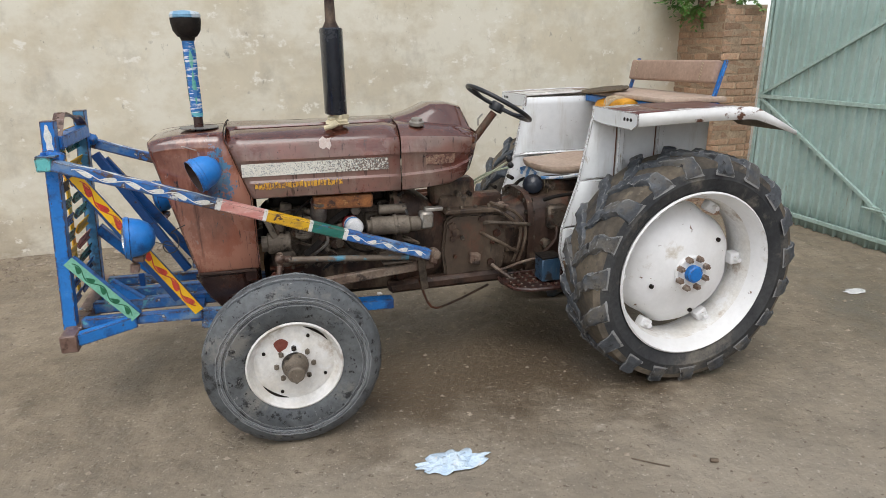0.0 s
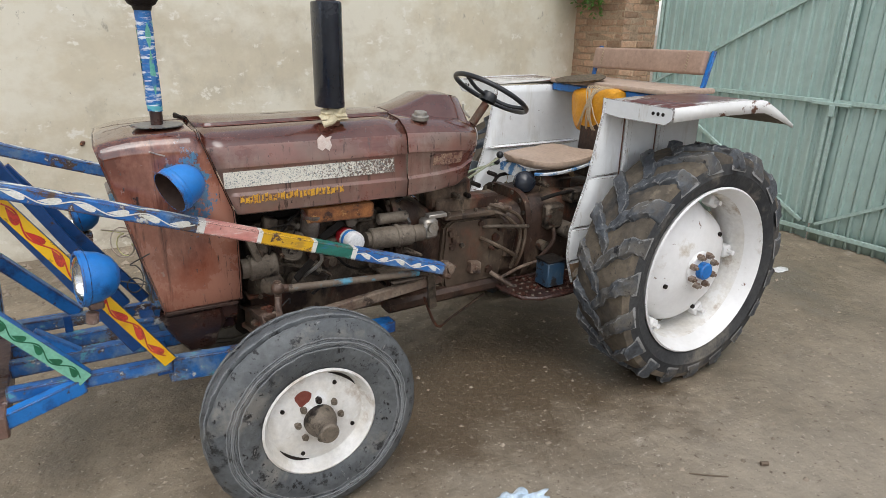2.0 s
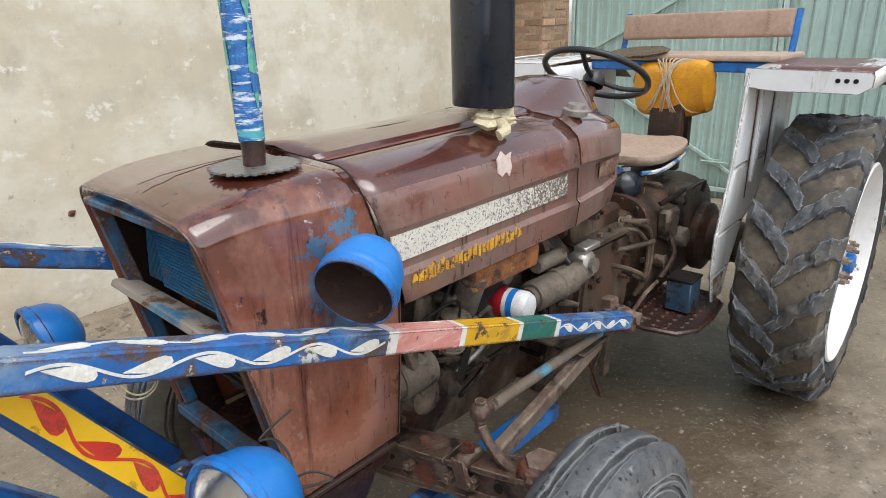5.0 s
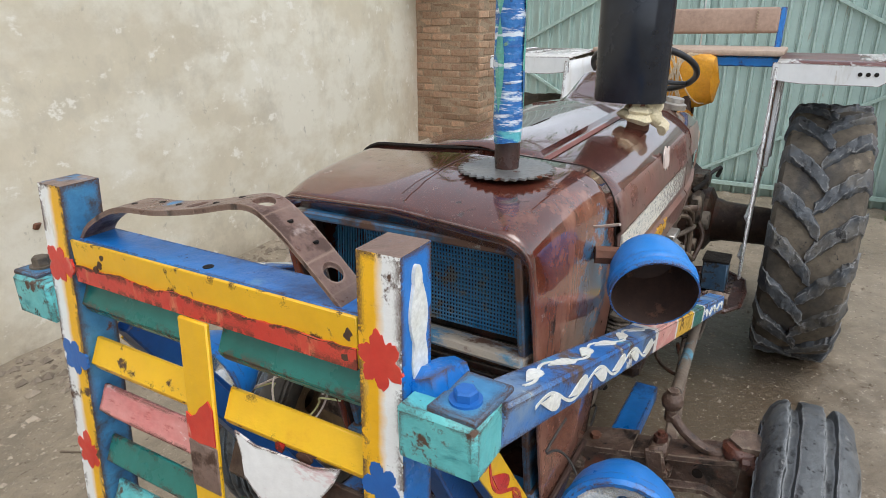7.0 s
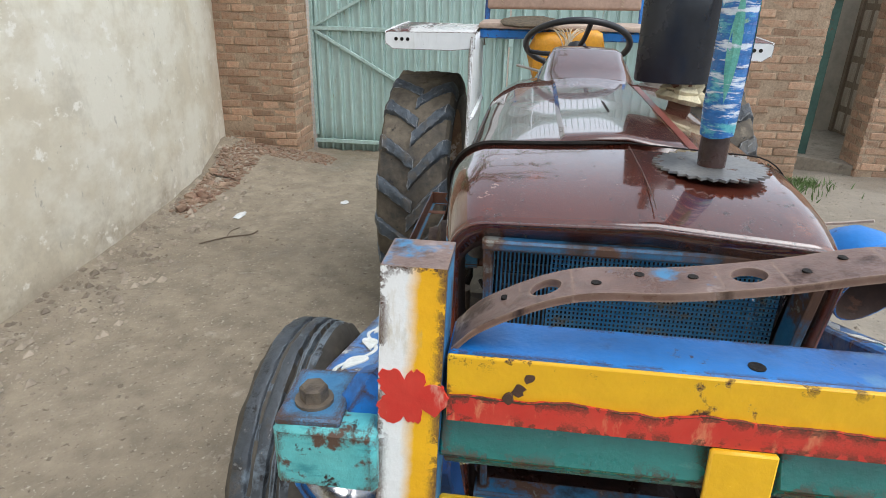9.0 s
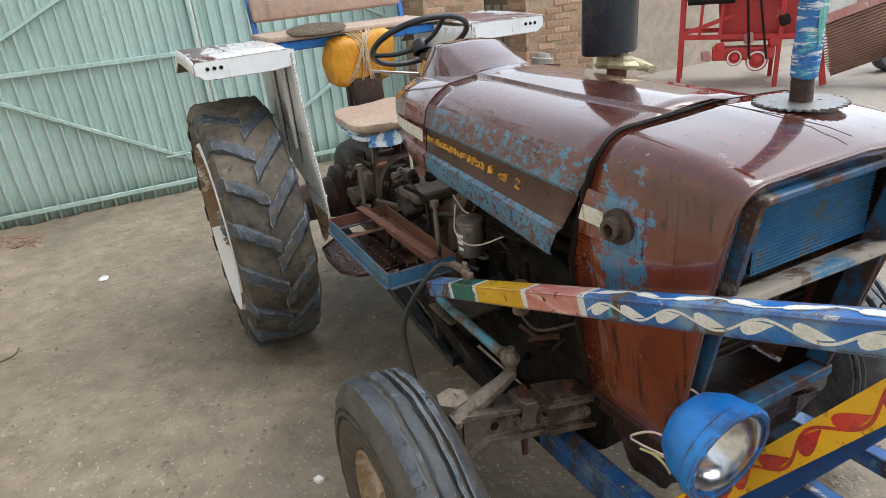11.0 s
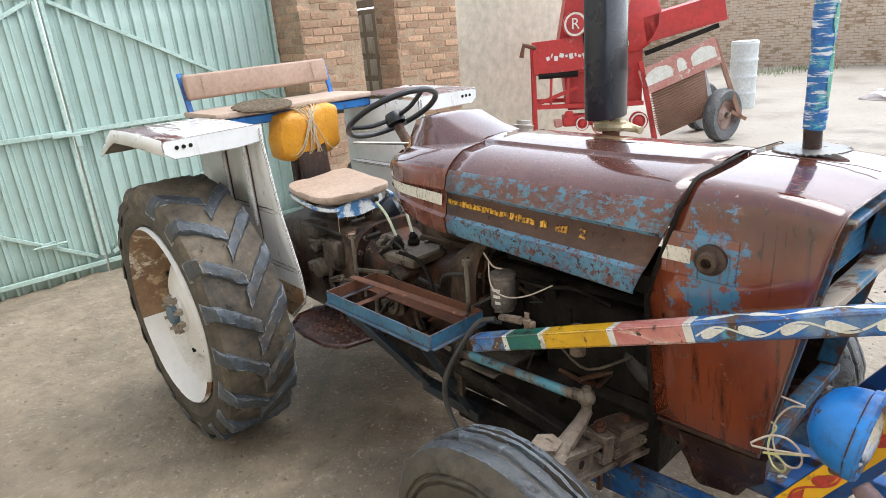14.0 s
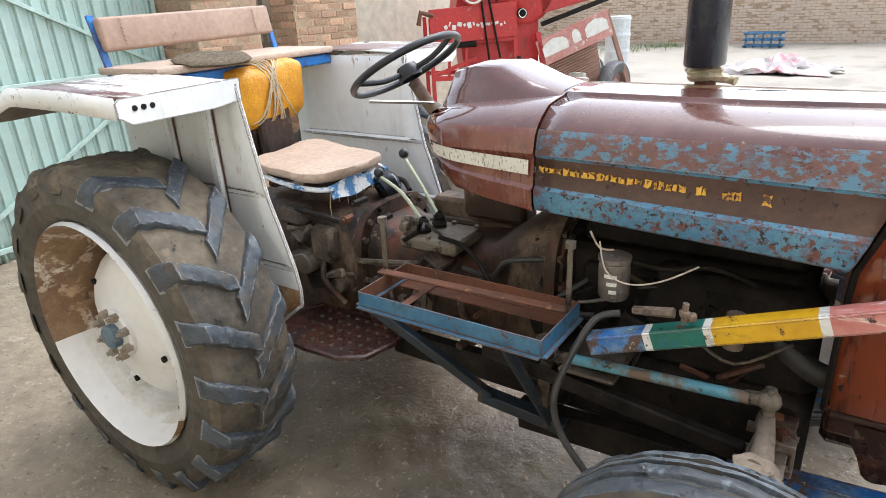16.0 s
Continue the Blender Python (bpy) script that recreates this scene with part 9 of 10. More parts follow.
# ---- things in the yard ----------------------------------------------------
def thresher():
    """A red threshing machine by the yard wall. Local: u along its side, v away from the tractor, z up."""
    root = empty("threshing_machine", "red steel threshing machine on rubber wheels", "farm machine")
    root.location, root.rotation_euler, root.scale = (2.85, -5.45, 0.0), (0, 0, radians(41.7)), (0.95, 1, 1)

    def X(u, v, z):
        return (-u, -v, z)

    def add(name, bm, mt, parent=root, label=""):
        return part(name, bm, mt, parent, label)

    for u, v in ((-0.08, 0.0), (-0.08, 0.75), (1.12, 0.0), (1.12, 0.75)):
        add("frame_leg", beam(B(), X(u, v, 0.0), X(u, v, 1.42), 0.055, 0.055, (1, 0, 0)), red_machine)
    for v in (0.0, 0.75):
        add("frame_rail", beam(B(), X(-0.10, v, 0.64), X(1.50, v, 0.60), 0.05, 0.06), red_machine)
        add("frame_rail", beam(B(), X(-0.10, v, 1.10), X(1.15, v, 1.10), 0.05, 0.05), red_machine)
    add("frame_brace", beam(B(), X(-0.05, 0.0, 0.68), X(0.55, 0.02, 0.88), 0.05, 0.05), red_machine)
    panel = add("side_panel", box(B(), X(0.52, -0.045, 1.33), (1.24, 0.03, 0.44), Euler((0, 0.04, 0)).to_matrix(), 0.006), red_machine, root, "red side panel with white lettering")
    random.seed(9)
    u = 0.10
    while u < 0.95:
        w, h = random.uniform(0.02, 0.08), random.uniform(0.03, 0.085)
        add("lettering_bar", box(B(), X(u + w / 2, -0.063, 1.31 + random.uniform(-0.02, 0.03)), (w, 0.004, h), Euler((0, random.uniform(-0.4, 0.4), 0)).to_matrix(), 0.001), white_line, panel)
        u += w + 0.022
    add("roller", cyl(B(), X(-0.02, -0.03, 1.07), X(0.55, -0.03, 1.07), 0.045, 14), grime_and_shade)
    bm = B()
    prism(bm, [(-0.42, 0.55), (-1.50, 0.55), (-1.50, 1.45), (-1.05, 2.15), (-0.45, 2.25), (-0.30, 1.50)], -0.12, -0.72)
    add("drum_body", bm, red_machine)
    bm = lathe(B(), [(0.001, 0.0), (0.40, 0.0), (0.44, 0.03), (0.44, 0.66), (0.40, 0.70), (0.001, 0.70)], X(1.30, 0.02, 1.72), (0, -1, 0), 28)
    add("fan_drum", bm, red_machine)
    for u, v, z, r, disc in ((0.51, -0.11, 1.72, 0.17, red), (0.87, -0.06, 0.34, 0.13, red_machine), (0.60, -0.06, 0.38, 0.10, red_machine), (1.42, -0.06, 0.36, 0.13, red_machine), (1.20, -0.09, 1.42, 0.065, grime_and_shade)):
        bm = lathe(B(), [(0.001, 0.045), (r * 0.3, 0.045), (r * 0.55, 0.02), (r * 0.85, 0.03), (r, 0.05), (r, -0.03), (r * 0.2, -0.03)], X(u, v, z), (0, 1, 0), 28)
        pu = add("pulley", bm, disc)
        add("pulley_ring", lathe(B(), [(r * 0.72, 0.042), (r * 0.90, 0.046)], X(u, v, z), (0, 1, 0), 28), white_line, pu)
    fc = bpy.data.curves.new("letter", 'FONT')
    fc.body, fc.size, fc.align_x, fc.align_y, fc.extrude = "R", 0.20, 'CENTER', 'CENTER', 0.002
    tmp = bpy.data.objects.new("letter", fc)
    me = bpy.data.meshes.new_from_object(tmp)
    bpy.data.objects.remove(tmp)
    me.materials.clear()
    me.materials.append(white_line)
    letter = new("letter", me)
    letter.parent = root
    letter.matrix_basis = Matrix.Translation(X(0.51, -0.166, 1.72)) @ Euler((math.pi / 2, 0, math.pi)).to_matrix().to_4x4()
    bm = lathe(B(), [(0.001, 0.0), (0.125, 0.0), (0.125, 0.045), (0.118, 0.052), (0.001, 0.052)], X(0.51, -0.11, 1.72), (0, 1, 0), 28)
    add("pulley_face", bm, red_machine)
    add("belt_guard", box(B(), X(0.56, -0.08, 1.72), (0.22, 0.05, 0.26), None, 0.03), grime_and_shade)
    for p, q in (((0.62, -0.10, 1.66), (0.78, -0.10, 0.36)), ((0.70, -0.10, 1.78), (0.98, -0.10, 0.36))):
        add("drive_belt", tube(B(), [X(*p), X(*q)], 0.016, 6), grime_and_shade)
    add("bearing_block", shake(box(B(), X(0.70, 0.05, 0.42), (0.75, 0.25, 0.15), None, 0.02), 0.01, 6), red_machine)
    add("crank_arm", tube(B(), [X(-0.05, -0.05, 1.45), X(-0.22, -0.08, 1.50), X(-0.26, -0.08, 1.34)], 0.035, 8), rust)
    bm = lathe(B(), [(0.001, 0.0), (0.20, 0.0), (0.24, 0.04), (0.24, 0.30), (0.19, 0.34), (0.001, 0.34)], X(1.02, -0.30, 2.02), (0, -1, 0), 26)
    add("fan_hood", bm, hood_orange, root, "faded orange round fan hood")
    add("hood_band", lathe(B(), [(0.243, 0.10), (0.250, 0.10), (0.250, 0.14), (0.243, 0.14)], X(1.02, -0.30, 2.02), (0, -1, 0), 26), white_line)
    for u_ in (0.15, 0.40):
        add("frame_rail", beam(B(), X(u_, 0.0, 0.66), X(u_ + 0.02, 0.0, 1.10), 0.04, 0.04, (1, 0, 0)), red_machine)
    for u_, z_ in ((0.25, 0.40), (0.42, 0.50), (0.75, 0.60), (1.05, 0.55), (1.15, 0.80)):
        add("machine_block", shake(box(B(), X(u_, -0.02, z_), (0.12, 0.12, 0.12), Euler((0, 0.3 * u_, 0)).to_matrix(), 0.02), 0.012, 10), random.choice((red_machine, red_pale, grime_and_shade)))
    # sloping chute with white arched panels, slatted sieve below it
    p, q = Vector(X(1.46, -0.06, 0.90)), Vector(X(2.50, -0.06, 1.27))
    ch = add("chute_panel", beam(B(), p - Vector((0, 0, 0.03)), q - Vector((0, 0, 0.03)), 0.03, 0.36), red_pale, root, "faded red chute side with white arched panels")
    d = (q - p).normalized()
    up = Vector((d.z, 0, -d.x))
    up = up if up.z > 0 else -up
    for f, w, h in ((0.22, 0.38, 0.20), (0.52, 0.12, 0.18), (0.80, 0.34, 0.20)):
        c = p + (q - p) * f + Vector((0, 0.0165, 0))
        o = [c + d * (w / 2 * a) + up * (h * b) for a, b in ((-1, -0.5), (1, -0.5), (1, 0.1), (0.7, 0.35), (0, 0.5), (-0.7, 0.35), (-1, 0.1))]
        bm = B()
        loft(bm, [o, [x + Vector((0, 0.004, 0)) for x in o]])
        add("arched_panel", bm, white_line, ch)
    bm = B()
    o0, o1 = Vector(X(1.60, 0.02, 0.80)), Vector(X(1.76, 0.02, 0.12))
    run = Vector((-0.74, 0, 0.27))
    loft(bm, [[o0 + Vector((0, d_, 0)), o0 + run + Vector((0, d_, 0)), o1 + run * 0.95 + Vector((0, d_, 0)), o1 + Vector((0, d_, 0))] for d_ in (0.0, -0.02)])
    dr = add("sieve_side", bm, slat_brown, root, "brown slatted sieve drum")
    for k in range(22):
        t = k / 21
        a = o0 + (o1 - o0) * t + Vector((0, 0.012 + 0.15 * math.sin(math.pi * t), 0)) - run * 0.10 * math.sin(math.pi * t)
        add("slat", beam(B(), a, a + run * (1 - 0.05 * t), 0.03, 0.016), slat_brown, dr)
    add("end_post", beam(B(), X(1.44, -0.04, 1.16), X(1.68, -0.04, 0.02), 0.07, 0.07, (1, 0, 0)), red_machine)
    add("tail_brace", beam(B(), X(2.46, -0.02, 1.38), X(2.88, -0.02, 0.30), 0.05, 0.06), slat_brown)
    add("tail_foot", beam(B(), X(2.74, -0.02, 0.40), X(2.96, -0.02, 0.28), 0.05, 0.05), slat_brown)
    add("tail_hopper", beam(B(), X(1.50, 0.32, 1.56), X(2.60, 0.32, 1.78), 0.6, 0.34), red_machine)
    add("hopper_bar", beam(B(), X(1.50, -0.03, 1.26), X(2.50, -0.03, 1.55), 0.05, 0.06), grime_and_shade)
    add("inner_plate", box(B(), X(2.42, 0.50, 0.75), (0.30, 0.02, 0.45), Euler((0, 0.3, 0)).to_matrix(), 0.004), white_sheet)
    for v in (-0.04, 0.95):
        c, turned = Vector(X(2.62, v, 0.36)), (-0.62, 0.78, 0)
        bm = lathe(B(), [(0.20, -0.06), (0.25, -0.09), (0.33, -0.095), (0.355, -0.07), (0.365, 0.0), (0.355, 0.07), (0.33, 0.095), (0.25, 0.09), (0.20, 0.06)], c, turned, 32)
        wh = add("road_wheel", bm, rubber_front)
        add("rim", lathe(B(), [(0.205, 0.07), (0.20, 0.03), (0.13, 0.01), (0.10, 0.02), (0.06, 0.06), (0.001, 0.07)], c, turned, 24), rim_dull, wh)
        add("hub", lathe(B(), [(0.045, 0.05), (0.045, 0.11), (0.030, 0.12), (0.001, 0.12)], c, turned, 14), rust_dusty, wh)
    return root


rim_dull = material("dull_rusty_pink_rim", (0.27, 0.15, 0.125), (0.34, 0.27, 0.23), 0.7, scale=9, bump=0.2, chips=[((0.15, 0.07, 0.045), 0.40, 14, 0.8, (1, 1, 1), 0.1)])
red_pale = material("sun_faded_red_paint", (0.46, 0.18, 0.155), (0.52, 0.29, 0.245), 0.55, scale=4, chips=[((0.62, 0.55, 0.48), 0.36, 6, 0.7, ALL)])
hood_orange = material("faded_orange_paint", (0.52, 0.20, 0.06), (0.44, 0.14, 0.06), 0.5, scale=4, chips=[((0.62, 0.50, 0.40), 0.40, 6, 0.7, (1, 1, 1), 0.1)])
thresher()
bm = B()
prof = [(0.001, 0.0), (0.29, 0.0)]
for k in range(4):
    prof += [(0.29, 0.23 * k + 0.02), (0.29, 0.23 * k + 0.18), (0.305, 0.23 * k + 0.20), (0.305, 0.23 * k + 0.21), (0.29, 0.23 * k + 0.23)]
prof += [(0.295, 0.93), (0.28, 0.935), (0.001, 0.92)]
lathe(bm, [(r * 0.78, z * 1.25) for r, z in prof], (2.08, -10.3, 0), (0, 0, 1), 32)
thing("barrel", bm, white_sheet, "tall white ribbed steel barrel beside the thresher", "barrel")
# blue crate and cloth by the far wall
bm = B()
for k in range(5):
    beam(bm, (0.15 + 0.2 * k, -16.9, 0.0), (0.15 + 0.2 * k, -16.9, 0.36), 0.05, 0.05, (1, 0, 0))
for z in (0.04, 0.20, 0.36):
    beam(bm, (0.1, -16.9, z), (1.0, -16.9, z), 0.05, 0.05), beam(bm, (0.1, -17.3, z), (1.0, -17.3, z), 0.05, 0.05), beam(bm, (0.1, -16.9, z), (0.1, -17.3, z), 0.05, 0.05), beam(bm, (1.0, -16.9, z), (1.0, -17.3, z), 0.05, 0.05)
thing("crate", bm, blue_old, "low faded blue slatted crate near the far wall", "crate")


def crumpled(name, c, sx, sy, h, mt, label, cat, seed, n=22, power=1.0):
    bm = B()
    rows = []
    for j in range(n + 1):
        row = []
        for i in range(n + 1):
            a, b = i / n * 2 - 1, j / n * 2 - 1
            r = math.hypot(a, b)
            k = 1 + 0.45 * noise.noise((a * 2.4 + seed, b * 2.4, 0))
            v = noise.noise((a * 3 + seed, b * 3, 2)) * 0.6 + noise.noise((a * 8, b * 8 + seed, 5)) * 0.4
            x, y = c[0] + sx * a * k * (1 - 0.25 * b * b), c[1] + sy * b * k * (1 - 0.25 * a * a)
            row.append((x, y, (ground_z(x, y) if abs(y) < 5 else 0.0) + 0.004 + h * (0.5 + v) * max(0.05, 1 - r * 0.75) ** power))
        rows.append(row)
    loft(bm, rows, closed=False)
    ob = thing(name, bm, mt, label, cat, smooth=25)
    sm = ob.modifiers.new("thickness", 'SOLIDIFY')
    sm.thickness, sm.offset = 0.002, 1
    return ob


crumpled("plastic_bag", (-1.425, -1.195, 0), 0.145, 0.075, 0.05, plastic_bag, "crumpled pale blue plastic bag on the earth", "litter", 3)
crumpled("paper_scrap", (2.03, -0.12, 0), 0.085, 0.045, 0.02, filter_white, "white paper scrap lying on the earth", "litter", 8, 8)
crumpled("paper_scrap", (1.25, 1.60, 0), 0.045, 0.03, 0.012, filter_white, "white paper scrap lying on the earth", "litter", 12, 8)
crumpled("paper_scrap", (0.80, 2.30, 0), 0.08, 0.03, 0.02, filter_white, "white paper scrap lying on the earth", "litter", 22, 8)
crumpled("paper_scrap", (2.45, -1.80, 0), 0.10, 0.07, 0.05, filter_white, "white paper scrap lying in the grass", "litter", 31, 8)
crumpled("cloth_sheet", (-0.5, -12.1, 0), 0.95, 0.85, 0.5, cloth_white, "white and pink cloth thrown on the ground", "cloth", 15)
crumpled("cloth_sheet", (-3.2, -11.2, 0), 0.5, 0.4, 0.18, cloth_white, "white and pink cloth thrown on the ground", "cloth", 19)
bm = box(B(), (-1.38, 0.878, 0.010), (0.035, 0.03, 0.02), Euler((0.2, 0.1, 0.4)).to_matrix(), 0.004)
thing("stone_chip", bm, filter_white, "small white stone chip on the earth", "stone")


def stick(pts, r, mt=None):
    bm = tube(B(), [(x, y, ground_z(x, y) + r * 0.8 + 0.002) for x, y in pts], r, 6, curve=3)
    return thing("twig", bm, bark, "thin dry twig lying on the earth", "twig", "twigs on the ground")


stick([(0.20, 2.32), (0.36, 2.20), (0.44, 2.06), (0.52, 2.04)], 0.005)
stick([(0.36, 2.20), (0.47, 2.22), (0.55, 2.19)], 0.003)
stick([(-1.487, 2.60), (-1.52, 2.52), (-1.551, 2.447)], 0.011)
stick([(-2.455, 1.834), (-2.40, 1.73), (-2.367, 1.62)], 0.004)
stick([(-0.654, -1.403), (-0.58, -1.46), (-0.52, -1.498)], 0.003)
stick([(-0.33, -1.52), (-0.30, -1.535)], 0.010)
stick([(-2.9, 2.2), (-2.7, 2.16), (-2.6, 2.2)], 0.006)

# broken brick rubble at the pillar foot
random.seed(21)


def rubble_spot():
    a = random.random() ** 1.8
    x = 2.65 - 1.9 * a + random.uniform(-0.15, 0.1)
    y = wall_y(x) - 0.06 - random.uniform(0, 0.45) * (1 - 0.65 * a)
    if x > 2.3:
        y = random.uniform(2.05, 3.05)
    return x, y


lumps = [(0.98, 2.78), (0.90, 2.72), (1.04, 2.72), (0.72, 2.72)]
for k in range(64):
    x, y = lumps[k] if k < 4 else rubble_spot()
    s = random.uniform(0.05, 0.075) if k < 4 else random.uniform(0.015, 0.042)
    bm = box(B(), (0, 0, 0), (s * 1.6, s, s * 0.8), Euler((random.uniform(-0.5, 0.5), random.uniform(-0.5, 0.5), random.uniform(0, 3))).to_matrix(), s * 0.15)
    for v in bm.verts:
        v.co += noise.noise_vector(v.co * 18 + Vector((k * 3.1, 0, 0))) * s * 0.28
        v.co += Vector((x, y, ground_z(x, y) + s * 0.22))
    thing("brick_rubble", bm, rubble_mat, "broken piece of old brown brick on the earth", "rubble", "rubble beside the pillar")
verts, faces = [], []
for k in range(3200):
    x, y = rubble_spot()
    s = 0.004 + 0.016 * random.random() ** 2.5
    z, b, rot = ground_z(x, y), len(verts), random.uniform(0, 6.28)
    for zz in (-0.4, 0.55):
        for a in range(4):
            t = rot + a * math.pi / 2
            verts.append((x + s * 1.4 * math.cos(t) * random.uniform(0.6, 1.2), y + s * math.sin(t) * random.uniform(0.6, 1.2), z + s * zz * random.uniform(0.5, 1.2)))
    faces += [(b + 4, b + 5, b + 6, b + 7)] + [(b + a, b + (a + 1) % 4, b + 4 + (a + 1) % 4, b + 4 + a) for a in range(4)]
me = bpy.data.meshes.new("brick_crumbs")
me.from_pydata(verts, [], faces)
me.materials.append(rubble_mat)
tagged(new("brick_crumbs", me), "small brown brick crumbs heaped by the wall foot", "rubble", kind="stuff")

# pebbles and clods over the ground
random.seed(31)
verts, faces = [], []
for k in range(7000):
    x, y = random.uniform(-4.8, 3.1), random.uniform(-3.4, 3.0)
    if random.random() < 0.35:
        y = wall_y(x) - abs(random.gauss(0, 0.35)) - 0.02
    s = 0.0025 + (0.013 if wall_y(x) - y > 0.5 else 0.032) * random.random() ** 5
    z = ground_z(x, y)
    b = len(verts)
    rot = random.uniform(0, 6.28)
    for a in range(4):
        t = rot + a * math.pi / 2
        verts.append((x + s * 1.3 * math.cos(t) * random.uniform(0.7, 1.2), y + s * math.sin(t) * random.uniform(0.7, 1.2), z + s * 0.05))
    verts.append((x + s * 0.2, y, z + s * random.uniform(0.5, 1.0)))
    verts.append((x, y, z - s))
    for a in range(4):
        faces.append((b + a, b + (a + 1) % 4, b + 4)), faces.append((b + (a + 1) % 4, b + a, b + 5))
pm = bpy.data.meshes.new("pebbles")
pm.from_pydata(verts, [], faces)
pm.materials.append(pebble_mat)
tagged(new("pebbles", pm), "small pebbles and clods strewn on the earth", "pebbles", kind="stuff")


# grass beside the pillar and along the far wall
def grass(name, spots, n, h, label, seed):
    random.seed(seed)
    verts, faces = [], []
    for k in range(n):
        cx, cy, sx, sy = random.choice(spots)
        x, y = random.gauss(cx, sx), random.gauss(cy, sy)
        z = ground_z(x, y) if abs(y) < 5 else 0.0
        hh, a, w = h * random.uniform(0.4, 1.2), random.uniform(0, 6.28), random.uniform(0.003, 0.006) * (1 if h < 0.2 else 3)
        lx, ly = random.gauss(0, 0.4) * hh, random.gauss(0, 0.4) * hh
        b = len(verts)
        verts += [(x - w * math.cos(a), y - w * math.sin(a), z), (x + w * math.cos(a), y + w * math.sin(a), z),
                  (x + lx * 0.5 + w * 0.7 * math.cos(a), y + ly * 0.5 + w * 0.7 * math.sin(a), z + hh * 0.6), (x + lx * 0.5 - w * 0.7 * math.cos(a), y + ly * 0.5 - w * 0.7 * math.sin(a), z + hh * 0.6), (x + lx, y + ly, z + hh * 0.9)]
        faces += [(b, b + 1, b + 2, b + 3), (b + 3, b + 2, b + 4)]
    me = bpy.data.meshes.new(name)
    me.from_pydata(verts, [], faces)
    me.materials.append(grass_mat)
    return tagged(new(name, me), label, "grass", kind="stuff")


grass("grass", [(2.55, -1.95, 0.12, 0.28), (2.6, -2.35, 0.10, 0.15), (2.75, -1.6, 0.08, 0.1), (2.35, -2.1, 0.14, 0.2)], 1000, 0.085, "short green grass at the brick pillar foot", 4)
grass("far_grass", [(4.0, -16.2, 0.45, 0.45), (3.2, -17.3, 0.35, 0.2)], 600, 0.14, "patch of green weeds by the far wall", 6)


# neem tree behind the wall, its crown hanging over the pillar
def tree():
    root = empty("tree", "leafy green neem tree overhanging the brick pillar", "tree")
    random.seed(12)
    base = Vector((3.75, 4.3, 0))
    bm = tube(B(), [base, base + Vector((-0.05, -0.05, 1.2)), base + Vector((-0.1, -0.12, 2.3)), base + Vector((-0.2, -0.3, 3.2)), base + Vector((-0.25, -0.4, 4.2))], 0.1, 10, rs=[0.13, 0.11, 0.10, 0.075, 0.03])
    part("trunk", bm, bark, root)
    tips = []
    for k in range(52):
        st = base + Vector((-0.12, -0.15, random.uniform(2.0, 3.9)))
        if k < 24:
            end = Vector((random.uniform(2.25, 3.3), random.uniform(2.55, 3.0), random.uniform(2.16, 2.62)))
        else:
            # unseen limbs beyond the gate, added to darken what the bonnet reflects
            end = Vector((random.uniform(3.6, 6.6), random.uniform(-0.6, 5.2), random.uniform(3.3, 5.6)))
        mid = (st + end) / 2 + Vector((0, 0, random.uniform(0.25, 0.7)))
        if mid.y < wall_y(mid.x) + 0.2:
            mid.z = max(mid.z, 3.65)
        pts = smooth_path([st, mid, end], 6)
        part("limb", tube(B(), pts, 0.02, 6, rs=[0.028 * (1 - i / len(pts)) + 0.004 for i in range(len(pts))]), bark, root)
        tips += pts[len(pts) // 2:]
    verts, faces = [], []
    for tip in tips:
        for fr in range(4):
            d = Vector((random.gauss(0, 1), random.gauss(0, 1), random.gauss(-0.5, 0.6))).normalized()
            L = random.uniform(0.12, 0.24)
            side0 = d.cross(Vector((0, 0, 1))).normalized()
            for j in range(7):
                c = tip + d * L * (j + 1) / 7 + Vector((0, 0, -0.05 * ((j + 1) / 7) ** 2))
                for s in (-1, 1):
                    a = (side0 * s + d * 0.7 + Vector((0, 0, random.uniform(-0.6, 0.1)))).normalized()
                    ll, w = random.uniform(0.05, 0.085), 0.015
                    n_ = a.cross(Vector((random.gauss(0, 0.4), random.gauss(0, 0.4), 1))).normalized()
                    b = len(verts)
                    verts += [c, c + a * ll * 0.45 + n_ * w, c + a * ll, c + a * ll * 0.45 - n_ * w]
                    faces.append((b, b + 1, b + 2, b + 3))
    me = bpy.data.meshes.new("crown")
    me.from_pydata([tuple(v) for v in verts], [], faces)
    me.materials.append(leaf_mat)
    ob = new("crown", me)
    ob.parent = root


tree()


# ---- bricks ---------------------------------------------------------------
def brick_mesh(L, H, D, seed):
    """One worn brick with rounded, uneven arrises; its face looks to -y of its own axes."""
    bm = box(B(), (0, 0, 0), (L, D, H), None, 0.006)
    for v in bm.verts:
        v.co += noise.noise_vector(v.co * 22 + Vector((seed * 7.3, seed, 0))) * 0.010
    me = bpy.data.meshes.new("brick")
    bmesh.ops.recalc_face_normals(bm, faces=bm.faces)
    bm.to_mesh(me)
    bm.free()
    me.materials.append(brick_mat)
    return me


BL, BH, BD, JT = 0.222, 0.066, 0.05, 0.011
STRETCH = [brick_mesh(BL, BH, BD, k) for k in range(7)]
HEAD = [brick_mesh(BL / 2 - 0.006, BH, BD, 20 + k) for k in range(5)]
QUART = [brick_mesh(0.075, BH, BD, 40 + k) for k in range(3)]


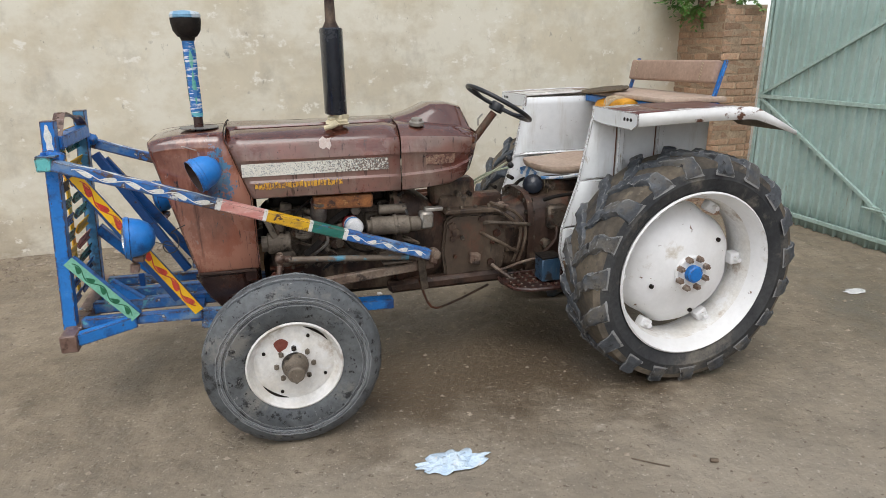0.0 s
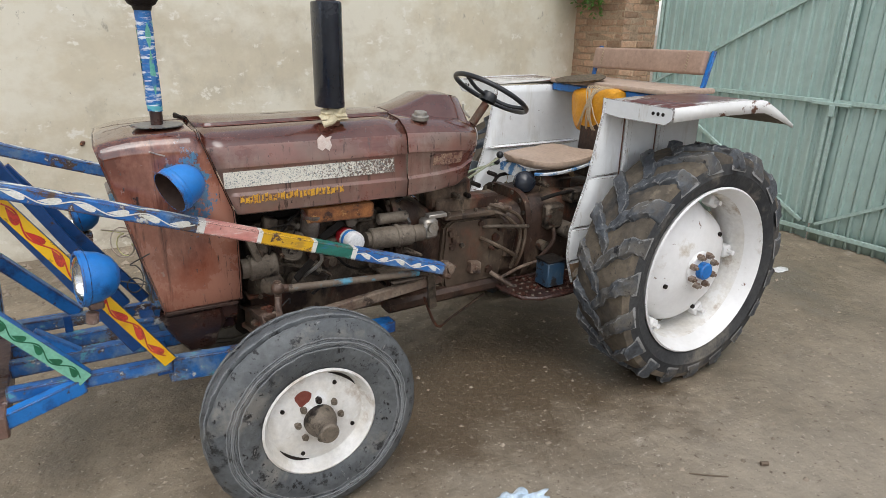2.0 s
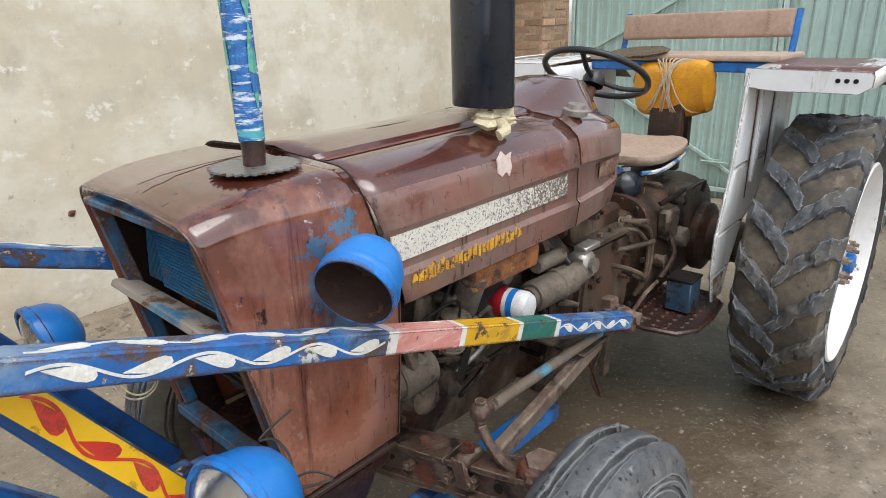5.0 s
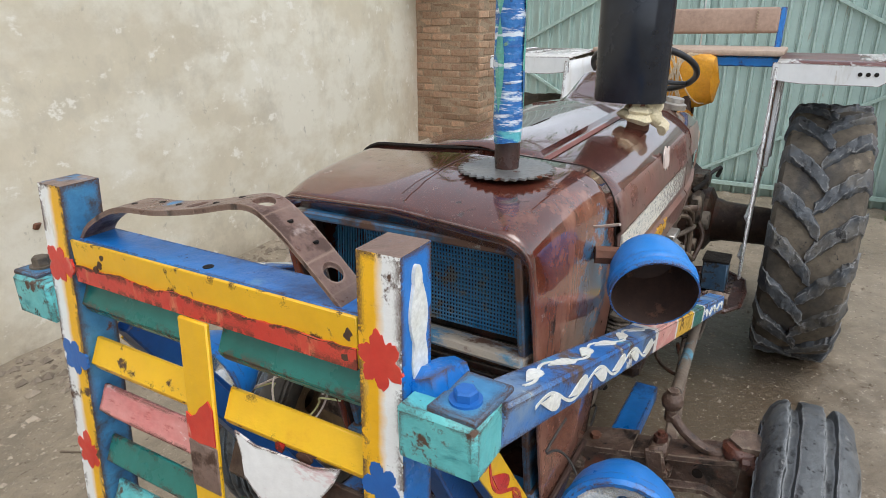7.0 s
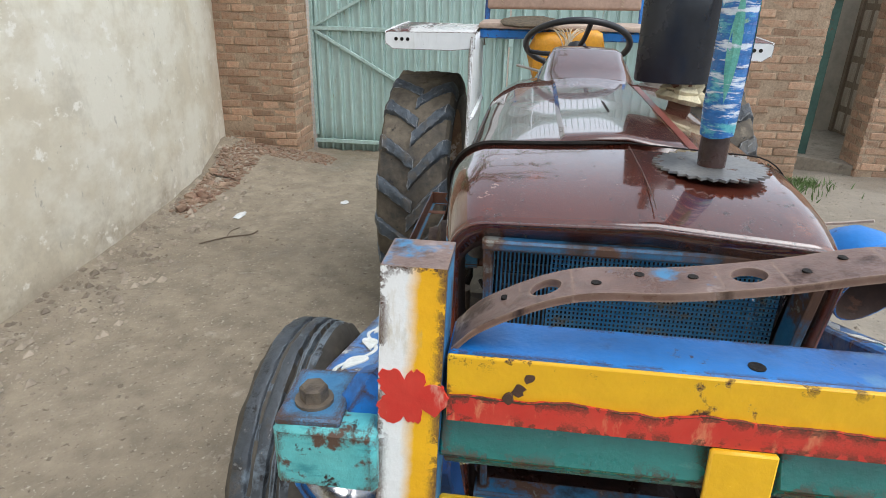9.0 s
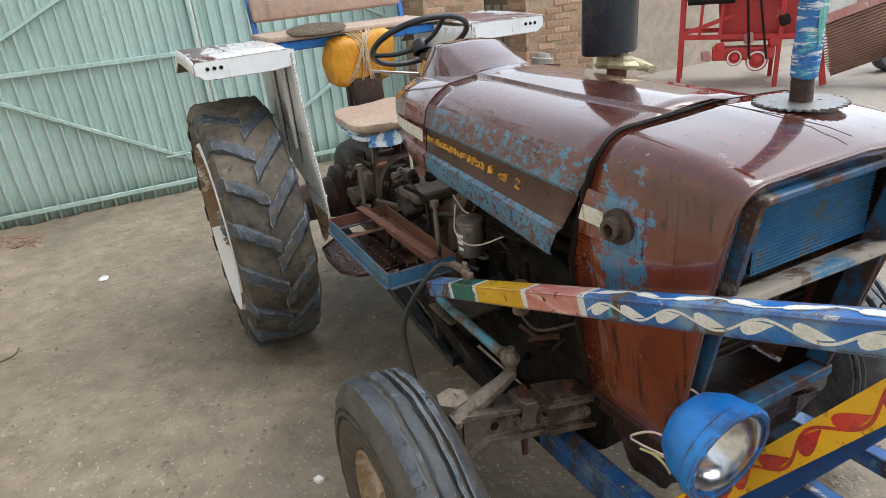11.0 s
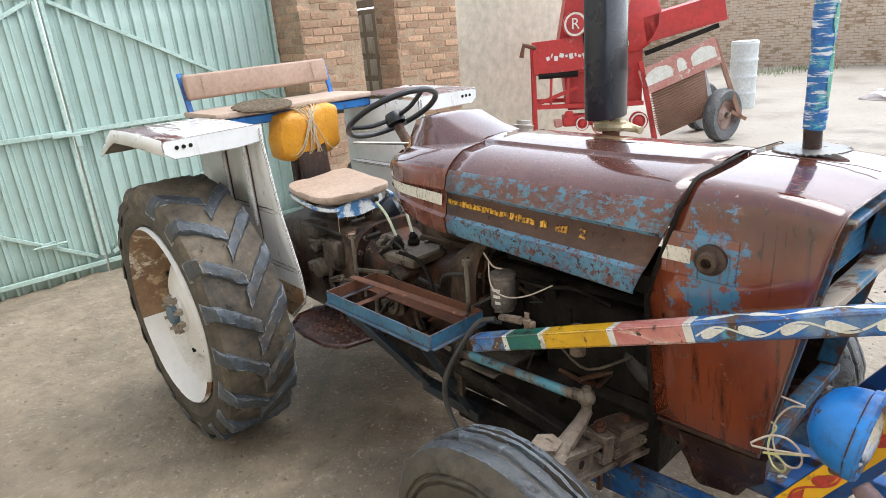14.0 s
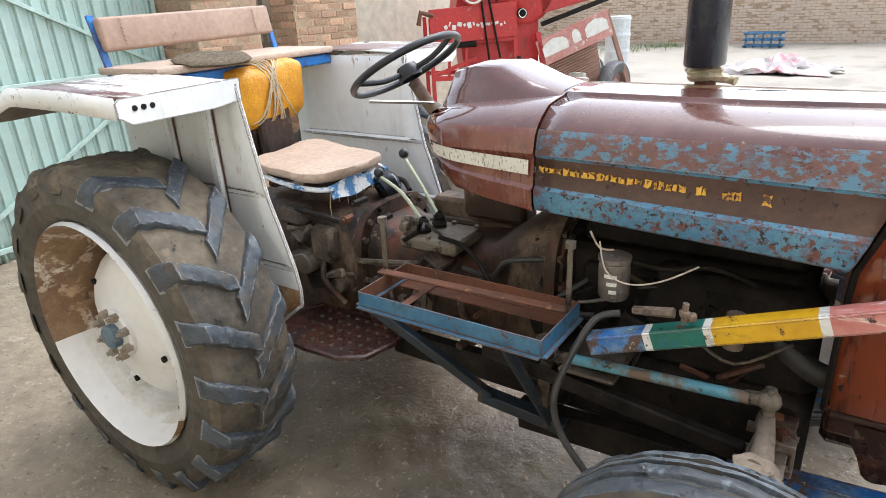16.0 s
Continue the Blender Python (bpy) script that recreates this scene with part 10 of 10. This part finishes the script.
def lay(parent, origin, along_, normal, width, height, seed, limit=300, proud=0.005, lift=0.0, joined_mat=None):
    """Courses of bricks on a face: origin is its lower corner, along_ its run, normal looks out. Past the limit they are joined."""
    random.seed(seed)
    a, n = Vector(along_).normalized(), Vector(normal).normalized()
    R = Matrix((a, -n, Vector((0, 0, 1)))).transposed()
    if R.determinant() < 0:
        R = Matrix((-a, -n, Vector((0, 0, 1)))).transposed()
    count, verts, faces = 0, [], []
    z, course = BH / 2 + lift - 0.085, 0
    while z < height:
        u = 0.0
        first = True
        while u < width - 0.03:
            left = width - u
            if first and course % 2:
                pool, L = HEAD, BL / 2 - 0.006
            elif left < BL * 0.45:
                pool, L = QUART, 0.075
            elif left < BL:
                pool, L = HEAD, BL / 2 - 0.006
            else:
                pool, L = STRETCH, BL
            first = False
            L_ = min(L, left)
            c = Vector(origin) + a * (u + L_ / 2) + Vector((0, 0, z + random.gauss(0, 0.003))) + n * (proud - BD / 2 + random.uniform(-0.007, 0.006))
            M = Matrix.Translation(c) @ (R @ Euler((random.gauss(0, 0.014), random.gauss(0, 0.016), random.gauss(0, 0.018))).to_matrix()).to_4x4() @ Matrix.Diagonal((L_ / L, 1, 1, 1))
            me = random.choice(pool)
            if count < limit:
                ob = new("brick", me)
                ob.parent = parent
                ob.matrix_basis = M
            else:
                b = len(verts)
                verts += [tuple(M @ v.co) for v in me.vertices]
                faces += [tuple(b + i for i in p.vertices) for p in me.polygons]
            count += 1
            u += L_ + JT
        z += BH + JT
        course += 1
    if verts:
        me = bpy.data.meshes.new("joined_bricks")
        me.from_pydata(verts, [], faces)
        me.materials.append(joined_mat or brick_mat)
        tagged(new("joined_bricks", me), kind="stuff").parent = parent


lay(pillar_1, (2.735, 2.525, 0), (0, 1, 0), (-1, 0, 0), 0.90, 2.15, 1, 150)
lay(pillar_1, (2.735, 2.525, 0), (1, 0, 0), (0, -1, 0), 0.515, 2.15, 2, 150)
lay(pillar_2, (2.785, -2.415, 0), (0, 1, 0), (-1, 0, 0), 0.70, 2.70, 3, 150)
lay(pillar_2, (2.785, -1.715, 0), (1, 0, 0), (0, 1, 0), 0.515, 2.70, 4, 100)
lay(pillar_2, (2.785, -2.415, 0), (1, 0, 0), (0, -1, 0), 0.515, 2.70, 5, 50)
lay(pillar_3, (2.985, -4.03, 0), (0, 1, 0), (-1, 0, 0), 0.965, 2.70, 6, 200)
lay(pillar_3, (2.985, -3.065, 0), (1, 0, 0), (0, 1, 0), 0.365, 2.70, 7, 90)
lay(wall_4, (-6.0, -18.25, 0), (1, 0, 0), (0, 1, 0), 15.0, 2.5, 8, 0, joined_mat=brick_far)
# loose bricks on the pillar head
for k in range(4):
    ob = new("brick", STRETCH[k])
    ob.parent = pillar_1
    ob.matrix_basis = Matrix.Translation((2.82 + 0.1 * (k % 2), 2.65 + 0.2 * k * 0.9, 2.20)) @ Euler((0, 0.02 * k, 0.3 * k)).to_matrix().to_4x4()
